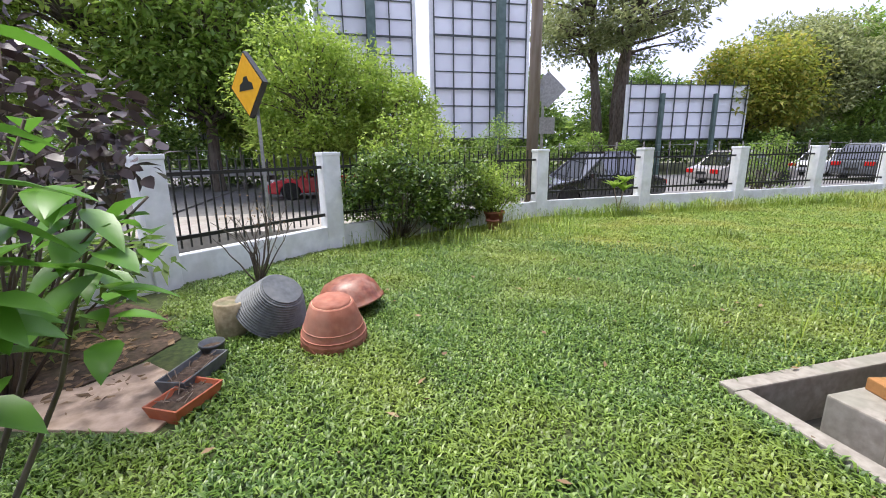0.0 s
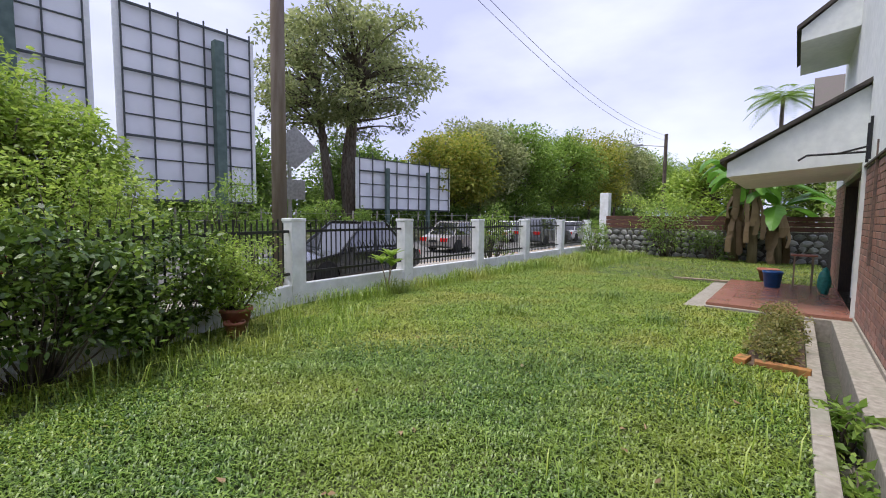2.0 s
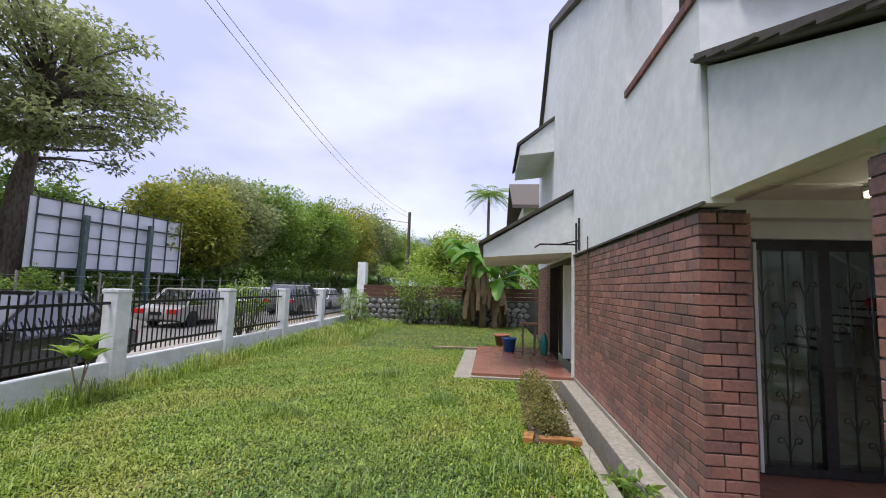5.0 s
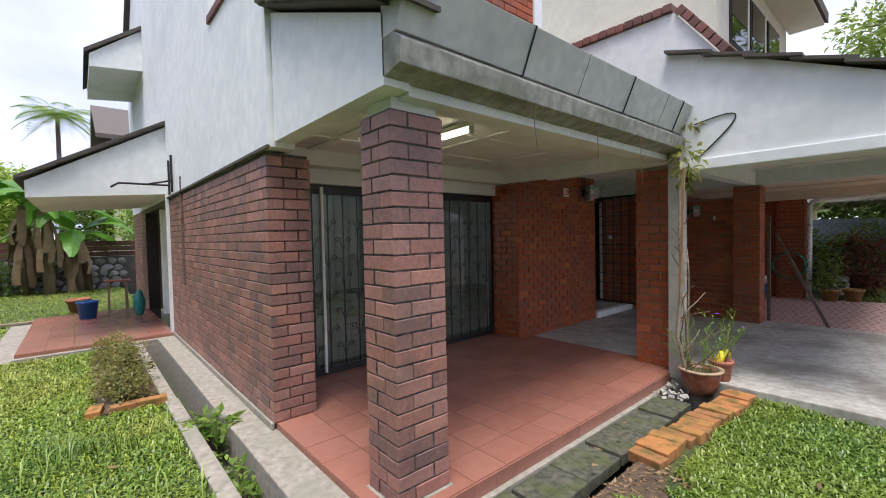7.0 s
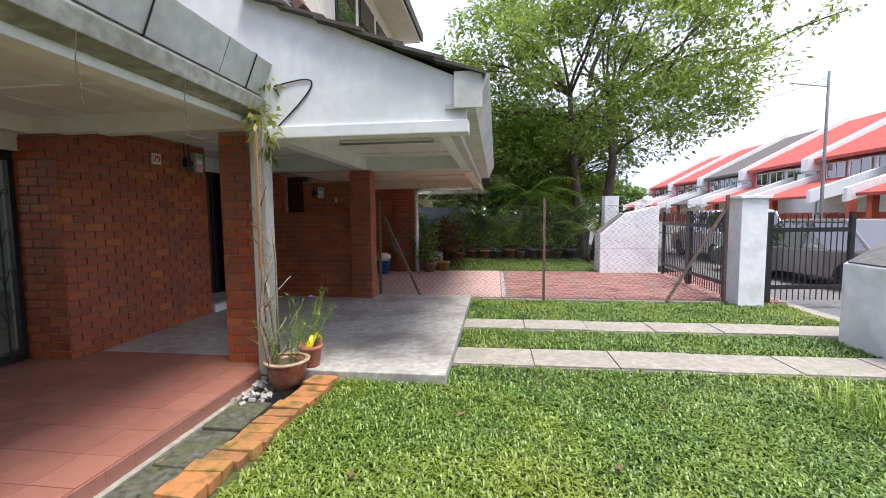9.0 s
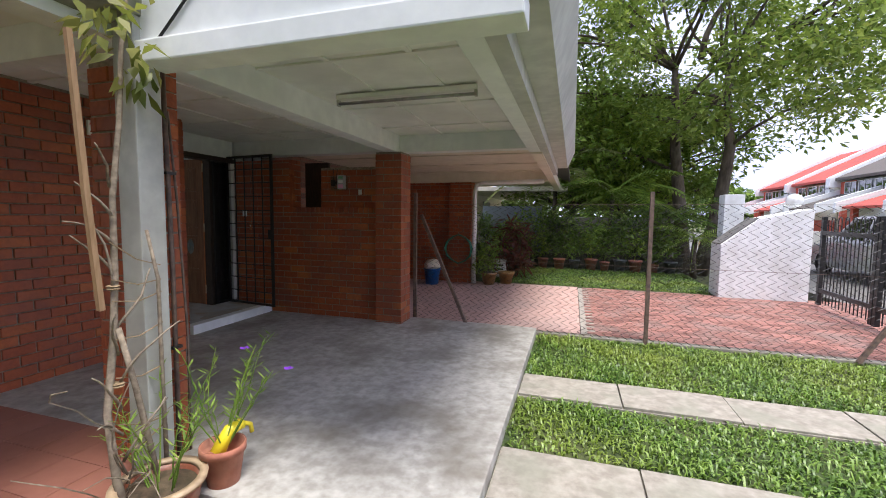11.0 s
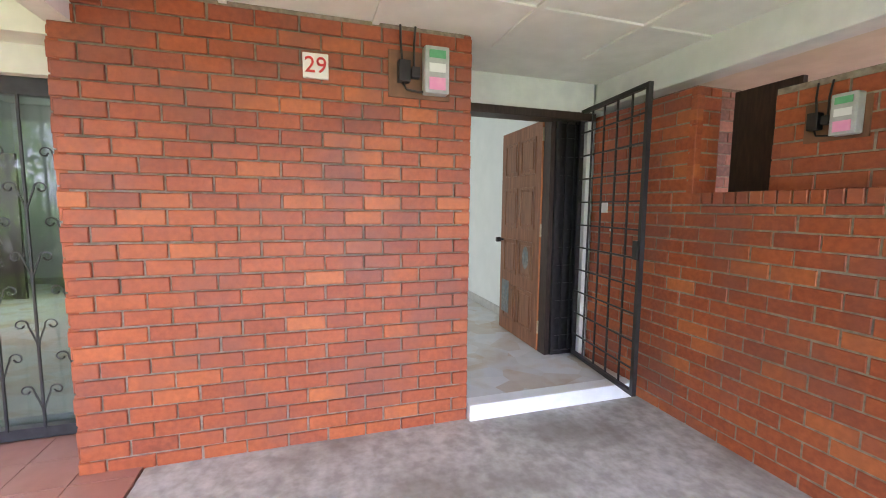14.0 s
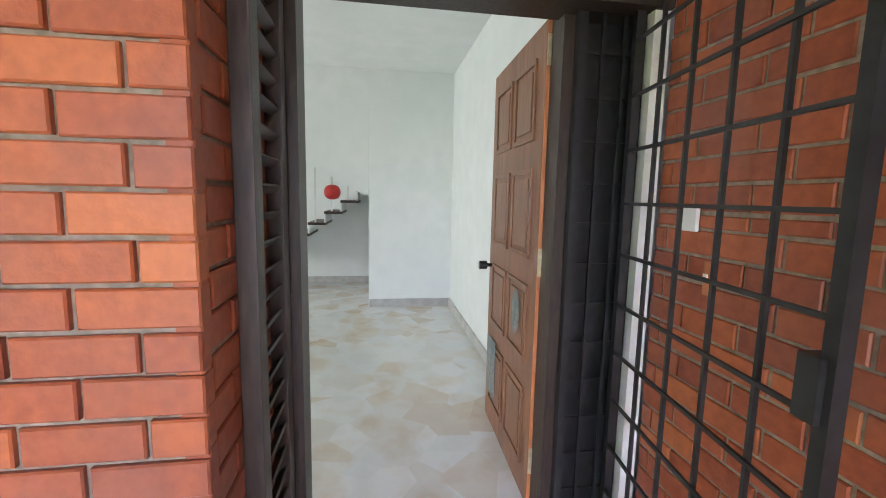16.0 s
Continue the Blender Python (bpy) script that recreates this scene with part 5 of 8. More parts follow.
# clay pot of the lime bush
for x, y, s in ((2.98, 7.72, 1.0), (2.86, 7.5, 0.62)):
    pt = thing("clay_pot", "brown clay pot standing by the wall", "pot", pose(x, y, 0))
    bm = bmesh.new()
    pot_shell(bm, [(0.12 * s, 0.0), (0.19 * s, 0.3 * s), (0.21 * s, 0.3 * s), (0.21 * s, 0.35 * s)], 0.015, 24)
    part("wall", bm, M_terra, pt, smooth=True)

# ---- planting at the porch corner ----
climb = thing("climber", "bare climbing plant tied with twine to the white post", "climber", pose(0.0, -0.09, 0))
bm = bmesh.new()
tube(bm, [(2.52, -1.98, -0.02), (2.55, -1.93, 0.3), (2.62, -1.95, 0.6), (2.6, -1.98, 0.95), (2.6, -2.0, 1.25), (2.62, -2.02, 1.6), (2.64, -2.08, 1.95), (2.66, -2.12, 2.3), (2.64, -2.14, 2.55)], 0.02, 8, 0.01)
tube(bm, [(2.57, -2.17, -0.02), (2.58, -2.12, 0.35), (2.57, -2.05, 0.7), (2.58, -1.99, 1.0)], 0.016, 7, 0.013)
tube(bm, [(2.6, -2.22, 0.0), (2.61, -2.22, 0.6), (2.6, -2.21, 1.2), (2.6, -2.16, 1.45)], 0.012, 6, 0.008)
for i in range(11):
    a = Vector((2.6, -2.0, 0.35 + 0.13 * i))
    b = a + Vector((random.uniform(-0.16, 0.08), random.choice((-1, 1)) * random.uniform(0.08, 0.22), random.uniform(0.1, 0.4)))
    tube(bm, limb_points(a, b, 0.12, 5), 0.008, 5, 0.003)
M_vine = mat("grey_vine_bark", (0.17, 0.13, 0.095), (0.33, 0.27, 0.2), 0.03, 0.9, 0.4, (0.12, 0.1, 0.07), 0.2, 0.6)
part("stem", bm, M_vine, climb, smooth=True)
bm = bmesh.new()
tube(bm, [(2.58, -1.92, 1.1), (2.54, -1.86, 1.6), (2.5, -1.8, 2.25)], 0.017, 4, 0.015)
part("stake", bm, mat("raw_timber", (0.3, 0.18, 0.095), (0.4, 0.25, 0.14), 0.06, 0.8, 0.1, stretch=(4, 4, 0.6)), climb, "raw timber stake")
bm = bmesh.new()
for z in (0.35, 0.5, 0.72, 0.9, 1.08, 1.18, 1.35):
    a, b = (2.58, -1.97, z + 0.05), (2.62, -2.24, z + random.uniform(-0.12, 0.12))
    tube(bm, [a, ((a[0] + b[0]) / 2, (a[1] + b[1]) / 2, (a[2] + b[2]) / 2 - 0.025), b], 0.0035, 4)
for z in (0.72, 1.18):
    for k in range(2):
        lathe(bm, [(0.024, 0), (0.028, 0.004), (0.024, 0.008)], 8, (2.6, -1.99, z + 0.012 * k))
part("twine", bm, mat("twine", (0.24, 0.17, 0.1), (0.34, 0.25, 0.15), 0.02, 0.9, 0.1), climb, "pale twine ties", clean=False)
bm = bmesh.new()
for i in range(9):
    a = Vector((2.58, -2.0, random.uniform(0.1, 0.5)))
    b = a + Vector((random.uniform(-0.55, 0.1), random.uniform(-0.1, 0.6), random.uniform(-0.05, 0.5)))
    tube(bm, limb_points(a, b, 0.15, 5), 0.005, 4, 0.002)
part("twig_spray", bm, M_vine, climb)
crown("foliage", [(2.6, -2.1, 2.3), (2.55, -2.0, 2.4), (2.62, -2.2, 2.5), (2.5, -1.9, 2.35), (2.6, -2.25, 2.75), (2.58, -2.15, 2.2)], 0.13, 14, 0.12, 0.045, leaf_mat("leaf_wilted", [(0.12, 0.17, 0.03), (0.25, 0.27, 0.05), (0.34, 0.32, 0.1)]), climb, droop=0.9)


def leafy_stem(bm, base, tip, n=12):
    pts = limb_points(base, tip, 0.08, 6)
    tube(bm, pts, 0.004, 4, 0.002)
    for i in range(n):
        t = 0.35 + 0.65 * i / n
        k = min(5, int(t * 6))
        p = pts[k].lerp(pts[k + 1], t * 6 - k)
        a = i * 2.4
        d = Vector((math.cos(a), math.sin(a), 0.5)).normalized()
        s = d.cross(Vector((0, 0, 1))).normalized()
        L = 0.075
        v = [bm.verts.new(q) for q in (p, p + d * L * 0.5 + s * 0.006, p + d * L, p + d * L * 0.5 - s * 0.006)]
        bm.faces.new(v)


gpot = thing("glazed_pot", "large brown glazed pot with pale rim and thin-leaved plant", "pot", pose(2.44, -2.14, 0))
bm = bmesh.new()
pot_shell(bm, [(0.11, 0.0), (0.15, 0.08), (0.175, 0.2), (0.185, 0.24)], 0.02, 32)
part("wall", bm, M_glaze, gpot, smooth=True)
bm = bmesh.new()
lathe(bm, [(0.165, 0.24), (0.2, 0.24), (0.205, 0.26), (0.165, 0.262)], 32, ring=True)
part("rim", bm, mat("pale_rim", (0.34, 0.24, 0.15), (0.46, 0.34, 0.22), 0.05, 0.6, 0.1), gpot, "pale worn rim", smooth=True)
bm = bmesh.new()
lathe(bm, [(0.01, 0.215), (0.165, 0.215), (0.16, 0.2)], 24)
part("soil", bm, M_soil, gpot)
bm = bmesh.new()
for i in range(13):
    a = random.uniform(0, 6.283)
    leafy_stem(bm, (0.06 * math.cos(a), 0.06 * math.sin(a), 0.21), (random.uniform(0.12, 0.38) * math.cos(a), random.uniform(0.12, 0.38) * math.sin(a), random.uniform(0.45, 0.8)))
part("plant", bm, L_mid, gpot, "thin stems with narrow leaves", clean=False)
spot = thing("flower_pot", "small terracotta pot with purple flowers and a yellow scoop", "pot", pose(2.34, -2.42, 0.0))
bm = bmesh.new()
pot_shell(bm, [(0.08, 0.0), (0.105, 0.17), (0.115, 0.17), (0.115, 0.21)], 0.012, 24)
part("wall", bm, M_terra, spot, smooth=True)
spot.location.z = 0.1
bm = bmesh.new()
for i in range(12):
    a = random.uniform(-2.6, 0.6)
    r = random.uniform(0.15, 0.55)
    leafy_stem(bm, (0, 0, 0.15), (r * math.cos(a), r * math.sin(a), random.uniform(0.3, 0.75)), 14)
part("plant", bm, L_mid, spot, "long stems with narrow leaves", clean=False)
bm = bmesh.new()
for p in ((0.12, -0.3, 0.62), (-0.1, -0.42, 0.48)):
    for k in range(5):
        a = k * 1.2566
        d = Vector((math.cos(a), math.sin(a), 0.3))
        s = Vector((-math.sin(a), math.cos(a), 0))
        c = Vector(p)
        bm.faces.new([bm.verts.new(q) for q in (c, c + d * 0.02 + s * 0.014, c + d * 0.034, c + d * 0.02 - s * 0.014)])
part("flower", bm, mat("purple_petal", (0.3, 0.06, 0.75), (0.42, 0.12, 0.85), 0.02, 0.6, 0.0), spot, "purple flowers", clean=False)
bm = bmesh.new()
tube(bm, [(0.02, 0.02, 0.16), (0.0, -0.05, 0.26), (-0.02, -0.12, 0.27)], 0.04, 8, 0.03)
tube(bm, [(-0.02, -0.12, 0.27), (-0.03, -0.17, 0.24), (-0.03, -0.18, 0.19)], 0.013, 6)
part("scoop", bm, mat("yellow_plastic", (0.75, 0.6, 0.02), (0.82, 0.68, 0.04), 0.05, 0.4, 0.0), spot, "yellow plastic scoop", smooth=True)

M_edging = mat("mossy_orange_brick", (0.3, 0.12, 0.045), (0.44, 0.19, 0.065), 0.03, 0.9, 0.7, (0.1, 0.085, 0.02), 0.1, 0.85, vary="object", palette=[(0.22, 0.11, 0.045), (0.42, 0.17, 0.055), (0.3, 0.17, 0.045)])
edging = None
for i in range(16):
    m = pose(2.26 - 0.01 * i + random.uniform(-0.02, 0.02), -0.46 - i * 0.117, 0.035 + random.uniform(-0.01, 0.012), random.uniform(-3, 3), random.uniform(-3, 3), random.uniform(-7, 7))
    if edging is None:
        bm = bmesh.new()
        box(bm, -0.12, 0.12, -0.056, 0.056, -0.04, 0.04)
        edging = part("edging_brick", bm, M_edging, bevel=0.008)
        tagged(edging, "loose mossy orange brick laid along the drain", "brick", "edging bricks")
        edging.matrix_basis = m
    else:
        copy_thing(edging, m)
copy_thing(edging, pose(3.05, 1.47, 0.097, 0, 0, 75))
rub = []
for i in range(26):
    rub.append(pose(2.6 + random.uniform(-0.12, 0.14), -1.95 + random.uniform(-0.28, 0.2), 0.0 + random.uniform(-0.01, 0.03), random.uniform(0, 360), random.uniform(0, 30), random.uniform(0, 360)))
bm = bmesh.new()
for m in rub:
    bmesh.ops.create_cube(bm, size=1, matrix=m @ Matrix.Diagonal((random.uniform(0.03, 0.07), random.uniform(0.03, 0.06), random.uniform(0.012, 0.03), 1)))
tagged(part("rubble", bm, M_conc, clean=False), "grey stone chips on the covered drain", "stones", kind="stuff")

bm = bmesh.new()
prism(bm, [(2.29, 0.95), (2.29, -0.42), (2.12, -0.46), (2.02, -0.2), (1.86, 0.1), (1.95, 0.5), (2.1, 0.9)], "z", -0.03, 0.014)
structure(part("soil_patch", bm, M_soil), "bare dark soil patch beside the covered drain", "soil")
bm = bmesh.new()
prism(bm, [(2.29, -2.2), (2.12, -2.3), (1.9, -2.3), (1.95, -2.05), (2.12, -1.9), (2.2, -1.5)], "z", -0.03, 0.012)
structure(part("soil_patch", bm, M_soil), "bare dark soil patch beside the carport", "soil")
# bed along the drain
L_weed = leaf_mat("leaf_weed", [(0.09, 0.12, 0.03), (0.17, 0.2, 0.05), (0.26, 0.26, 0.07), (0.4, 0.32, 0.12)])
bed = structure(boxes("flower_bed", M_soil, [(6.02, 8.9, 1.95, 2.45, -0.05, 0.03)]), "weedy flower bed beside the drain", "soil")
shrub("bed_weeds", "small weedy plants with dry stems in the bed", (6.7, 2.2, 0.02), (0.62, 0.24), 0.3, 60, 30, 0.05, L_weed, 6, 0.5, 0.12, "weeds", 0.15)
shrub("bed_weeds", "small weedy plants with dry stems in the bed", (8.0, 2.2, 0.02), (0.8, 0.24), 0.34, 70, 30, 0.05, L_weed, 6, 0.5, 0.12, "weeds", 0.15)
shrub("drain_weed", "small green weed growing from the drain", (5.05, 1.72, -0.28), (0.2, 0.12), 0.42, 12, 16, 0.13, L_mid, 4, 0.4, 0.12, "weeds", 0.3)
shrub("drain_weed", "small green weed growing from the drain", (4.2, 1.72, -0.28), (0.4, 0.1), 0.25, 14, 14, 0.09, L_mid, 4, 0.4, 0.1, "weeds", 0.3)
for x, y, r in ((6.05, 2.25, 4), (6.05, 2.03, -5), (6.1, 2.48, 80)):
    copy_thing(edging, pose(x, y, 0.04, 0, 0, 90 + r))

# ---- things at the side door ----
M_blue = mat("blue_plastic", (0.01, 0.09, 0.3), (0.015, 0.13, 0.42), 0.05, 0.4, 0.03)


def bucket(at, s=1.0, label="blue plastic bucket standing on the tiles"):
    th = thing("bucket", label, "bucket", at)
    bm = bmesh.new()
    pot_shell(bm, [(0.12 * s, 0), (0.155 * s, 0.28 * s), (0.165 * s, 0.28 * s), (0.165 * s, 0.31 * s)], 0.008, 24)
    part("wall", bm, M_blue, th, smooth=True)
    bm = bmesh.new()
    tube(bm, [(0.16 * s * math.cos(a), 0.0 + 0.1 * s * math.sin(a), 0.29 * s + 0.02 * s * math.sin(a)) for a in [i * math.pi / 10 for i in range(11)]], 0.004, 5)
    part("handle", bm, M_steel, th, "wire handle")
    return th


bucket(pose(12.25, 2.45, 0.1, 0, 0, 20), 1.15)
bp = thing("clay_pot", "brown clay pot beside the side door", "pot", pose(14.1, 2.6, 0))
bm = bmesh.new()
pot_shell(bm, [(0.15, 0.0), (0.21, 0.28), (0.24, 0.28), (0.24, 0.34)], 0.02, 24)
part("wall", bm, M_terra, bp, smooth=True)
rack = thing("garden_stool", "small wooden stand with red top near the side door", "stand", pose(12.3, 1.95, 0.1))
for x, y in ((-0.15, -0.15), (0.15, -0.15), (-0.15, 0.15), (0.15, 0.15)):
    lg = boxes("leg", M_bark_p, [(x - 0.015, x + 0.015, y - 0.015, y + 0.015, 0, 0.72)], rack)
boxes("top", M_terra, [(-0.2, 0.2, -0.22, 0.22, 0.72, 0.75)], rack, "red top", 0.005)
boxes("brace", M_bark_p, [(-0.135, 0.135, -0.16, -0.14, 0.3, 0.33), (-0.135, 0.135, 0.14, 0.16, 0.3, 0.33)], rack)
bg = thing("plastic_bag", "crumpled green plastic bag hanging by the door", "bag", pose(11.9, 1.62, 0.35))
bm = bmesh.new()
bmesh.ops.create_icosphere(bm, subdivisions=3, radius=0.17)
for v in bm.verts:
    v.co = Vector((v.co.x * 0.6, v.co.y * 0.6, v.co.z * 1.7)) * (1 + 0.22 * noise.noise(v.co * 11))
part("bag_body", bm, mat("teal_plastic", (0.02, 0.2, 0.17), (0.05, 0.32, 0.28), 0.05, 0.35, 0.2), bg, smooth=True)
pl = thing("plank", "weathered plank lying on the grass", "plank", pose(12.9, 3.75, 0.06, 0, 0, 96))
boxes("board", M_bark_p, [(-0.75, 0.75, -0.06, 0.06, -0.015, 0.015)], pl, bevel=0.003)

# ---- stone wall, bananas ----
swall = structure(boxes("wall_stone", M_mortar_d, [(20.55, 20.9, -2, 9.0, -0.3, 1.15)]), "rough grey rubble stone wall at the garden end", "wall")
M_stone = mat("rubble_stone", (0.16, 0.16, 0.155), (0.34, 0.335, 0.32), 0.12, 0.9, 0.6, (0.1, 0.11, 0.09), 0.5, 0.5, vary="object", palette=[(0.14, 0.14, 0.13), (0.28, 0.28, 0.27), (0.42, 0.41, 0.39)])
stone_me = []
for k in range(5):
    bm = bmesh.new()
    bmesh.ops.create_icosphere(bm, subdivisions=1, radius=0.5)
    for v in bm.verts:
        v.co *= 1 + 0.55 * noise.noise(v.co * 1.7 + Vector((k * 7, 0, 0)))
    ob = part("stone", bm, M_stone, swall)
    stone_me.append(ob.data)
    bpy.data.objects.remove(ob)
for r in range(5):
    y = 1.2 + 0.13 * (r % 2)
    while y < 8.9:
        w = random.uniform(0.2, 0.42)
        ob = new("stone", random.choice(stone_me))
        ob.parent = swall
        ob.matrix_basis = pose(20.54, y + w / 2, 0.08 + r * 0.225, random.uniform(-25, 25), 0, random.uniform(-15, 15)) @ Matrix.Diagonal((0.16, w * 1.05, 0.25, 1))
        y += w
M_rustsheet = mat("rusty_sheet", (0.08, 0.035, 0.025), (0.16, 0.07, 0.045), 0.3, 0.85, 0.2, (0.06, 0.04, 0.035), 0.8, 0.6, stretch=(1, 1, 6))
for k in range(3):
    structure(boxes("fence_board", M_rustsheet, [(20.7, 20.74 + 0.01 * k, -2, 9.0, 1.16 + k * 0.19, 1.335 + k * 0.19)], bevel=0.004), "dark reddish timber boards on the stone wall", "fence")


def banana(at, n=9, h=2.2, s=1.0, seed=1):
    rr = random.Random(seed)
    th = thing("banana_plant", "banana plant with tattered green leaves and dry brown skirts", "banana plant", at)
    bm = bmesh.new()
    tube(bm, [(0, 0, -0.1), (0.03, 0.02, h * 0.5), (0.05, 0.0, h)], 0.17, 10, 0.1)
    part("stem", bm, mat("banana_stem", (0.13, 0.1, 0.05), (0.26, 0.2, 0.11), 0.1, 0.8, 0.3, (0.08, 0.05, 0.03), 0.3, 0.6, stretch=(1, 1, 0.2)), th, smooth=True)
    for i in range(n):
        a = i * 2.4 + rr.uniform(-0.3, 0.3)
        L, W = rr.uniform(1.9, 2.7) * s, rr.uniform(0.48, 0.66) * s
        rise = rr.uniform(0.35, 1.9)
        bm = bmesh.new()
        d = Vector((math.cos(a), math.sin(a), 0))
        sd = Vector((-math.sin(a), math.cos(a), 0))
        prev = None
        N = 14
        for k in range(N + 1):
            t = k / N
            c = Vector((0.04, 0, h)) + d * L * (t - 0.18 * t * t * rise) + Vector((0, 0, rise * L * 0.75 * t - (0.55 + 0.35 * rise) * L * t * t))
            w = W * (math.sin(math.pi * min(1, t * 0.93 + 0.05)) ** 0.6) * 0.5 if t > 0.12 else 0.03
            j1, j2 = rr.uniform(0.72, 1.06), rr.uniform(0.72, 1.06)
            row = [bm.verts.new(c + sd * w * j1 - Vector((0, 0, w * 0.35))), bm.verts.new(c), bm.verts.new(c - sd * w * j2 - Vector((0, 0, w * 0.35)))]
            if prev:
                bm.faces.new([prev[0], prev[1], row[1], row[0]])
                bm.faces.new([prev[1], prev[2], row[2], row[1]])
            prev = row
        part("leaf", bm, L_big, th, clean=False)
    for i in range(18):
        a, z = rr.uniform(0, 6.283), rr.uniform(h * 0.45, h)
        bm = bmesh.new()
        d = Vector((math.cos(a), math.sin(a), 0))
        sd = Vector((-math.sin(a), math.cos(a), 0))
        p = d * 0.14 + Vector((0, 0, z))
        L = rr.uniform(0.7, 1.5)
        q = [p + d * 0.22 * math.sin(t * 2.2) - Vector((0, 0, L * t)) for t in (0, 0.33, 0.66, 1.0)]
        vs = [[bm.verts.new(c + sd * rr.uniform(0.04, 0.15)), bm.verts.new(c - sd * rr.uniform(0.04, 0.15))] for c in q]
        for u, w in zip(vs, vs[1:]):
            bm.faces.new([u[0], u[1], w[1], w[0]])
        part("dry_leaf", bm, L_dry, th, "hanging dry brown leaf", clean=False)
    return th


banana(pose(19.6, 3.3, 0), 9, 2.9, 1.15, 1)
banana(pose(19.9, 2.6, 0), 8, 2.0, 1.0, 2)
banana(pose(20.0, 3.9, 0), 6, 2.9, 1.0, 5)
shrub("wall_shrub", "leafy shrub growing over the stone wall", (20.0, 6.3, 0), (0.7, 1.0), 2.6, 45, 40, 0.12, L_mid, 8, 0.45, 0.35, z0=0.15)
shrub("wall_shrub", "leafy yellow-green shrub behind the stone wall", (21.6, 7.2, 0), (1.0, 1.5), 3.0, 50, 40, 0.15, L_light, 8, 0.45, 0.45, z0=0.3)
shrub("wall_shrub", "leafy shrub growing over the stone wall", (20.2, 4.6, 0), (0.5, 0.7), 1.3, 30, 36, 0.12, L_dark, 8, 0.45, 0.3, z0=0.15)


# ---- stairs in the hall ----
stair = thing("staircase", "white staircase with dark timber treads in the hall", "staircase")
for i in range(7):
    y, z = -3.2 - i * 0.22, 0.72 + i * 0.155
    boxes("tread", M_dark, [(10.0, 10.88, y - 0.24, y, z, z + 0.035)], stair, "dark timber tread")
    boxes("riser", M_white_in, [(10.02, 10.88, y - 0.235, y - 0.215, z + 0.035, z + 0.155)], stair)
for i in range(6):
    y, z = -3.3 - i * 0.22, 0.755 + i * 0.155
    boxes("baluster", M_white, [(10.03, 10.045, y - 0.01, y + 0.01, z, z + 0.75)], stair)
lan = thing("red_lantern", "round red paper lantern hanging by the stairs", "lantern", pose(9.95, -4.2, 1.64))
bm = bmesh.new()
lathe(bm, [(0.03, -0.1), (0.08, -0.08), (0.105, -0.04), (0.112, 0.0), (0.105, 0.04), (0.08, 0.08), (0.03, 0.1)], 20)
part("shade", bm, M_red, lan, smooth=True)
bm = bmesh.new()
tube(bm, [(0, 0, 0.1), (0, 0, 1.45)], 0.003, 4)
part("cord", bm, M_black, lan)

M_panel_g = mat("blue_grey_sheet", (0.2, 0.24, 0.29), (0.28, 0.32, 0.37), 0.4, 0.6, 0.1, (0.16, 0.18, 0.2), 0.8, 0.5)

# ---- next door ----
nb = thing("neighbour_house", "attached two-storey brick and plaster house next door", "house")
boxes("ground_wall", M_mortar, [(4.95, 5.2, -14.0, -6.12, -0.2, 2.6)], nb, "dark brick front wall")
boxes("side_block", M_white_in, [(5.5, 11.0, -14.0, -6.1, -0.2, 3.1)], nb)
bm = bmesh.new()
box(bm, 2.9, 8.0, -8.6, -4.2, 3.55, 6.2)
part("upper_bay", bm, M_cream, nb, "pale pink upper bay")
bm = bmesh.new()
prism(bm, [(2.3, 5.75), (2.3, 5.95), (6.5, 7.9), (6.5, 7.6)], "y", -9.0, -4.0)
part("upper_roof", bm, M_rooft, nb)
boxes("soffit", M_cream, [(2.35, 2.9, -8.9, -4.05, 5.7, 5.76)], nb)
for k in range(3):
    w = boxes("window", M_black, [(2.88, 2.899, -7.9 + k * 1.1, -7.0 + k * 1.1, 4.4, 5.4)], nb, "dark barred window")
    boxes("window_pane", M_glass, [(2.872, 2.879, -7.85 + k * 1.1, -7.05 + k * 1.1, 4.45, 5.35)], w)
structure(boxes("ceiling_neighbour", M_cream, [(1.0, 4.95, -14.0, -6.06, 2.5, 2.56)] + [(1.2, 4.9, y, y + 0.05, 2.48, 2.5) for y in (-7.2, -8.4, -9.6)]), "cream board carport ceiling next door", "ceiling")
boxes("beam", M_cream, [(0.98, 1.12, -13.9, -6.11, 2.32, 2.5), (1.12, 4.9, -10.1, -9.9, 2.3, 2.5)], nb, "cream carport beam")
boxes("inner_pier", M_mortar, [(2.8, 3.3, -10.3, -9.95, 0.0, 2.5), (3.3, 4.95, -10.2, -10.05, 0.0, 2.5)], nb, "brick pier")
boxes("dark_window", M_black, [(4.9, 4.938, -8.7, -7.2, 0.3, 2.2)], nb, "dark doorway")
bm = bmesh.new()
tube(bm, [(2.7, -9.92, 0.02), (2.7, -9.92, 1.1), (2.7, -9.92, 2.1), (2.66, -9.92, 2.22), (2.5, -9.92, 2.28), (1.2, -9.92, 2.3)], 0.05, 10)
part("rain_pipe", bm, M_white, nb, "white rain pipe", smooth=True)
hose = thing("garden_hose", "coiled green garden hose hanging on the brick pier", "hose", pose(3.05, -9.925, 0.8, 90, 0, 0))
bm = bmesh.new()
pts = [((0.31 + 0.02 * math.sin(k * 1.7)) * math.cos(k * 0.5236), (0.31 + 0.02 * math.cos(k * 2.1)) * math.sin(k * 0.5236), -0.03 - 0.012 * (k // 12) * 1.0) for k in range(72)]
tube(bm, pts, 0.013, 6)
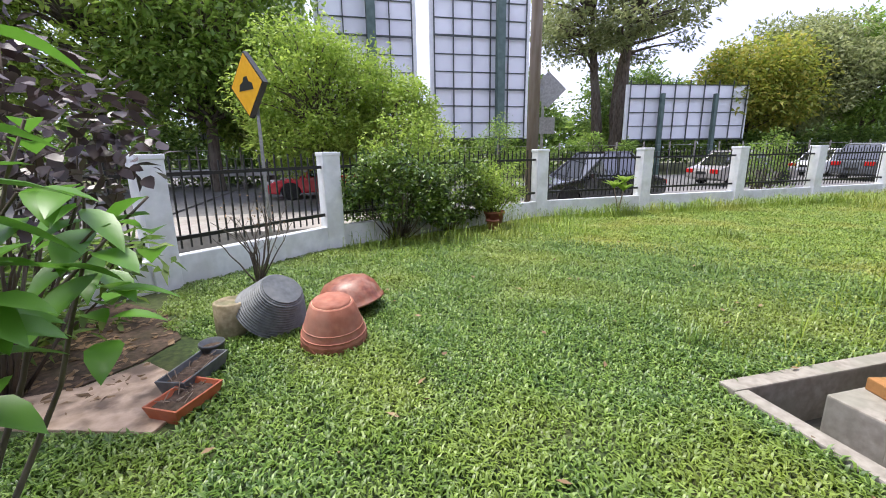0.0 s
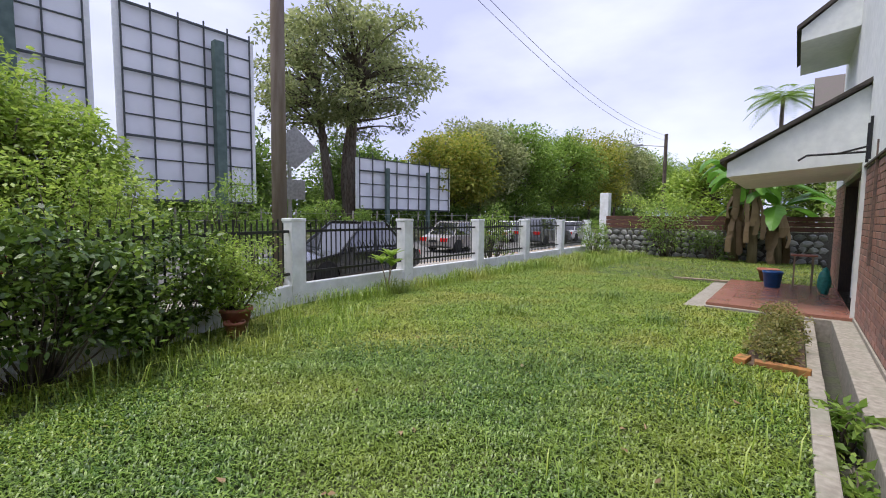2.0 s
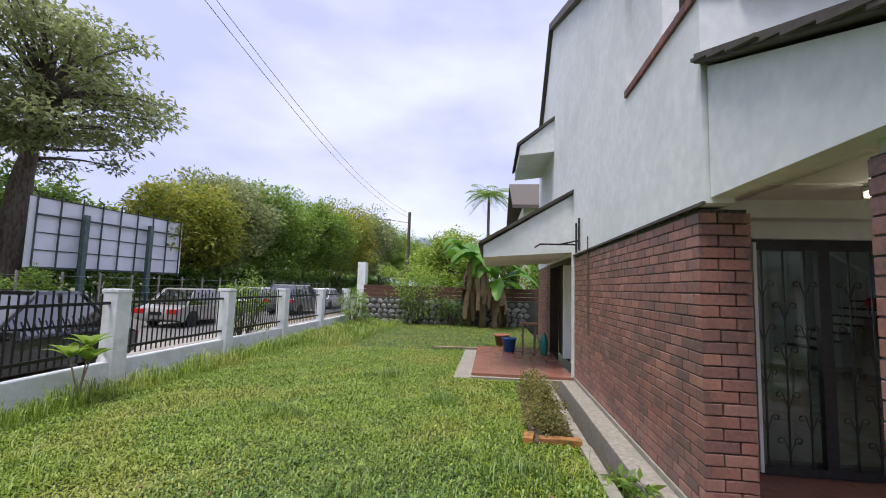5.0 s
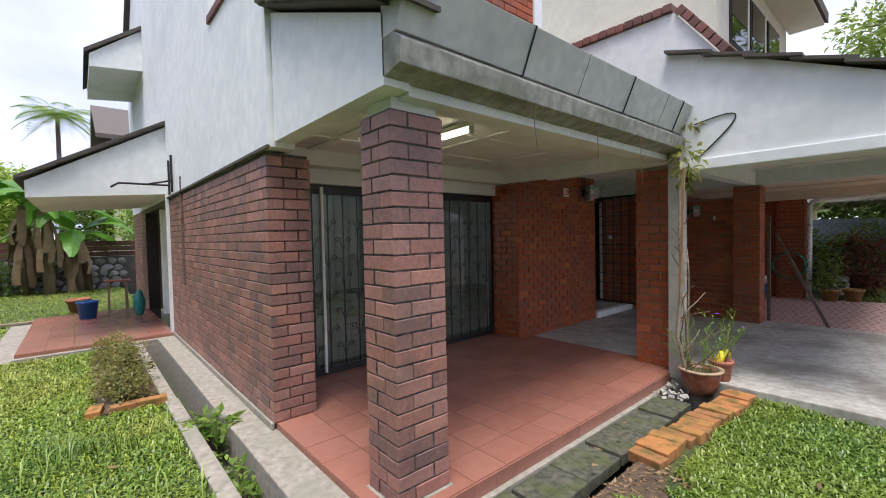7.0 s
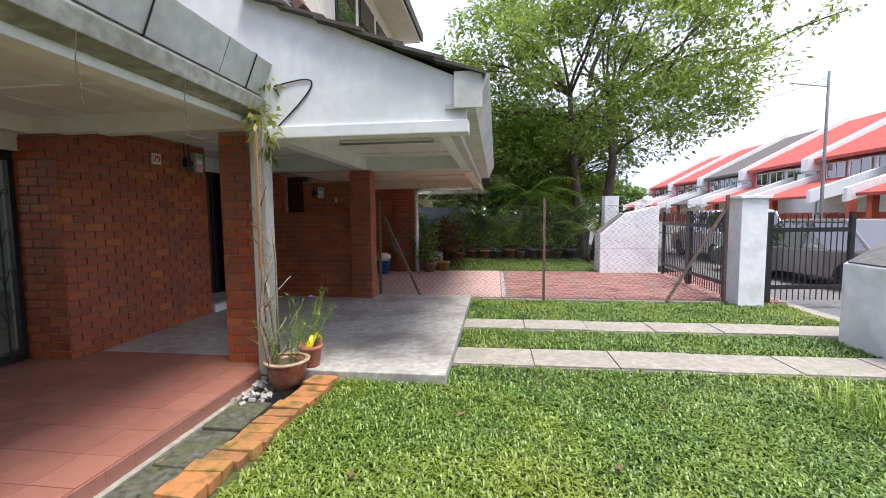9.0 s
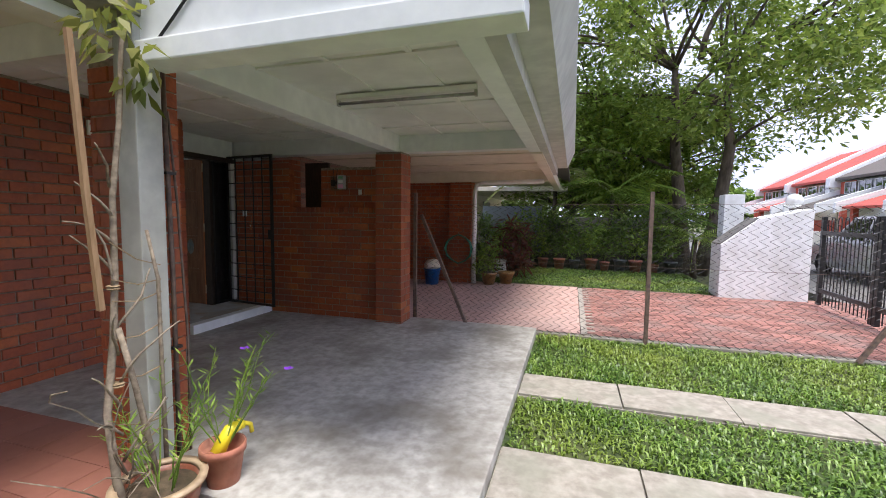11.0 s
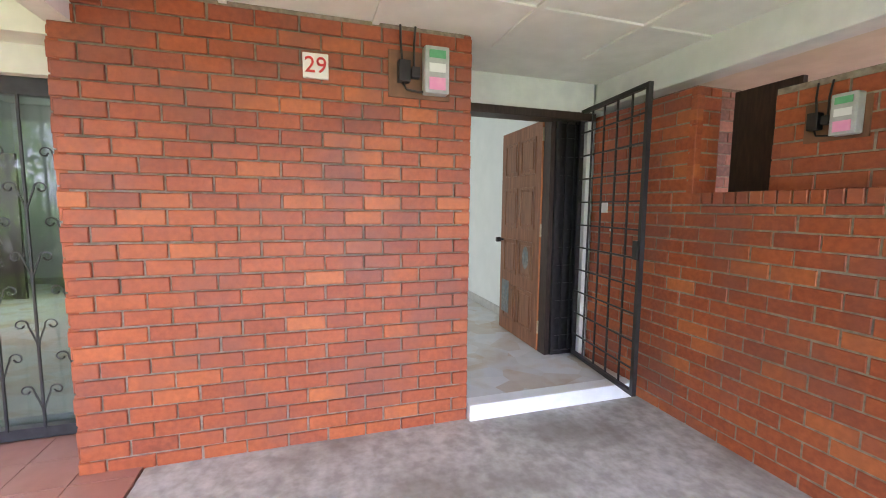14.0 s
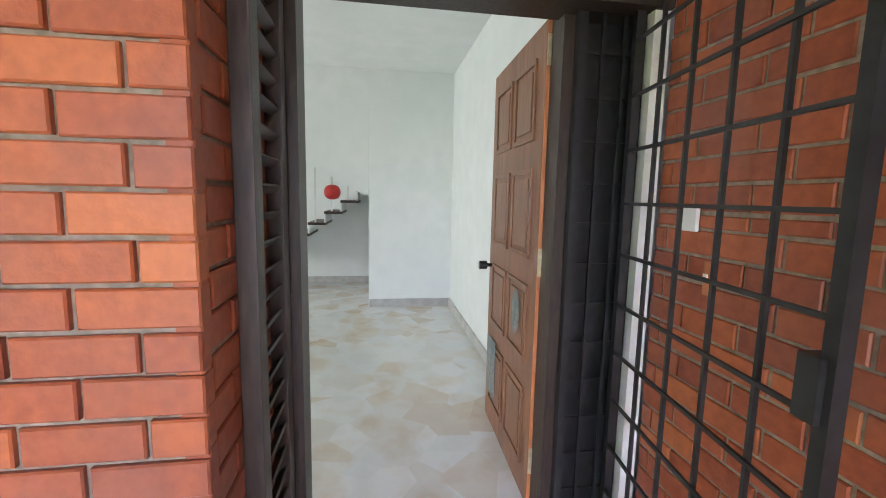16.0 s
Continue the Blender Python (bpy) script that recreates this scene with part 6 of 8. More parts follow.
part("coil", bm, mat("green_hose", (0.01, 0.14, 0.09), (0.02, 0.2, 0.13), 0.1, 0.4, 0.0), hose, smooth=True)
bucket(pose(3.55, -9.5, 0.03), 1.15, "blue plastic bucket standing on the pink paving")
sk = thing("sack", "pale brown cloth bundle on the blue bucket", "sack", pose(3.55, -9.5, 0.46))
bm = bmesh.new()
bmesh.ops.create_icosphere(bm, subdivisions=3, radius=0.2)
for v in bm.verts:
    v.co = Vector((v.co.x, v.co.y, v.co.z * 0.6)) * (1 + 0.25 * noise.noise(v.co * 7))
part("cloth", bm, M_cream, sk, smooth=True)
unit_ac = thing("storage_crate", "pale plastic crate beside the plant pots", "crate", pose(2.35, -11.2, 0.02))
boxes("body", M_white, [(-0.2, 0.2, -0.2, 0.2, 0, 0.45)], unit_ac, bevel=0.02)
boxes("slot", M_black, [(-0.15, 0.15, 0.201, 0.205, 0.1 + 0.1 * k, 0.14 + 0.1 * k) for k in range(3)], unit_ac)

nx = thing("terrace_next", "cream carport and wall of the house beyond the hedge", "house")
boxes("wall", M_cream, [(4.4, 11.0, -24.0, -15.6, 0, 3.0)], nx)
boxes("upper_wall", M_white, [(4.9, 11.0, -24.0, -15.6, 3.2, 6.0)], nx)
boxes("carport_roof", M_cream, [(0.8, 4.4, -24.0, -15.6, 2.45, 2.6)], nx, "cream carport roof")
boxes("grey_screen", M_panel_g, [(1.6, 3.6, -15.2, -15.1, 0.2, 1.9)], nx, "blue-grey sheet screen")
for y in (-20.5, -17.5):
    boxes("window", M_black, [(4.37, 4.399, y, y + 1.6, 0.9, 2.2)], nx, "dark window")

# red pavers next door, in herringbone-like rows
pv, pf = [], []
pb = bmesh.new()
box(pb, 0, 0.2, 0, 0.1, 0, 0.02)
base_v = [v.co.copy() for v in pb.verts]
base_f = [[v.index for v in f.verts] for f in pb.faces]
pb.verts.index_update()
base_f = [[v.index for v in f.verts] for f in pb.faces]
pb.free()
r = 0
y = -10.2
while y < -6.4:
    x = -4.25 - (0.105 if r % 2 else 0)
    while x < 0.24:
        k = len(pv)
        dz = random.uniform(0, 0.004)
        pv += [(x + c.x, y + c.y, 0.003 + c.z + dz) for c in base_v]
        pf += [[k + i for i in f] for f in base_f]
        x += 0.21
    y += 0.108
    r += 1
me = bpy.data.meshes.new("pavers")
me.from_pydata(pv, [], pf)
me.materials.append(M_redpave)
tagged(new("pavers", me), kind="stuff").parent = npave

# plants, pots and low wall next door
structure(boxes("wall_planter", M_moss, [(-2.4, 5.5, -14.1, -13.9, -0.3, 0.45)], bevel=0.02), "dark low planter wall next door", "wall")
structure(boxes("wall_back_garden", M_pave, [(-2.4, 4.3, -15.4, -15.25, -0.3, 1.55)], bevel=0.02), "weathered grey wall behind the hedge next door", "wall")
for i in range(14):
    pt = thing("plant_pot", "brown plant pot in a row along the low wall", "pot", pose(-2.0 + i * 0.42 + random.uniform(-0.06, 0.06), -13.55 + random.uniform(-0.1, 0.1), 0.02), "pots next door")
    bm = bmesh.new()
    s = random.uniform(0.75, 1.15)
    pot_shell(bm, [(0.11 * s, 0.0), (0.15 * s, 0.26 * s), (0.165 * s, 0.26 * s), (0.165 * s, 0.3 * s)], 0.012, 16)
    part("wall", bm, M_terra if i % 3 else M_plast, pt, smooth=True)
    crown("foliage", [(0, 0, 0.5 * s), (0.08, 0.05, 0.75 * s), (-0.08, 0, 0.62 * s), (0, -0.06, 0.95 * s)], 0.2, 30, 0.16, 0.05, (L_mid, L_dark, L_light)[i % 3], pt, droop=0.1)
for i in range(9):
    x = -1.9 + i * 0.75
    shrub("hedge_shrub", "tall leafy garden shrub behind the pots", (x, -14.5 + 0.3 * (i % 2), 0), (0.5, 0.45), 1.5 + 0.5 * ((i * 7) % 3) / 2, 26, 34, 0.16, (L_mid, L_dark, L_mid)[i % 3], 6, 0.32, 0.3)
shrub("red_cordyline", "reddish spiky-leaved plant next door", (2.0, -11.3, 0.02), (0.4, 0.4), 1.4, 20, 26, 0.3, leaf_mat("leaf_red", [(0.12, 0.03, 0.03), (0.25, 0.06, 0.05), (0.2, 0.12, 0.06)]), 6, 0.16, 0.25)
shrub("potted_bush", "leafy potted bush beside the white rain pipe", (2.35, -9.9, 0.2), (0.3, 0.3), 0.8, 18, 30, 0.1, L_mid, 5, 0.4, 0.18)
for x, y in ((2.35, -9.9), (2.0, -10.15)):
    pt = thing("plant_pot", "ochre glazed plant pot by the carport", "pot", pose(x, y, 0.03), "pots next door")
    bm = bmesh.new()
    pot_shell(bm, [(0.12, 0.0), (0.17, 0.22), (0.19, 0.22), (0.19, 0.27)], 0.015, 18)
    part("wall", bm, mat("ochre_glaze", (0.24, 0.13, 0.04), (0.34, 0.2, 0.07), 0.06, 0.35, 0.1), pt, smooth=True)


def fan_palm(at, h, n, L, material, name="palm", label="palm with long arching fronds", trunk=0.09):
    th = thing(name, label, "palm", at)
    bm = bmesh.new()
    tube(bm, [(0, 0, -0.1), (0.05, 0.03, h * 0.5), (0, 0, h)], trunk, 8, trunk * 0.7)
    part("trunk", bm, M_bark, th, smooth=True)
    for i in range(n):
        a = i * 2.399
        rise = 1.3 - 1.5 * i / n
        d = Vector((math.cos(a), math.sin(a), 0))
        sd = Vector((-math.sin(a), math.cos(a), 0))
        pts = [Vector((0, 0, h)) + d * L * t + Vector((0, 0, rise * L * t * 0.8 - 0.75 * L * t * t)) for t in [k / 10 for k in range(11)]]
        bm = bmesh.new()
        tube(bm, pts, 0.012, 4, 0.004)
        for k in range(2, 21):
            t = k / 20
            q = min(9, int(t * 10))
            c = pts[q].lerp(pts[q + 1], t * 10 - q)
            w = L * 0.3 * math.sin(math.pi * (0.12 + t * 0.8))
            for s in (1, -1):
                tip = c + sd * s * w + d * w * 0.5 - Vector((0, 0, w * 0.35))
                m1 = c.lerp(tip, 0.5) + Vector((0, 0, 0.02))
                bm.faces.new([bm.verts.new(p) for p in (c, m1 + d * 0.018 * L, tip, m1 - d * 0.018 * L)])
        part("frond", bm, material, th, clean=False)
    return th


fan_palm(pose(-0.6, -15.2, 0), 2.3, 14, 2.2, L_mid)
fan_palm(pose(1.2, -16.0, 0), 3.0, 14, 2.4, L_olive)
fan_palm(pose(-2.2, -14.9, 0), 1.6, 14, 1.8, L_dark)
fan_palm(pose(-2.6, -13.6, 0), 1.0, 12, 1.0, L_light, label="small yellow-green palm beside the white wall")
tree("street_tree", "large spreading street tree with bare curved limbs", (-3.2, -16.5, 0), 11.0, 5.4, 2.8, 150, 230, 0.22, L_street, 0.26, 2, 0.65, 1.0, (0.2, 1.0), limbs=0.25)
tree("garden_tree", "dense green garden tree behind the potted plants", (-0.9, -17.4, 0), 6.0, 2.3, 1.4, 60, 190, 0.2, L_light, 0.12, 1, 0.8, 0.75)
bare = bpy.data.objects["street_tree"]
for a, b, r in (((-0.2, 0.4, 5.2), (-6.2, 0.6, 7.6), 0.13), ((-2.6, 0.5, 6.2), (-4.6, 0.2, 9.4), 0.08), ((-4.4, 0.5, 6.9), (-8.4, 0.9, 8.6), 0.07), ((0.2, 0.6, 6.5), (-2.6, 0.4, 11.4), 0.1)):
    bm = bmesh.new()
    tube(bm, limb_points(Vector(a), Vector(b), 0.14, 9), r, 6, 0.025)
    part("limb", bm, M_bark, bare, "bare curved limb", smooth=True)
crown("outer_foliage", [(-4.7, 0.2, 9.3), (-4.2, 0.4, 8.8), (-6.3, 0.6, 7.9), (-5.6, 0.5, 7.3), (-8.3, 0.9, 8.7), (-7.6, 0.8, 8.3), (-2.6, 0.4, 11.3), (-2.0, 0.5, 10.7)], 0.6, 60, 0.24, 0.11, L_street, bare)
tree("garden_tree", "dense dark green garden tree next door", (0.8, -18.0, 0), 7.5, 3.6, 1.5, 80, 150, 0.24, L_mid, 0.2, 1, 0.7, 1.0)
tree("garden_tree", "dense dark green garden tree next door", (-3.0, -19.5, 0), 6.0, 3.0, 1.5, 60, 140, 0.24, L_mid, 0.2, 1, 0.7, 0.9)

# ---- chain-link fence ----
clf = thing("chain_link_fence", "rusty chain-link fence with dark posts between the gardens", "fence")
FX0, FX1, FY, FH = -3.3, 2.7, -6.22, 1.75
cell = 0.1
n_w = int((FX1 - FX0) / cell)
for i in range(n_w):
    bm = bmesh.new()
    x = FX0 + i * cell
    steps = int(FH / cell) * 2
    tube(bm, [(x + (cell * 0.96 if k % 2 else 0), FY + (0.003 if k % 2 else -0.003), 0.04 + k * cell * 0.5) for k in range(steps)], 0.0045, 3, caps=False)
    part("wire", bm, M_black, clf, clean=False)
for z in (0.06, 0.95, 1.7):
    bm = bmesh.new()
    tube(bm, [(FX0, FY, z), (FX1, FY, z)], 0.003, 4)
    part("line_wire", bm, M_rust, clf)
for x in (FX0, -0.3, FX1):
    boxes("fence_post", M_rust, [(x - 0.022, x + 0.022, FY - 0.022, FY + 0.022, -0.1, 1.85)], clf, "dark rusty angle post")
for a, b in (((2.6, FY + 0.03, 1.55), (1.92, FY + 0.06, 0.05)), ((-3.25, FY + 0.03, 1.6), (-2.35, FY + 0.06, 0.03))):
    bm = bmesh.new()
    tube(bm, [a, b], 0.028, 4)
    part("brace", bm, M_rust, clf, "slanting rusty brace")
structure(boxes("fence_kerb", M_conc_l, [(-3.3, 2.72, -6.32, -6.205, -0.3, 0.04)], bevel=0.01), "low concrete kerb under the chain-link fence", "kerb")

# ---- gates and gate walls ----
gp2 = thing("gate_post", "white square gate post between the two drives", "post")
boxes("shaft", M_fence, [(-3.82, -3.42, -6.4, -6.02, -0.2, 1.78)], gp2, bevel=0.012)
boxes("cap", M_fence, [(-3.86, -3.38, -6.44, -5.98, 1.78, 1.83)], gp2, bevel=0.01)


def bar_gate(at, w, h, label, n, legs=True):
    th = thing("metal_gate", label, "gate", at)
    boxes("stile", M_black, [(0, 0.07, -0.03, 0.03, 0.06, h)], th)
    boxes("stile", M_black, [(w - 0.07, w, -0.03, 0.03, 0.06, h)], th)
    for z in (0.28, h - 0.32):
        boxes("rail", M_black, [(0.07, w - 0.07, -0.025, 0.025, z, z + 0.07)], th)
    for i in range(1, n):
        x = 0.07 + (w - 0.14) * i / n
        bm = bmesh.new()
        if i % 2 and i < n - 1:
            dx = (w - 0.14) / n
            tube(bm, [(x, 0, h - 0.06)] + [(x + dx / 2 - dx / 2 * math.cos(a), 0, h - 0.06 + dx * 0.5 * math.sin(a)) for a in (0.6, 1.2, 1.9, 2.5)] + [(x + dx, 0, h - 0.06)], 0.009, 5)
        tube(bm, [(x, 0, 0.1), (x, 0, h - 0.06)], 0.009, 5)
        part("bar", bm, M_black, th, clean=False)
    return th


bar_gate(pose(-3.9, -6.15, 0, 0, 0, 184), 1.35, 1.55, "black metal driveway gate with looped bars, standing open", 13)
bar_gate(pose(-3.45, -6.5, 0, 0, 0, -92), 1.55, 1.6, "black metal gate with looped bars next door", 14)
bar_gate(pose(-3.52, -8.1, 0, 0, 0, -92), 1.55, 1.6, "black metal gate with looped bars next door", 14)
mw = thing("gate_wall", "white low gate wall with sloping dark top next door", "wall")
bm = bmesh.new()
prism(bm, [(-2.15, 0.0), (-2.15, 1.05), (-2.75, 1.55), (-3.6, 1.75), (-3.6, 0.0)], "y", -10.6, -10.0)
part("body", bm, M_fence, mw, bevel=0.01)
bm = bmesh.new()
prism(bm, [(-2.14, 1.07), (-2.74, 1.57), (-2.76, 1.54), (-2.16, 1.04)], "y", -10.55, -10.05)
part("dark_top", bm, M_asph, mw, "dark tiled slope")
boxes("tall_block", M_fence, [(-3.1, -2.7, -12.2, -11.8, 0, 2.1)], mw, bevel=0.01)
bm = bmesh.new()
lathe(bm, [(0.02, -0.13), (0.1, -0.1), (0.14, 0.0), (0.1, 0.1), (0.02, 0.13)], 16, (-3.4, -10.3, 1.9))
part("globe_lamp", bm, M_white, mw, "white globe lamp", smooth=True)
own = thing("gate_wall", "white gate wall with sloping dark top and papers at the drive", "wall")
bm = bmesh.new()
prism(bm, [(-3.45, 0.0), (-3.45, 0.95), (-4.1, 1.35), (-4.25, 1.35), (-4.25, 0.0)], "y", -4.0, -2.9)
part("body", bm, M_fence, own, bevel=0.012)
bm = bmesh.new()
prism(bm, [(-3.46, 0.98), (-4.09, 1.37), (-4.11, 1.34), (-3.48, 0.95)], "y", -3.95, -2.95)
part("dark_top", bm, M_asph, own, "dark tiled slope")


# ---- vehicles ----
M_tyre = mat("tyre_rubber", (0.012, 0.012, 0.012), (0.025, 0.025, 0.025), 0.05, 0.85, 0.2)
M_rim = mat("alloy_rim", (0.35, 0.35, 0.36), (0.45, 0.45, 0.46), 0.05, 0.3, 0.0, metal=0.8)
M_cglass = mat("tinted_glass", (0.012, 0.014, 0.016), (0.02, 0.022, 0.024), 0.2, 0.03, 0.0, spec=1.0)
M_cglass.node_tree.nodes["Principled BSDF"].inputs["IOR"].default_value = 1.9
M_lred = mat("tail_light_red", (0.5, 0.01, 0.01), (0.6, 0.02, 0.02), 0.05, 0.15, 0.0)
M_lclear = mat("head_light", (0.6, 0.62, 0.64), (0.7, 0.72, 0.74), 0.05, 0.1, 0.0)


def paint(name, c, rough=0.22):
    m = mat(name, c, tuple(min(1, x * 1.1 + 0.003) for x in c), 0.5, rough, 0.0, tuple(x * 0.8 for x in c), 0.8, 0.3)
    m.node_tree.nodes["Principled BSDF"].inputs["Coat Weight"].default_value = 0.8
    m.node_tree.nodes["Principled BSDF"].inputs["Coat Roughness"].default_value = 0.08
    return m


def car(at, body_mat, label, L=4.4, W=1.74, H=1.46, suv=False):
    th = thing("car", label, "car", at, "parked cars")
    h = 0.78 if not suv else 0.95
    body = [(-L / 2, 0.32), (-L / 2 - 0.02, 0.55), (-L / 2 + 0.06, h - 0.06), (-L / 2 + 0.5, h + 0.06), (L / 2 - 1.15, h + 0.02), (L / 2 - 0.35, h - 0.1), (L / 2 - 0.02, h - 0.26), (L / 2, 0.45), (L / 2 - 0.06, 0.25), (L / 2 - 0.45, 0.2)]
    for cx in (L / 2 - 0.82, -L / 2 + 0.85):
        for k in range(7):
            a = math.pi * k / 6
            body.append((cx + 0.36 * math.cos(a), 0.24 + 0.36 * math.sin(a)))
    body.append((-L / 2 + 0.35, 0.2))
    bm = bmesh.new()
    prism(bm, body, "y", -W / 2, W / 2)
    part("body", bm, body_mat, th, bevel=0.045, smooth=False)
    r0, r1 = -L / 2 + (0.25 if suv else 0.5), L / 2 - 1.2
    lo = [(r0, -W / 2 + 0.05), (r1, -W / 2 + 0.05), (r1, W / 2 - 0.05), (r0, W / 2 - 0.05)]
    hi = [(r0 + (0.25 if suv else 0.65), -W / 2 + 0.22), (r1 - 0.85, -W / 2 + 0.22), (r1 - 0.85, W / 2 - 0.22), (r0 + (0.25 if suv else 0.65), W / 2 - 0.22)]
    top = H + (0.2 if suv else 0)
    bm = bmesh.new()
    vl = [bm.verts.new((x, y, h)) for x, y in lo]
    vh = [bm.verts.new((x, y, top - 0.05)) for x, y in hi]
    for i in range(4):
        bm.faces.new([vl[i], vl[(i + 1) % 4], vh[(i + 1) % 4], vh[i]])
    bm.faces.new(vh)
    bm.faces.new(vl[::-1])
    part("glass_cabin", bm, M_cglass, th, "dark tinted windows", bevel=0.03)
    bm = bmesh.new()
    a = [bm.verts.new((x, y, top - 0.06)) for x, y in hi]
    b = [bm.verts.new((x * 0.97 - 0.0, y * 0.93, top)) for x, y in hi]
    bm.faces.new(b)
    bm.faces.new(a[::-1])
    for i in range(4):
        bm.faces.new([a[i], a[(i + 1) % 4], b[(i + 1) % 4], b[i]])
    part("roof_panel", bm, body_mat, th, bevel=0.015)
    bm = bmesh.new()
    for i in range(4):
        tube(bm, [vl_p for vl_p in ((lo[i][0], lo[i][1], h), (hi[i][0], hi[i][1], top - 0.04))], 0.035, 6)
    for s in (0, 1):
        yb, yt = (lo[0][1], hi[0][1]) if s == 0 else (lo[2][1], hi[2][1])
        mx = (r0 + r1) / 2
        tube(bm, [(mx, yb, h), (mx - 0.1, yt, top - 0.04)], 0.03, 6)
    part("window_frame", bm, body_mat, th)
    for cx in (L / 2 - 0.82, -L / 2 + 0.85):
        for s in (1, -1):
            bm = bmesh.new()
            lathe(bm, [(0.21, -0.1), (0.3, -0.1), (0.32, -0.06), (0.32, 0.06), (0.3, 0.1), (0.21, 0.1)], 24)
            ty = part("wheel", bm, M_tyre, th, "black tyre with alloy rim")
            ty.matrix_basis = pose(cx, s * (W / 2 - 0.1), 0.32, 90, 0, 0)
            bm = bmesh.new()
            lathe(bm, [(0.03, 0.07), (0.05, 0.085), (0.05, 0.07)], 12)
            for k in range(5):
                a = k * 1.2566
                tube(bm, [(0.04 * math.cos(a), 0.04 * math.sin(a), 0.075), (0.2 * math.cos(a), 0.2 * math.sin(a), 0.07)], 0.022, 4)
            lathe(bm, [(0.19, -0.07), (0.215, -0.07), (0.215, 0.085), (0.19, 0.085)], 20, ring=True)
            rm = part("rim", bm, M_rim, ty)
            if s > 0:
                rm.matrix_basis = pose(0, 0, 0, 180, 0, 0)
    for s in (1, -1):
        boxes("head_lamp", M_lclear, [(L / 2 - 0.16, L / 2 - 0.01, s * (W / 2 - 0.3) - 0.2, s * (W / 2 - 0.3) + 0.2, 0.52, 0.66)], th, "clear headlamp", 0.02)
        boxes("tail_lamp", M_lred, [(-L / 2 - 0.025, -L / 2 + 0.1, s * (W / 2 - 0.22) - 0.2, s * (W / 2 - 0.22) + 0.2, h - 0.26, h - 0.08)], th, "red tail lamp", 0.02)
        boxes("wing_mirror", body_mat, [(r1 - 0.3, r1 - 0.16, s * W / 2 + (0.02 if s > 0 else -0.2), s * W / 2 + (0.2 if s > 0 else -0.02), h + 0.02, h + 0.15)], th, bevel=0.02)
    boxes("number_plate", M_black, [(-L / 2 - 0.035, -L / 2 - 0.02, -0.26, 0.26, 0.48, 0.6)], th, "black number plate with unreadable bars")
    return th


P_black, P_silver, P_white = paint("black_car_paint", (0.012, 0.012, 0.014)), paint("silver_car_paint", (0.3, 0.28, 0.26)), paint("white_car_paint", (0.7, 0.7, 0.72))
P_dsilver = paint("dull_silver_car_paint", (0.15, 0.14, 0.13))
P_red, P_grey = paint("red_car_paint", (0.5, 0.015, 0.03)), paint("grey_car_paint", (0.1, 0.11, 0.12))
car(pose(7.1, 10.9, -0.06, 0, 0, 183), P_black, "black hatchback parked outside the garden fence", 4.0, 1.7, 1.5)
car(pose(-0.3, 16.6, -0.1, 0, 0, 180), P_red, "bright red car on the main road", 4.2)
car(pose(17.6, 15.2, -0.1, 0, 0, 0), P_silver, "silver saloon on the main road")
car(pose(25.5, 14.6, -0.1, 0, 0, 0), P_grey, "dark grey off-road car on the main road", 4.5, 1.8, 1.5, True)
car(pose(31.5, 15.2, -0.1, 0, 0, 0), P_white, "white car on the main road", 4.3)
car(pose(27.0, 17.8, -0.1, 0, 0, 0), P_white, "white car on the main road", 4.3)
car(pose(-6.9, -9.4, -0.05, 0, 0, -76), P_dsilver, "silver saloon parked in the street", 4.6, 1.78, 1.45)
car(pose(-7.4, -14.6, -0.05, 0, 0, -92), P_white, "white off-road car parked in the street", 4.5, 1.8, 1.5, True)
car(pose(-5.6, -20.0, -0.05, 0, 0, -92), P_red, "dark red car parked in the street", 4.2)

# ---- houses across the street ----
M_rred = mat("red_roof_tile", (0.33, 0.05, 0.035), (0.46, 0.085, 0.055), 0.25, 0.8, 0.3, (0.25, 0.06, 0.05), 1.5, 0.5)
M_wred = mat("red_wall_paint", (0.42, 0.08, 0.05), (0.5, 0.11, 0.07), 0.3, 0.8, 0.1)


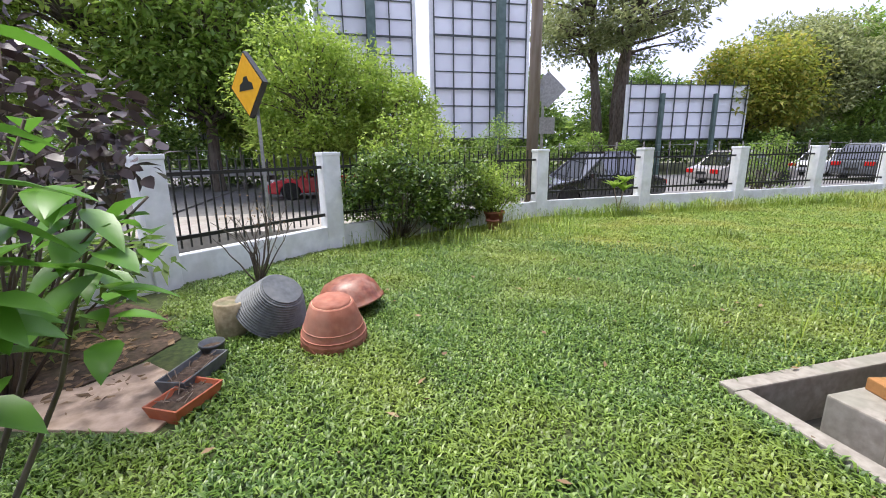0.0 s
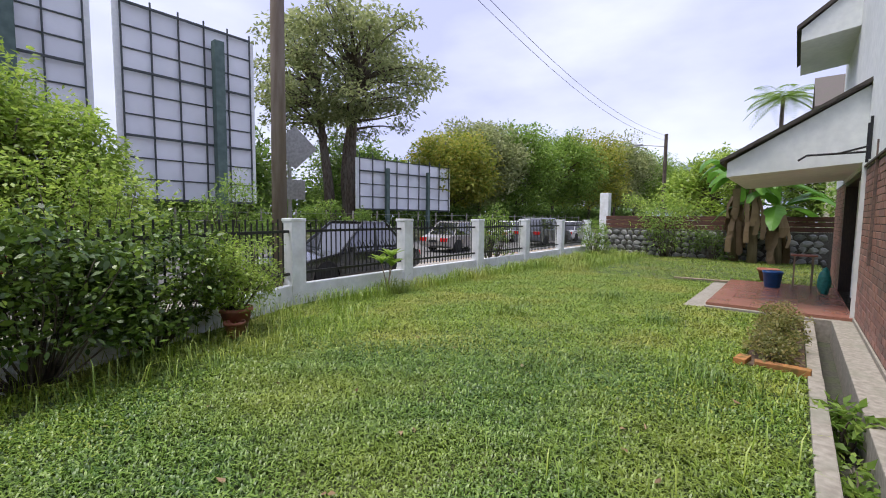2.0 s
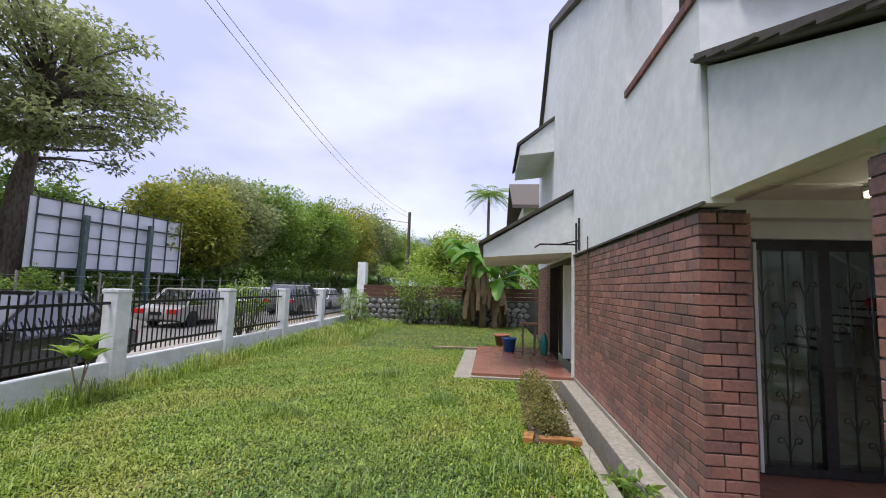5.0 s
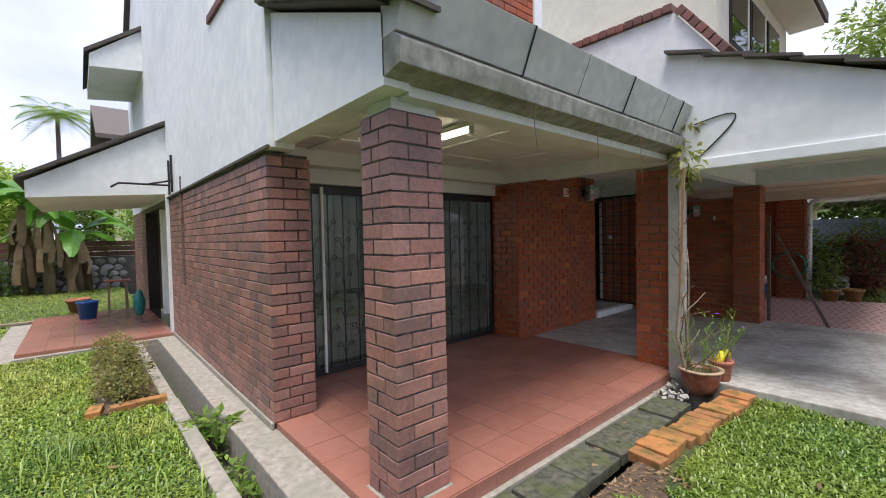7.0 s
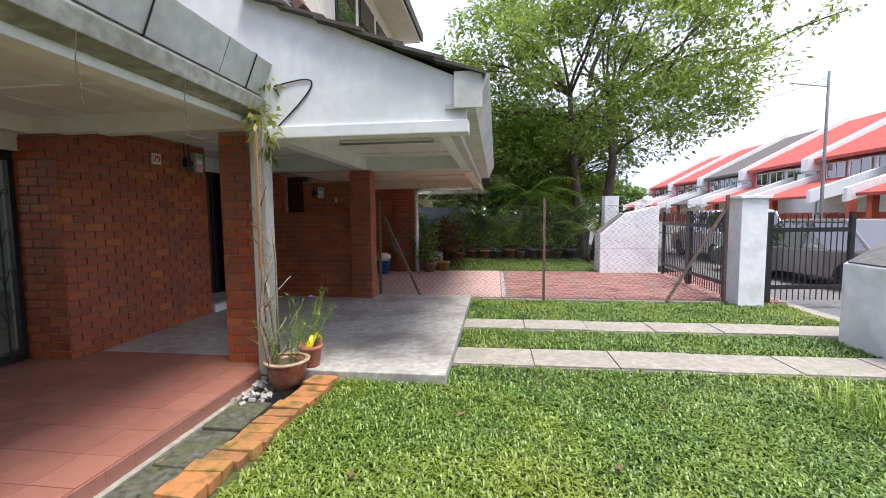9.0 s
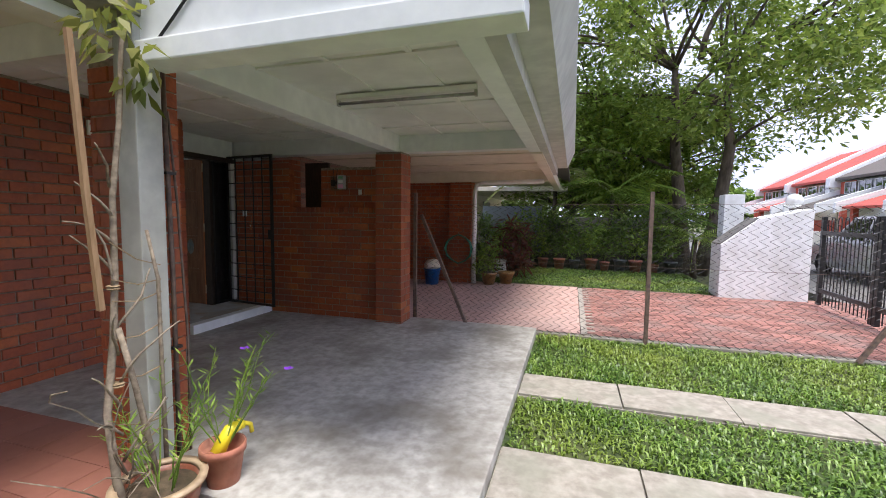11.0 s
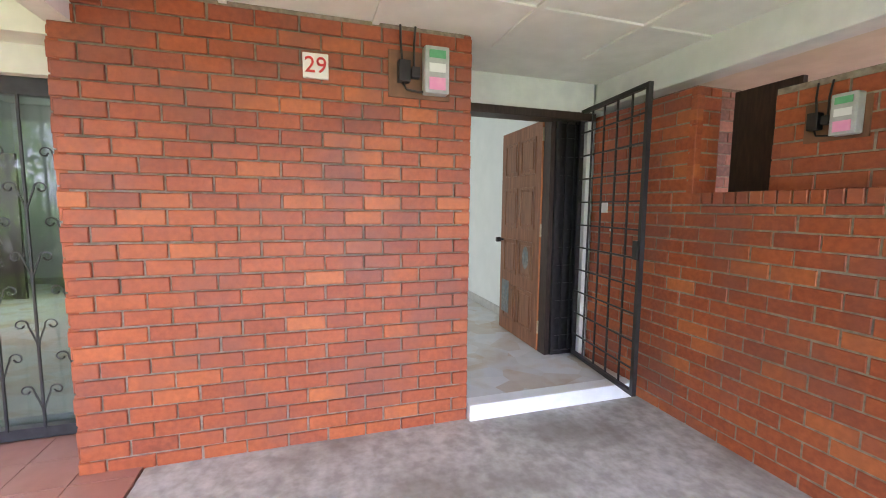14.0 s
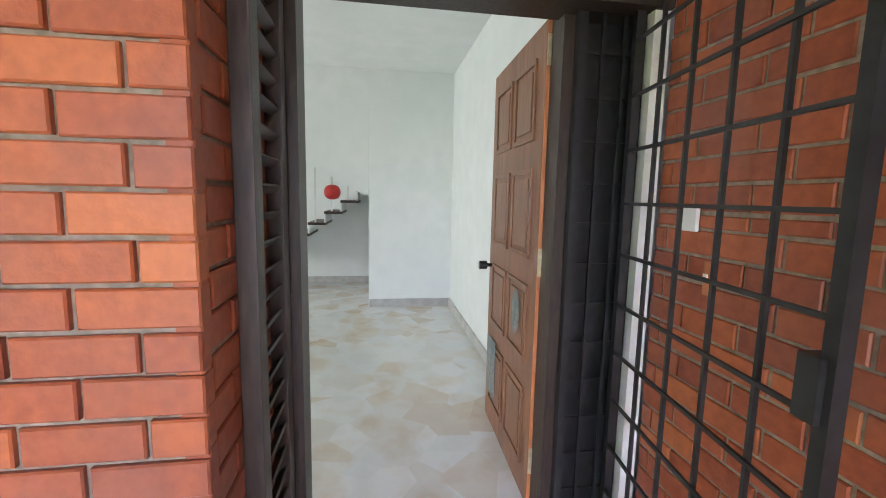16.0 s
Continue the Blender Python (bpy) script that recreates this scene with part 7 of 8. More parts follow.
def terrace_house(at, wall, label, roof_m):
    th = thing("terrace_house", label, "house", at, "houses across the street")
    bm = bmesh.new()
    prism(bm, [(0, 0), (0, 4.6), (-6.5, 8.0), (-10, 6.0), (-10, 0)], "y", -3.4, 3.4)
    part("wall", bm, wall, th)
    for y in (-3.5, 3.2):
        bm = bmesh.new()
        prism(bm, [(0.8, 4.2), (0.8, 4.95), (-6.5, 8.85), (-10.4, 6.7), (-10.4, 4.2)], "y", y, y + 0.3)
        part("party_wall", bm, M_white, th)
    bm = bmesh.new()
    prism(bm, [(0.5, 4.7), (0.5, 4.9), (-6.5, 8.5), (-10.3, 6.3), (-10.3, 6.1), (-6.5, 8.25)], "y", -3.15, 3.15)
    part("main_roof", bm, roof_m, th)
    bm = bmesh.new()
    prism(bm, [(3.4, 2.35), (3.4, 2.5), (0, 3.7), (0, 3.5)], "y", -3.1, 1.2)
    part("porch_roof", bm, roof_m, th)
    for y in (-3.45, 1.21):
        bm = bmesh.new()
        prism(bm, [(3.7, 2.1), (3.7, 2.75), (0, 4.05), (0, 3.2)], "y", y, y + 0.25)
        part("porch_fin", bm, M_white, th)
    for y in (-3.0, 2.8):
        boxes("porch_pillar", M_wred, [(2.7, 3.0, y, y + 0.3, 0, 2.55)], th)
    boxes("front_panel", M_wred, [(0.002, 0.08, -3.2, 3.2, 0, 1.6), (0.002, 0.08, -3.2, -1.4, 3.5, 4.6)], th, "red painted front wall")
    for y in (-2.6, -0.9, 0.9):
        w = boxes("window", M_cglass, [(0.085, 0.1, y, y + 1.3, 3.7, 4.5)], th, "dark window")
        boxes("window_frame", M_white, [(0.1, 0.13, y - 0.04, y, 3.66, 4.54), (0.1, 0.13, y + 1.3, y + 1.34, 3.66, 4.54), (0.1, 0.13, y + 0.63, y + 0.67, 3.7, 4.5), (0.1, 0.13, y, y + 1.3, 4.5, 4.54), (0.1, 0.13, y, y + 1.3, 3.66, 3.7)], w)
    boxes("aircon", M_white, [(0.1, 0.4, 2.3, 3.0, 3.6, 4.1)], th, "white air conditioner", 0.02)
    boxes("garden_wall", M_cream, [(5.2, 5.4, -3.3, 3.3, 0, 0.9)], th)
    return th


for k, (wm, rm) in enumerate(((M_cream, M_rred), (M_white, M_rred), (M_white, M_rred), (M_white, M_rooft), (M_cream, M_rred), (M_white, M_rred))):
    terrace_house(pose(-19.5, -17.5 - k * 7.0, -0.05), wm, "two-storey terrace house with tiled roof and red porch", rm)

# ---- main road side: poles, signs, billboards, trees ----
pole = thing("utility_pole", "weathered timber utility pole behind the garden fence", "pole", pose(4.72, 9.75, -0.1))
bm = bmesh.new()
tube(bm, [(0, 0, 0), (0.03, 0, 5), (0.08, 0, 10)], 0.15, 12, 0.11)
part("shaft", bm, mat("pole_wood", (0.17, 0.13, 0.1), (0.28, 0.23, 0.19), 0.1, 0.9, 0.5, (0.12, 0.1, 0.09), 0.4, 0.5, stretch=(1, 1, 0.15)), pole, smooth=True)
sg = thing("road_sign", "grey back of a diamond road sign on a steel post", "road sign", pose(5.15, 10.1, -0.1))
boxes("post", M_steel, [(-0.03, 0.03, -0.03, 0.03, 0, 3.4)], sg)
bm = bmesh.new()
bmesh.ops.create_cube(bm, size=1, matrix=pose(0.1, -0.06, 3.05, 0, 0, -20) @ Matrix.Rotation(radians(45), 4, "Y") @ Matrix.Diagonal((0.62, 0.02, 0.62, 1)))
part("diamond_plate", bm, M_steel, sg)
boxes("small_plate", M_steel, [(-0.1, 0.32, -0.06, -0.04, 2.0, 2.4)], sg)
ys = thing("speed_bump_sign", "yellow diamond warning sign with black bump symbol", "road sign", pose(-1.4, 9.3, -0.1))
boxes("post", M_steel, [(-0.03, 0.03, -0.03, 0.03, 0, 3.3)], ys)
M_yel = mat("sign_yellow", (0.72, 0.36, 0.01), (0.78, 0.41, 0.02), 0.1, 0.4, 0.0)
sm = pose(-0.1, -0.06, 2.9, 0, 0, -52)
bm = bmesh.new()
bmesh.ops.create_cube(bm, size=1, matrix=sm @ Matrix.Rotation(radians(45), 4, "Y") @ Matrix.Diagonal((0.86, 0.1, 0.86, 1)))
part("backing", bm, M_black, ys, "black sign backing")
bm = bmesh.new()
bmesh.ops.create_cube(bm, size=1, matrix=sm @ pose(0, -0.055, 0) @ Matrix.Rotation(radians(45), 4, "Y") @ Matrix.Diagonal((0.8, 0.006, 0.8, 1)))
part("face", bm, M_yel, ys, "yellow face")
bm = bmesh.new()
prism(bm, [(-0.26, -0.1), (0.26, -0.1), (0.22, 0.02), (0.1, 0.06), (0.06, 0.15), (-0.06, 0.15), (-0.1, 0.06), (-0.22, 0.02)], "y", -0.066, -0.06)
sy = part("symbol", bm, M_black, ys, "black bump symbol")
sy.matrix_basis = sm

M_panel = mat("billboard_sheet", (0.68, 0.7, 0.74), (0.76, 0.78, 0.82), 1.0, 0.6, 0.05, (0.6, 0.62, 0.66), 2.5, 0.5)
M_bbframe = mat("billboard_steel", (0.035, 0.045, 0.045), (0.06, 0.07, 0.07), 0.3, 0.6, 0.1)
M_bbpost = mat("green_steel", (0.06, 0.1, 0.09), (0.1, 0.15, 0.135), 0.3, 0.6, 0.1)


def billboard(x0, x1, y, z0, z1, posts, turn=0.0, mast=0.22):
    th = thing("billboard", "back of a tall billboard with steel lattice frame", "billboard", pose((x0 + x1) / 2, y, 0, 0, 0, turn), "billboards")
    w = (x1 - x0) / 2
    boxes("sheet", M_panel, [(-w, w, 0.0, 0.06, z0, z1)], th)
    boxes("white_border", M_white, [(-w - 0.25, -w, 0, 0.1, z0, z1), (w, w + 0.25, 0, 0.1, z0, z1)], th)
    nx, nz = max(4, round(2 * w / 1.15)), max(4, round((z1 - z0) / 0.9))
    for i in range(nx + 1):
        x = -w + 2 * w * i / nx
        boxes("upright", M_bbframe, [(x - 0.03, x + 0.03, -0.12, -0.06, z0 - 0.2, z1 + 0.3)], th)
    for j in range(nz + 1):
        z = z0 + (z1 - z0) * j / nz
        t = 0.05 if j % 3 == 0 else 0.025
        boxes("crossbar", M_bbframe, [(-w, w, -0.19 if j % 3 == 0 else -0.06, -0.121 if j % 3 == 0 else -0.005, z - t, z + t)], th)
    for x in posts:
        boxes("mast", M_bbpost, [(x - mast, x + mast, -0.25 - 2 * mast, -0.25, -0.3, z1 - 0.6)], th, "thick steel mast", 0.02)
    return th


billboard(-6.4, -1.2, 24.5, 2.2, 11.2, [0.3])
billboard(-0.3, 4.5, 24.3, 2.2, 11.0, [0.2])
billboard(5.7, 11.1, 24.2, 2.2, 10.4, [1.0])
billboard(19.6, 28.4, 25.5, 2.1, 5.7, [-2.2, 1.8], -6, 0.13)

for k in range(13):
    x = -34 + k * 2.9
    shrub("roadside_shrub", "dense dark roadside shrub under the trees", (x, 24.5 + (k % 3) * 0.7, 0), (1.9, 1.0), 2.8 + 0.6 * (k % 2), 30, 60, 0.3, L_dark, 5, 0.45, 0.8, z0=0.05)
for k in range(14):
    x = 29 + k * 4.2
    shrub("verge_shrub", "dark undergrowth below the avenue trees", (x, 27.0 - k * 0.3, 0), (2.4, 1.0), 2.8, 26, 60, 0.36, L_dark, 4, 0.45, 0.9, z0=0.05)
n = 26000
fx = rng.uniform(-90, 150, n)
fpos = np.column_stack([fx, 46 + rng.normal(0, 1.5, n), rng.uniform(0, 1, n) ** 0.8 * (5.5 + 1.5 * np.sin(fx * 0.21) + np.sin(fx * 0.57))])
v, f = leaf_arrays(fpos, 1.1, 0.6)
tagged(mesh_np("far_woods", v, f, L_dark), "distant dark green woods behind the main road", "woods", kind="stuff")
n = 22000
fx = rng.uniform(-80, 60, n)
fpos = np.column_stack([fx, -72 + rng.normal(0, 1.5, n), rng.uniform(0, 1, n) ** 0.8 * (6.5 + 1.5 * np.sin(fx * 0.3))])
v, f = leaf_arrays(fpos, 1.1, 0.6)
tagged(mesh_np("far_woods", v, f, L_dark), "distant dark green trees at the street end", "woods", kind="stuff")
# thin wire fence of the far kerb
wf = thing("wire_fence", "low wire fence with thin concrete posts along the main road", "fence")
for i in range(34):
    x = -12 + i * 1.9
    boxes("fence_post", M_pave, [(x - 0.035, x + 0.035, 22.6, 22.67, -0.3, 1.9)], wf)
for z in (0.5, 0.9, 1.3, 1.7):
    boxes("wire", M_steel, [(-12, 51, 22.57, 22.585, z, z + 0.015)], wf)
structure(boxes("guard_rail", M_steel, [(-30, 4, 22.0, 22.06, 0.5, 0.85)], bevel=0.02), "grey steel guard rail beside the main road", "guard rail")
for x0, x1 in ((-30, -3), (2, 60)):
    structure(boxes("kerb_line", M_yel, [(x0, x1, 12.3, 12.42, -0.1, -0.094)]), "yellow line along the road edge", "road marking")

tree("rain_tree", "tall spreading tree with dark trunks and airy olive crown", (20.5, 29.0, 0), 18.3, 6.6, 6.3, 170, 105, 0.4, L_olive, 0.5, 3, 0.4, 1.35, (0, 0), limbs=1.0)
tree("bamboo_tree", "feathery light green tree beside the main road", (-0.4, 14.2, 0), 5.4, 2.2, 0.6, 120, 220, 0.15, L_light, 0.1, 3, 0.7, 0.75)
tree("bamboo_tree", "feathery light green tree beside the main road", (1.9, 13.4, 0), 4.2, 1.3, 0.5, 60, 200, 0.14, L_light, 0.08, 2, 0.7, 0.6)
for k, (x, y, h, r) in enumerate(((-15, 19.0, 12, 5.0), (-9.5, 21.5, 13, 5.0), (-5.0, 20.5, 11.5, 4.2), (-20, 14, 11, 5), (-3.2, 22.8, 6.5, 2.6))):
    tree("roadside_tree", "big dark green roadside tree", (x, y, 0), h, r, 1.8, 120, 130, 0.34, (L_light, L_light, L_mid)[k % 3], 0.3, 1, 0.75, 1.35)
for k, (x, y, h, r) in enumerate(((32, 27.5, 9.5, 4.2), (37.5, 28.5, 10.5, 4.6), (44, 27.5, 10.5, 4.8), (51, 26, 11, 5.0), (58, 24.5, 11.5, 5.2), (66, 23.5, 12, 5.4), (75, 23, 12, 5.5), (88, 22, 11, 6), (104, 21, 10.5, 6))):
    tree("avenue_tree", "rounded roadside tree with yellow-green crown", (x, y, 0), h * (1.13 if k else 1.0), r, 2.2, 110, 150, 0.42, (L_yel, L_olive, L_mid, L_mid)[k % 4] if k else L_yel, 0.25, 1, 0.8, 1.5)
for k, (x, y, h, r) in enumerate(((12.5, 33, 8, 4), (27, 36, 9, 5), (2, 36, 8, 4.5), (16, 40, 9, 5), (33, 40, 9, 6))):
    tree("far_tree", "dark green tree behind the billboards", (x, y, 0), h, r, 0.8, 70, 110, 0.5, L_dark, 0.3, 1, 0.8, 1.6)
for k, x in enumerate((6.5, 8.8, 11.5, 14.5, 17.5)):
    shrub("roadside_shrub", "leafy shrub growing on the road verge", (x, 22.9, 0), (1.3, 0.5), 2.0 + 0.5 * (k % 2), 34, 46, 0.2, L_mid, 6, 0.4, 0.4)
for k, (x, y) in enumerate(((24, -1), (27, 5.5), (31, 1.5), (38, 6))):
    tree("garden_tree", "leafy tree beyond the stone wall", (x, y, 0), 4.5 + k * 0.7, 2.2, 0.8, 60, 110, 0.26, (L_mid, L_light)[k % 2], 0.12, 1, 0.8, 0.8)
fan_palm(pose(38, 3.3, 0), 10.0, 26, 2.1, L_mid, "coconut_palm", "tall palm beyond the garden", 0.16)
for x, y, h in ((35.5, 9.9, 8.0), (80, 12.5, 8.0)):
    lp = thing("street_lamp", "dark timber pole with street lamp arm", "street lamp", pose(x, y, -0.1))
    bm = bmesh.new()
    tube(bm, [(0, 0, 0), (0, 0, h)], 0.16, 8, 0.12)
    part("shaft", bm, M_bark, lp)
    bm = bmesh.new()
    tube(bm, [(0, 0, h - 0.9), (-0.3, 1.6, h - 0.7)], 0.03, 6)
    part("arm", bm, M_steel, lp)
    boxes("lamp_head", M_steel, [(-0.42, -0.22, 1.5, 2.1, h - 0.75, h - 0.62)], lp, bevel=0.02)
for k in range(2):
    bm = bmesh.new()
    pts = [Vector((4.75 + t * 31, 9.75 + t * 0.2, 9.5 - k * 0.35 - 1.7 * t - 1.2 * math.sin(math.pi * t))) for t in [i / 16 for i in range(17)]]
    tube(bm, pts, 0.008, 4)
    tagged(part("power_line", bm, M_black), "black overhead power line along the main road", "cable", "overhead lines")
lp = thing("street_lamp", "grey street lamp pole across the street", "street lamp", pose(-12.6, -17.6, -0.05))
bm = bmesh.new()
tube(bm, [(0, 0, 0), (0, 0, 7.2)], 0.07, 8, 0.05)
part("shaft", bm, M_steel, lp)
bm = bmesh.new()
tube(bm, [(0, 0, 6.6), (1.4, 0, 6.8)], 0.03, 6)
part("arm", bm, M_steel, lp)
bm = bmesh.new()
tube(bm, [Vector((-12.6 + 14 * t, -17.6 - 8 * t, 6.9 - 1.6 * t - 0.9 * math.sin(math.pi * t))) for t in [i / 12 for i in range(13)]], 0.014, 4)
tagged(part("street_cable", bm, M_black), "black overhead cable along the street", "cable")
ph = thing("rear_house", "pale pink house with tiled eaves beyond the garden", "house", pose(30, -1.5, 0))
boxes("wall", M_cream, [(-4, 6, -5, 2.6, 0, 6.8)], ph)
bm = bmesh.new()
prism(bm, [(-4.6, 6.6), (1, 9.2), (6.6, 6.6), (6.6, 6.4), (1, 9.0), (-4.6, 6.4)], "y", -5.5, 3.3)
part("roof", bm, M_rooft, ph)
for z in (1.2, 4.2):
    boxes("window", M_cglass, [(-4.03, -4.001, -1.0, 1.0, z, z + 1.4)], ph, "dark window")
M_tower = mat("far_tower", (0.3, 0.36, 0.44), (0.42, 0.48, 0.56), 6.0, 0.5, 0.0, (0.5, 0.55, 0.6), 14, 0.5, stretch=(1, 1, 3))
for x, y, w, h in ((420, 72, 16, 48), (420, 94, 14, 40), (430, 118, 16, 44), (440, 40, 14, 36), (200, 190, 12, 30), (440, 10, 12, 30)):
    tw = thing("tower_block", "distant pale blue high-rise block", "building", pose(x, y, 0), "distant towers")
    boxes("wall", M_tower, [(-w / 2, w / 2, -w / 2, w / 2, -0.5, h)], tw)
    boxes("roof_box", M_tower, [(-w / 4, w / 4, -w / 4, w / 4, h, h + 3)], tw)
    for k in range(int(h / 5)):
        boxes("window_band", M_cglass, [(-w / 2 - 0.1, -w / 2 - 0.01, -w * 0.45, w * 0.45, 2 + k * 5, 4 + k * 5)], tw)


# ---- bricks and tiles, piece by piece ----
PITCH, COURSE, JOINT = 0.228, 0.089, 0.0105
_brick_cache = {}


def brick_mesh(length, mat_, depth=0.05, height=None):
    key = (round(length, 3), mat_.name, depth, height)
    if key not in _brick_cache:
        h = height or COURSE - JOINT
        c = 0.004
        me = bpy.data.meshes.new("brick")
        v = [(0, 0, 0), (length, 0, 0), (length, 0, h), (0, 0, h),
             (0, depth - c, 0), (length, depth - c, 0), (length, depth - c, h), (0, depth - c, h),
             (c, depth, c), (length - c, depth, c), (length - c, depth, h - c), (c, depth, h - c)]
        f = [(8, 11, 10, 9), (4, 7, 11, 8), (7, 6, 10, 11), (6, 5, 9, 10), (5, 4, 8, 9), (0, 3, 7, 4), (3, 2, 6, 7), (2, 1, 5, 6), (1, 0, 4, 5)]
        me.from_pydata(v, [], f)
        bmx = bmesh.new()
        bmx.from_mesh(me)
        bmesh.ops.recalc_face_normals(bmx, faces=bmx.faces)
        bmx.to_mesh(me)
        bmx.free()
        me.materials.append(mat_)
        _brick_cache[key] = me
    return _brick_cache[key]


def brick_field(parent, origin, u, n, width, z0, z1, mat_, mat_rest=None, single=lambda x, z: True, keep=lambda x, z: True, depth=0.05, phase=0.0, corner=False):
    """Running bond on an upright face: origin at its lower start, u along it, n outwards."""
    o, u, n = Vector(origin), Vector(u), Vector(n)
    rest_v, rest_f = [], []
    row, z = 0, z0
    while z + COURSE * 0.3 < z1:
        h = min(COURSE - JOINT, z1 - z - 0.004)
        x = -(PITCH / 2 if row % 2 else 0.0) - phase
        while x < width:
            a, b = max(x, 0), min(x + PITCH - JOINT, width)
            if b - a > 0.03 and keep((a + b) / 2, z):
                L = b - a
                p = o + u * (a + random.uniform(-0.002, 0.002)) + n * (-depth + 0.0 + random.uniform(-0.0022, 0.0022))
                m = Matrix(((u.x, n.x, 0, p.x), (u.y, n.y, 0, p.y), (0, 0, 1, z + random.uniform(-0.0012, 0.0012)), (0, 0, 0, 1))) @ Matrix.Rotation(random.uniform(-0.009, 0.009), 4, "Y")
                me = brick_mesh(L, mat_, depth, h if h < COURSE - JOINT - 0.001 else None)
                if single((a + b) / 2, z):
                    ob = new("brick", me)
                    ob.parent = parent
                    ob.matrix_basis = m
                else:
                    k = len(rest_v)
                    rest_v += [m @ v.co for v in me.vertices]
                    rest_f += [[k + i for i in f.vertices] for f in me.polygons]
            x += PITCH
        z += COURSE
        row += 1
    if rest_v:
        me = bpy.data.meshes.new("brickwork")
        me.from_pydata(rest_v, [], rest_f)
        me.materials.append(mat_rest or mat_)
        ob = new("brickwork", me)
        ob.parent = parent
        tagged(ob, kind="stuff")


def brick_column(parent, x0, x1, y0, y1, z0, z1, mat_):
    row, z = 0, z0
    w = 0.112
    while z + COURSE * 0.6 < z1:
        lx, ly = x1 - x0, y1 - y0
        specs = []
        if row % 2:
            specs = [((x0, y0), (1, 0), (0, -1), lx - w - JOINT), ((x1, y0), (0, 1), (1, 0), ly - w - JOINT), ((x1, y1), (-1, 0), (0, 1), lx - w - JOINT), ((x0, y1), (0, -1), (-1, 0), ly - w - JOINT)]
        else:
            specs = [((x0 + w + JOINT, y0), (1, 0), (0, -1), lx - w - JOINT), ((x1, y0 + w + JOINT), (0, 1), (1, 0), ly - w - JOINT), ((x1 - w - JOINT, y1), (-1, 0), (0, 1), lx - w - JOINT), ((x0, y1 - w - JOINT), (0, -1), (-1, 0), ly - w - JOINT)]
        for (px, py), (ux, uy), (nx, ny), L in specs:
            me = brick_mesh(L, mat_, w)
            ob = new("brick", me)
            ob.parent = parent
            j = random.uniform(-0.002, 0.002)
            ob.matrix_basis = Matrix(((ux, nx, 0, px + nx * (j - w)), (uy, ny, 0, py + ny * (j - w)), (0, 0, 1, z), (0, 0, 0, 1)))
        z += COURSE
        row += 1


# side wall towards the garden
brick_field(wall_side, (4.5, WY, 0), (1, 0, 0), (0, 1, 0), 5.0, 0.115, 2.36, M_brick_b, M_brick_bi, single=lambda x, z: x < 2.3)
brick_field(wall_side, (12.72, WY, 0), (1, 0, 0), (0, 1, 0), 2.8, 0.0, 2.36, M_brick_b, M_brick_bi, single=lambda x, z: False)
# house corner pier
brick_field(front, (4.5, 1.0, 0), (0, 1, 0), (-1, 0, 0), 0.352, 0.115, 2.36, M_brick_b)
brick_field(front, (5.4, 0.99, 0), (-1, 0, 0), (0, -1, 0), 0.9, 0.115, 2.36, M_brick_b, M_brick_bi, single=lambda x, z: False)
# entrance wall
brick_field(front, (4.87, -4.48, 0), (0, 1, 0), (-1, 0, 0), 2.17, 0.09, 2.6, M_brick, keep=lambda x, z: True)
brick_field(front, (4.88, -2.31, 0), (1, 0, 0), (0, 1, 0), 0.52, 0.11, 2.38, M_brick, M_brick_i, single=lambda x, z: False)
brick_field(front, (5.49, -4.48, 0), (-1, 0, 0), (0, -1, 0), 0.61, 0.2, 2.6, M_brick)
# carport wall
brick_field(rwall, (5.48, RY, 0), (-1, 0, 0), (0, 1, 0), 2.38, 0.09, 1.56, M_brick, phase=0.05)
brick_field(rwall, (5.48, RY, 0), (-1, 0, 0), (0, 1, 0), 1.02, 1.57, 2.32, M_brick, phase=0.05)
brick_field(rwall, (4.46, RY, 0), (0, -1, 0), (-1, 0, 0), 0.2, 1.64, 2.32, M_brick)
brick_field(rwall, (4.05, RY - 0.1, 0), (-1, 0, 0), (0, 1, 0), 0.95, 1.64, 2.2, M_brick)
brick_field(rwall, (4.05, RY - 0.3, 0), (0, 1, 0), (1, 0, 0), 0.2, 1.64, 2.2, M_brick)
for i in range(18):
    ob = new("brick", brick_mesh(0.064, M_brick, 0.2, 0.072))
    ob.parent = rwall
    ob.matrix_basis = pose(3.105 + i * 0.0755, RY - 0.19 + random.uniform(-0.002, 0.003), 1.567, 0, random.uniform(-1, 1), 0)
# porch column, carport column, pier behind the white post
col = thing("brick_column", "square column of dark weathered brown bricks at the porch corner", "column")
boxes("column_core", M_mortar_d, [(2.881, 3.184, 0.87, 1.23, 0.0, 2.345)], col)
boxes("column_foot", M_conc_l, [(2.855, 3.21, 0.845, 1.255, 0.0, 0.117)], col, "white painted foot", 0.01)
brick_column(col, 2.873, 3.192, 0.862, 1.238, 0.12, 2.35, M_brick_b)
bcol = thing("carport_column", "square orange brick column between the two carports", "column")
boxes("column_core", M_mortar, [(2.738, 3.092, -6.092, -5.788, 0.0, 2.36)], bcol)
brick_column(bcol, 2.73, 3.1, -6.1, -5.78, 0.03, 2.34, M_brick)
brick_field(pier, (2.81, -2.42, 0), (0, -1, 0), (-1, 0, 0), 0.21, 0.09, 2.38, M_brick)
brick_field(pier, (3.2, -2.63, 0), (-1, 0, 0), (0, -1, 0), 0.39, 0.09, 2.38, M_brick)

brick_field(pier, (2.82, -2.41, 0), (1, 0, 0), (0, 1, 0), 0.38, 0.115, 2.36, M_brick)

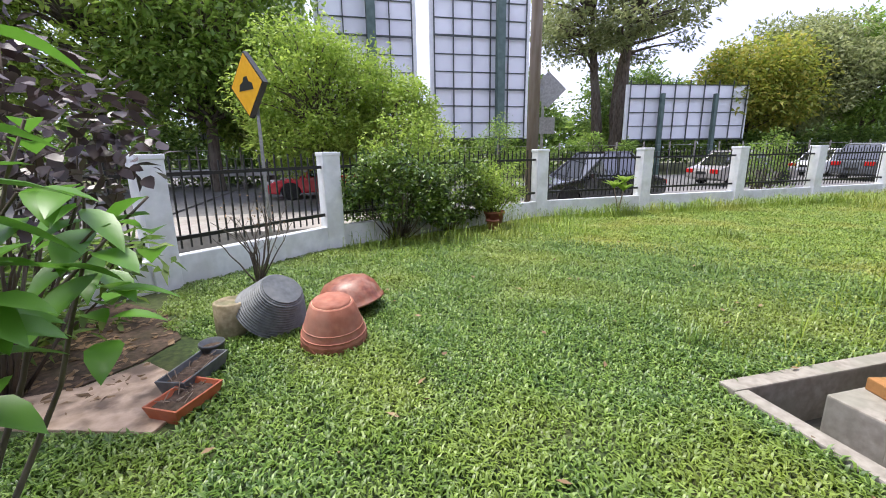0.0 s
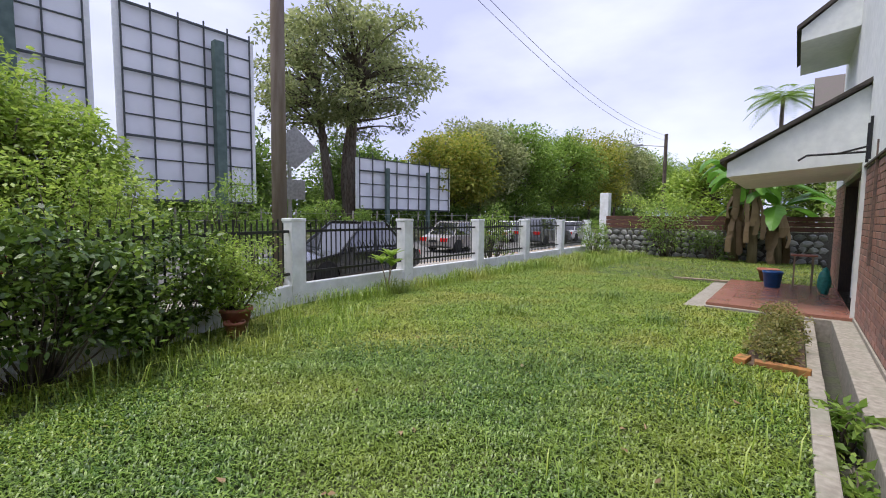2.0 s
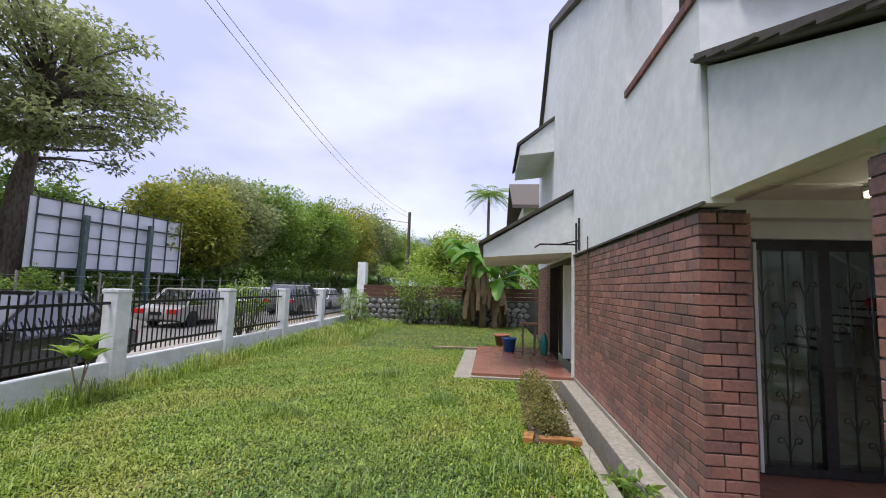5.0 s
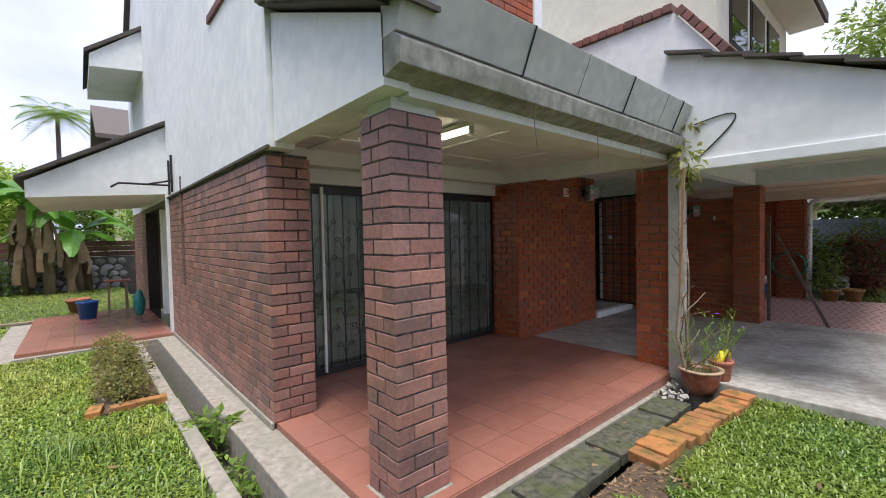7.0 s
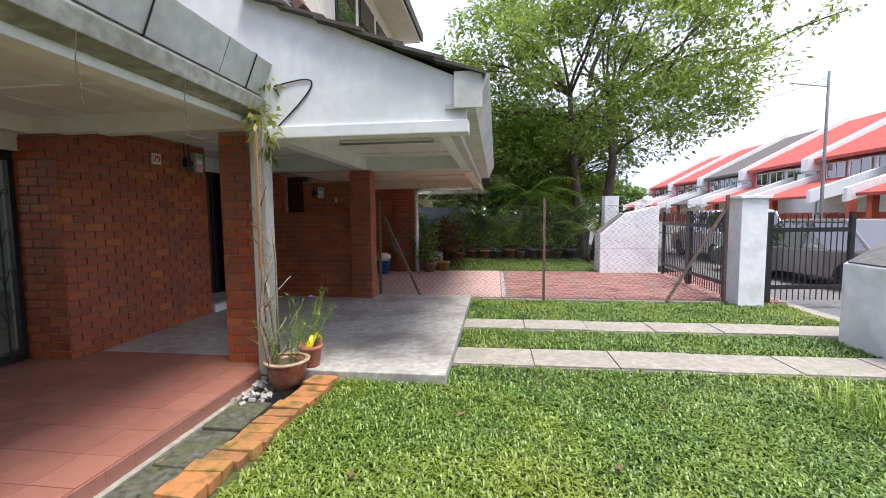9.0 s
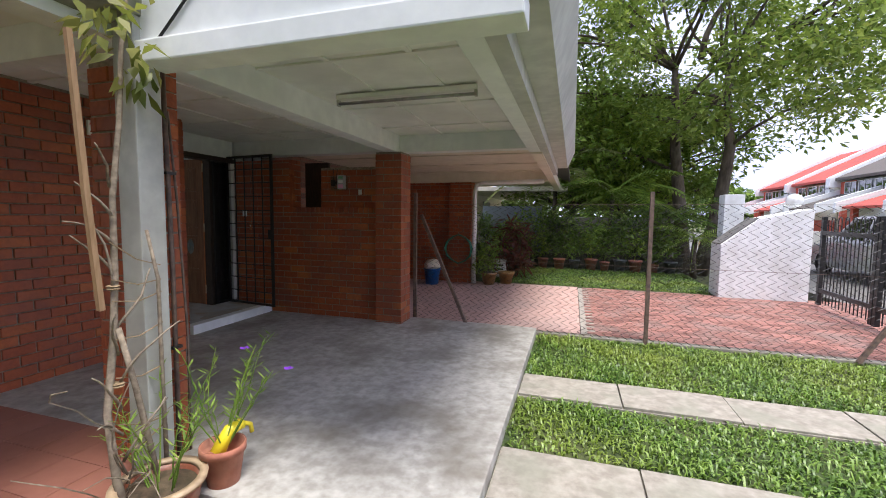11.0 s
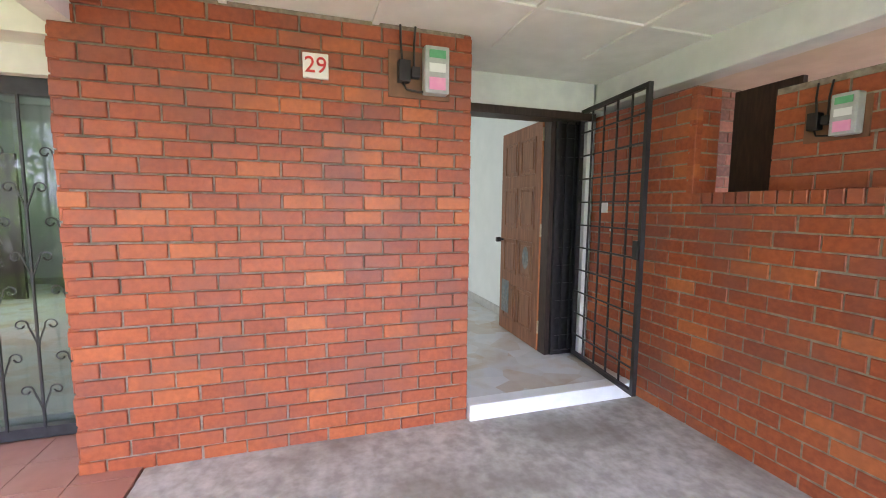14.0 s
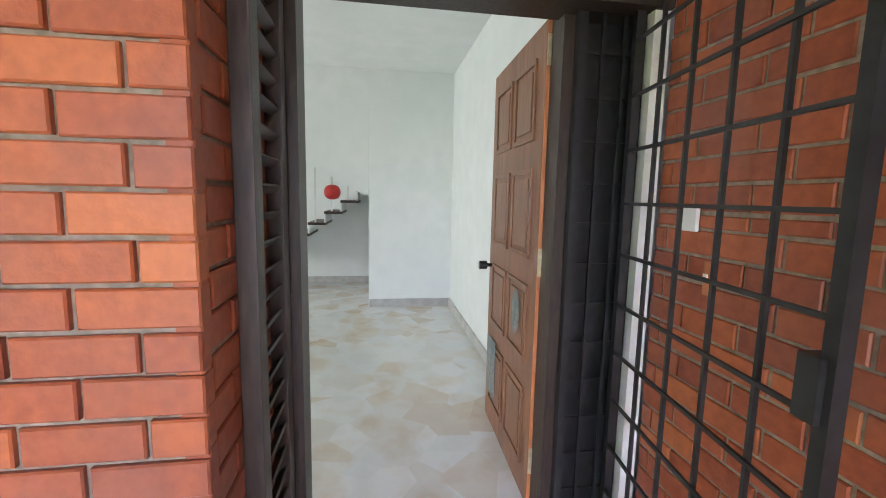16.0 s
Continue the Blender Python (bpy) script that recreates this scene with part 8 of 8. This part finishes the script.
brick_field(front, (4.36, -2.05, 0), (0, 1, 0), (-1, 0, 0), 1.6, 3.41, 5.4, M_brick, M_brick_i, single=lambda x, z: False)

# brickwork next door
brick_field(nb, (4.942, -10.04, 0), (0, 1, 0), (-1, 0, 0), 3.92, 0.03, 2.48, M_brick_bi, single=lambda x, z: False)
brick_field(nb, (3.3, -9.942, 0), (-1, 0, 0), (0, 1, 0), 0.5, 0.03, 2.48, M_brick_i, single=lambda x, z: False)
brick_field(nb, (4.93, -10.042, 0), (-1, 0, 0), (0, 1, 0), 1.63, 0.03, 2.48, M_brick_i, single=lambda x, z: False)
brick_field(nb, (2.792, -9.95, 0), (0, -1, 0), (-1, 0, 0), 0.35, 0.03, 2.48, M_brick_i, single=lambda x, z: False)

# porch tiles
def tile_floor(parent, x0, x1, y0, y1, z, size, mat_):
    nx, ny = max(1, round((x1 - x0) / size)), max(1, round((y1 - y0) / size))
    dx, dy = (x1 - x0) / nx, (y1 - y0) / ny
    bm = bmesh.new()
    box(bm, 0.002, dx - 0.002, 0.002, dy - 0.002, 0, 0.012)
    first = part("tile", bm, mat_, parent, bevel=0.0015)
    me = first.data
    bpy.data.objects.remove(first)
    for i in range(nx):
        for j in range(ny):
            ob = new("tile", me)
            ob.parent = parent
            ob.matrix_basis = pose(x0 + i * dx, y0 + j * dy, z - 0.012 + random.uniform(-0.0008, 0.0008))


tile_floor(porch, 2.78, 5.36, -2.6, 1.34, PORCH_Z, 0.3, M_tile)
tile_floor(back_slab, 9.3, 13.1, 1.38, 3.28, 0.1, 0.3, M_tile)
bm = bmesh.new()
box(bm, 2.772, 2.78, 0.002, 0.2, 0.0, 0.1)
first = part("riser_tile", bm, M_tile, porch, bevel=0.001)
for j in range(19):
    ob = new("riser_tile", first.data)
    ob.parent = porch
    ob.location.y = -2.45 + j * 0.2
bpy.data.objects.remove(first)


# ---- grass ----
def grass(name, label, pts, length, width, material, lean=0.75):
    n = len(pts)
    a = rng.uniform(0, 2 * np.pi, n)
    k = rng.uniform(0.25, 1.0, n) * lean
    x, y = pts[:, 0], pts[:, 1]
    clump = np.sin(x * 5.1 + 2 * np.sin(y * 3.3)) + np.sin(y * 6.3 + 2.2 * np.sin(x * 2.7)) + np.sin(x * 13 + y * 9) * 0.6
    L = length * rng.uniform(0.55, 1.3, n) * (1 + 0.17 * clump)
    d = np.column_stack([np.cos(a), np.sin(a), np.zeros(n)])
    s = np.column_stack([-np.sin(a), np.cos(a), np.zeros(n)])
    z = np.array([0, 0, 1.0])
    W = (width * rng.uniform(0.7, 1.25, n))[:, None]
    mid = pts + d * (L * k * 0.45)[:, None] + z * (L * (1 - 0.35 * k) * 0.62)[:, None]
    tip = pts + d * (L * (0.35 + k * 0.75))[:, None] + z * (L * (1 - 0.75 * k) * 0.8)[:, None]
    v = np.stack([pts - s * W * 0.4, pts + s * W * 0.4, mid + s * W * 0.5, tip, mid - s * W * 0.5], axis=1).reshape(-1, 3)
    b = np.arange(n)[:, None] * 5
    q = np.hstack([b, b + 1, b + 2, b + 4])
    t = np.hstack([b + 4, b + 2, b + 3])
    me = bpy.data.meshes.new(name)
    me.vertices.add(len(v))
    me.vertices.foreach_set("co", v.astype(np.float32).ravel())
    loops = np.concatenate([q.ravel(), t.ravel()]).astype(np.int32)
    starts = np.concatenate([np.arange(n) * 4, n * 4 + np.arange(n) * 3]).astype(np.int32)
    me.loops.add(len(loops))
    me.loops.foreach_set("vertex_index", loops)
    me.polygons.add(2 * n)
    me.polygons.foreach_set("loop_start", starts)
    me.update(calc_edges=True)
    me.materials.append(material)
    return tagged(new(name, me), label, "grass", kind="stuff")


def lawn_points(n, x0, x1, y0, y1, z=0.0):
    p = np.column_stack([rng.uniform(x0, x1, n), rng.uniform(y0, y1, n), np.full(n, z)])
    x, y = p[:, 0], p[:, 1]
    ok = np.ones(n, bool)
    line = np.interp(x, [-3.9, -2.0, -0.1, 4.5, 20], [3.6, 5.3, 6.95, 8.8, 9.1])
    ok &= y < line - 0.12
    ok &= ~((x > 2.28) & (y < 1.95) & (y > -2.4) & (x < 13.2))
    ok &= ~((x > 0.98) & (y < -2.3))
    ok &= ~((x > 9.15) & (x < 13.2) & (y < 3.62))
    ok &= ~((x > 6.0) & (x < 8.95) & (y < 2.47))
    for ya, yb in ((-3.4, -2.79), (-4.75, -4.19)):
        ok &= ~((y > ya) & (y < yb) & (x < 1.02))
    ok &= ~((x < -1.35 - 0.25 * np.sin(y * 5)) & (y > 2.55) & (y < 4.3))
    ok &= ~((x < -0.95) & (y > 2.32 - 0.33 * (x + 1.08)) & (y < 3.3))
    ok &= ~((x > 2.05 + 0.12 * np.sin(y * 7) + 0.08 * np.sin(y * 23)) & (y < 0.95) & (y > -0.45))
    ok &= ~((x > 2.05) & (x < 2.3) & (y < -0.3) & (y > -2.4))
    return p[ok]


# wide spread: dark ends stand for shaded gaps, pale ends for blade highlights
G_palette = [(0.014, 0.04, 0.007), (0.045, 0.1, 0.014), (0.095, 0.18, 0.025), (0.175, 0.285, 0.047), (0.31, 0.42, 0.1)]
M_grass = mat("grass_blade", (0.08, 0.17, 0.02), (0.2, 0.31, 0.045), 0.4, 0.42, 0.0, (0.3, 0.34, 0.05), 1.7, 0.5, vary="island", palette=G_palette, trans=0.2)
# yellower grass, its lighter colours also carrying the sunlight on the open lawn
M_grass_y = mat("sun_tinted_grass_blade", (0.12, 0.22, 0.022), (0.25, 0.36, 0.045), 0.5, 0.45, 0.0, (0.37, 0.35, 0.07), 1.3, 0.55, vary="island", palette=[(0.075, 0.135, 0.012), (0.165, 0.26, 0.02), (0.26, 0.37, 0.035), (0.42, 0.47, 0.085)], trans=0.22)


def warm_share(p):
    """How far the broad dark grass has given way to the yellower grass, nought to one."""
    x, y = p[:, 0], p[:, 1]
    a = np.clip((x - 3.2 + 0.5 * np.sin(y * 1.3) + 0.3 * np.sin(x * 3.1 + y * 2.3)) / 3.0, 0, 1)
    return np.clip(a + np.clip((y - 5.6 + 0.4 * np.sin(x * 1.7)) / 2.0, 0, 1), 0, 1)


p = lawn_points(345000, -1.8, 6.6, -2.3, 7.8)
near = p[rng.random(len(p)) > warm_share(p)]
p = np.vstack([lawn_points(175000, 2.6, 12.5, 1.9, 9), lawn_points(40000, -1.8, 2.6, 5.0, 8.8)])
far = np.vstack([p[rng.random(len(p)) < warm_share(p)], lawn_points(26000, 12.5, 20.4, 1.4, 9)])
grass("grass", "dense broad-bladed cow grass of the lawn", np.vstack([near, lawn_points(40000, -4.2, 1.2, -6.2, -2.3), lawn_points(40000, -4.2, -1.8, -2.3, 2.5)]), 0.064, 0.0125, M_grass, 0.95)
grass("grass_far", "yellow-green lawn grass with sunlight put into its colour", far, 0.06, 0.014, M_grass_y, 0.9)
tall = np.vstack([lawn_points(8000, 4.6, 20.0, 8.1, 9.0), lawn_points(5000, 12, 20.0, 6.8, 9.0), lawn_points(1500, 0.0, 4.6, 6.4, 8.6), lawn_points(2600, -4.1, -2.0, -2.3, 1.0), lawn_points(120, 2.0, 5.5, 2.0, 3.2)])
grass("tall_grass", "taller unmown grass along the fence", tall, 0.34, 0.008, M_grass_y, 0.55)
tus = np.vstack([np.column_stack([rng.normal(x, 0.14, 160), rng.normal(y, 0.14, 160), np.zeros(160)]) for x, y in ((4.4, 4.0), (6.4, 5.5), (9.0, 4.8), (5.2, 2.6), (2.8, 2.5), (7.5, 3.6), (-2.6, 0.2), (-2.9, -1.4), (-3.2, -2.0), (-2.4, -0.9))])
grass("grass_tuft", "tufts of longer grass in the lawn", tus, 0.2, 0.008, M_grass, 0.7)
npts = np.column_stack([rng.uniform(-2.3, 2.4, 14000), rng.uniform(-13.4, -10.3, 14000), np.full(14000, 0.02)])
grass("grass_next_door", "short lawn grass next door", npts, 0.07, 0.014, M_grass)
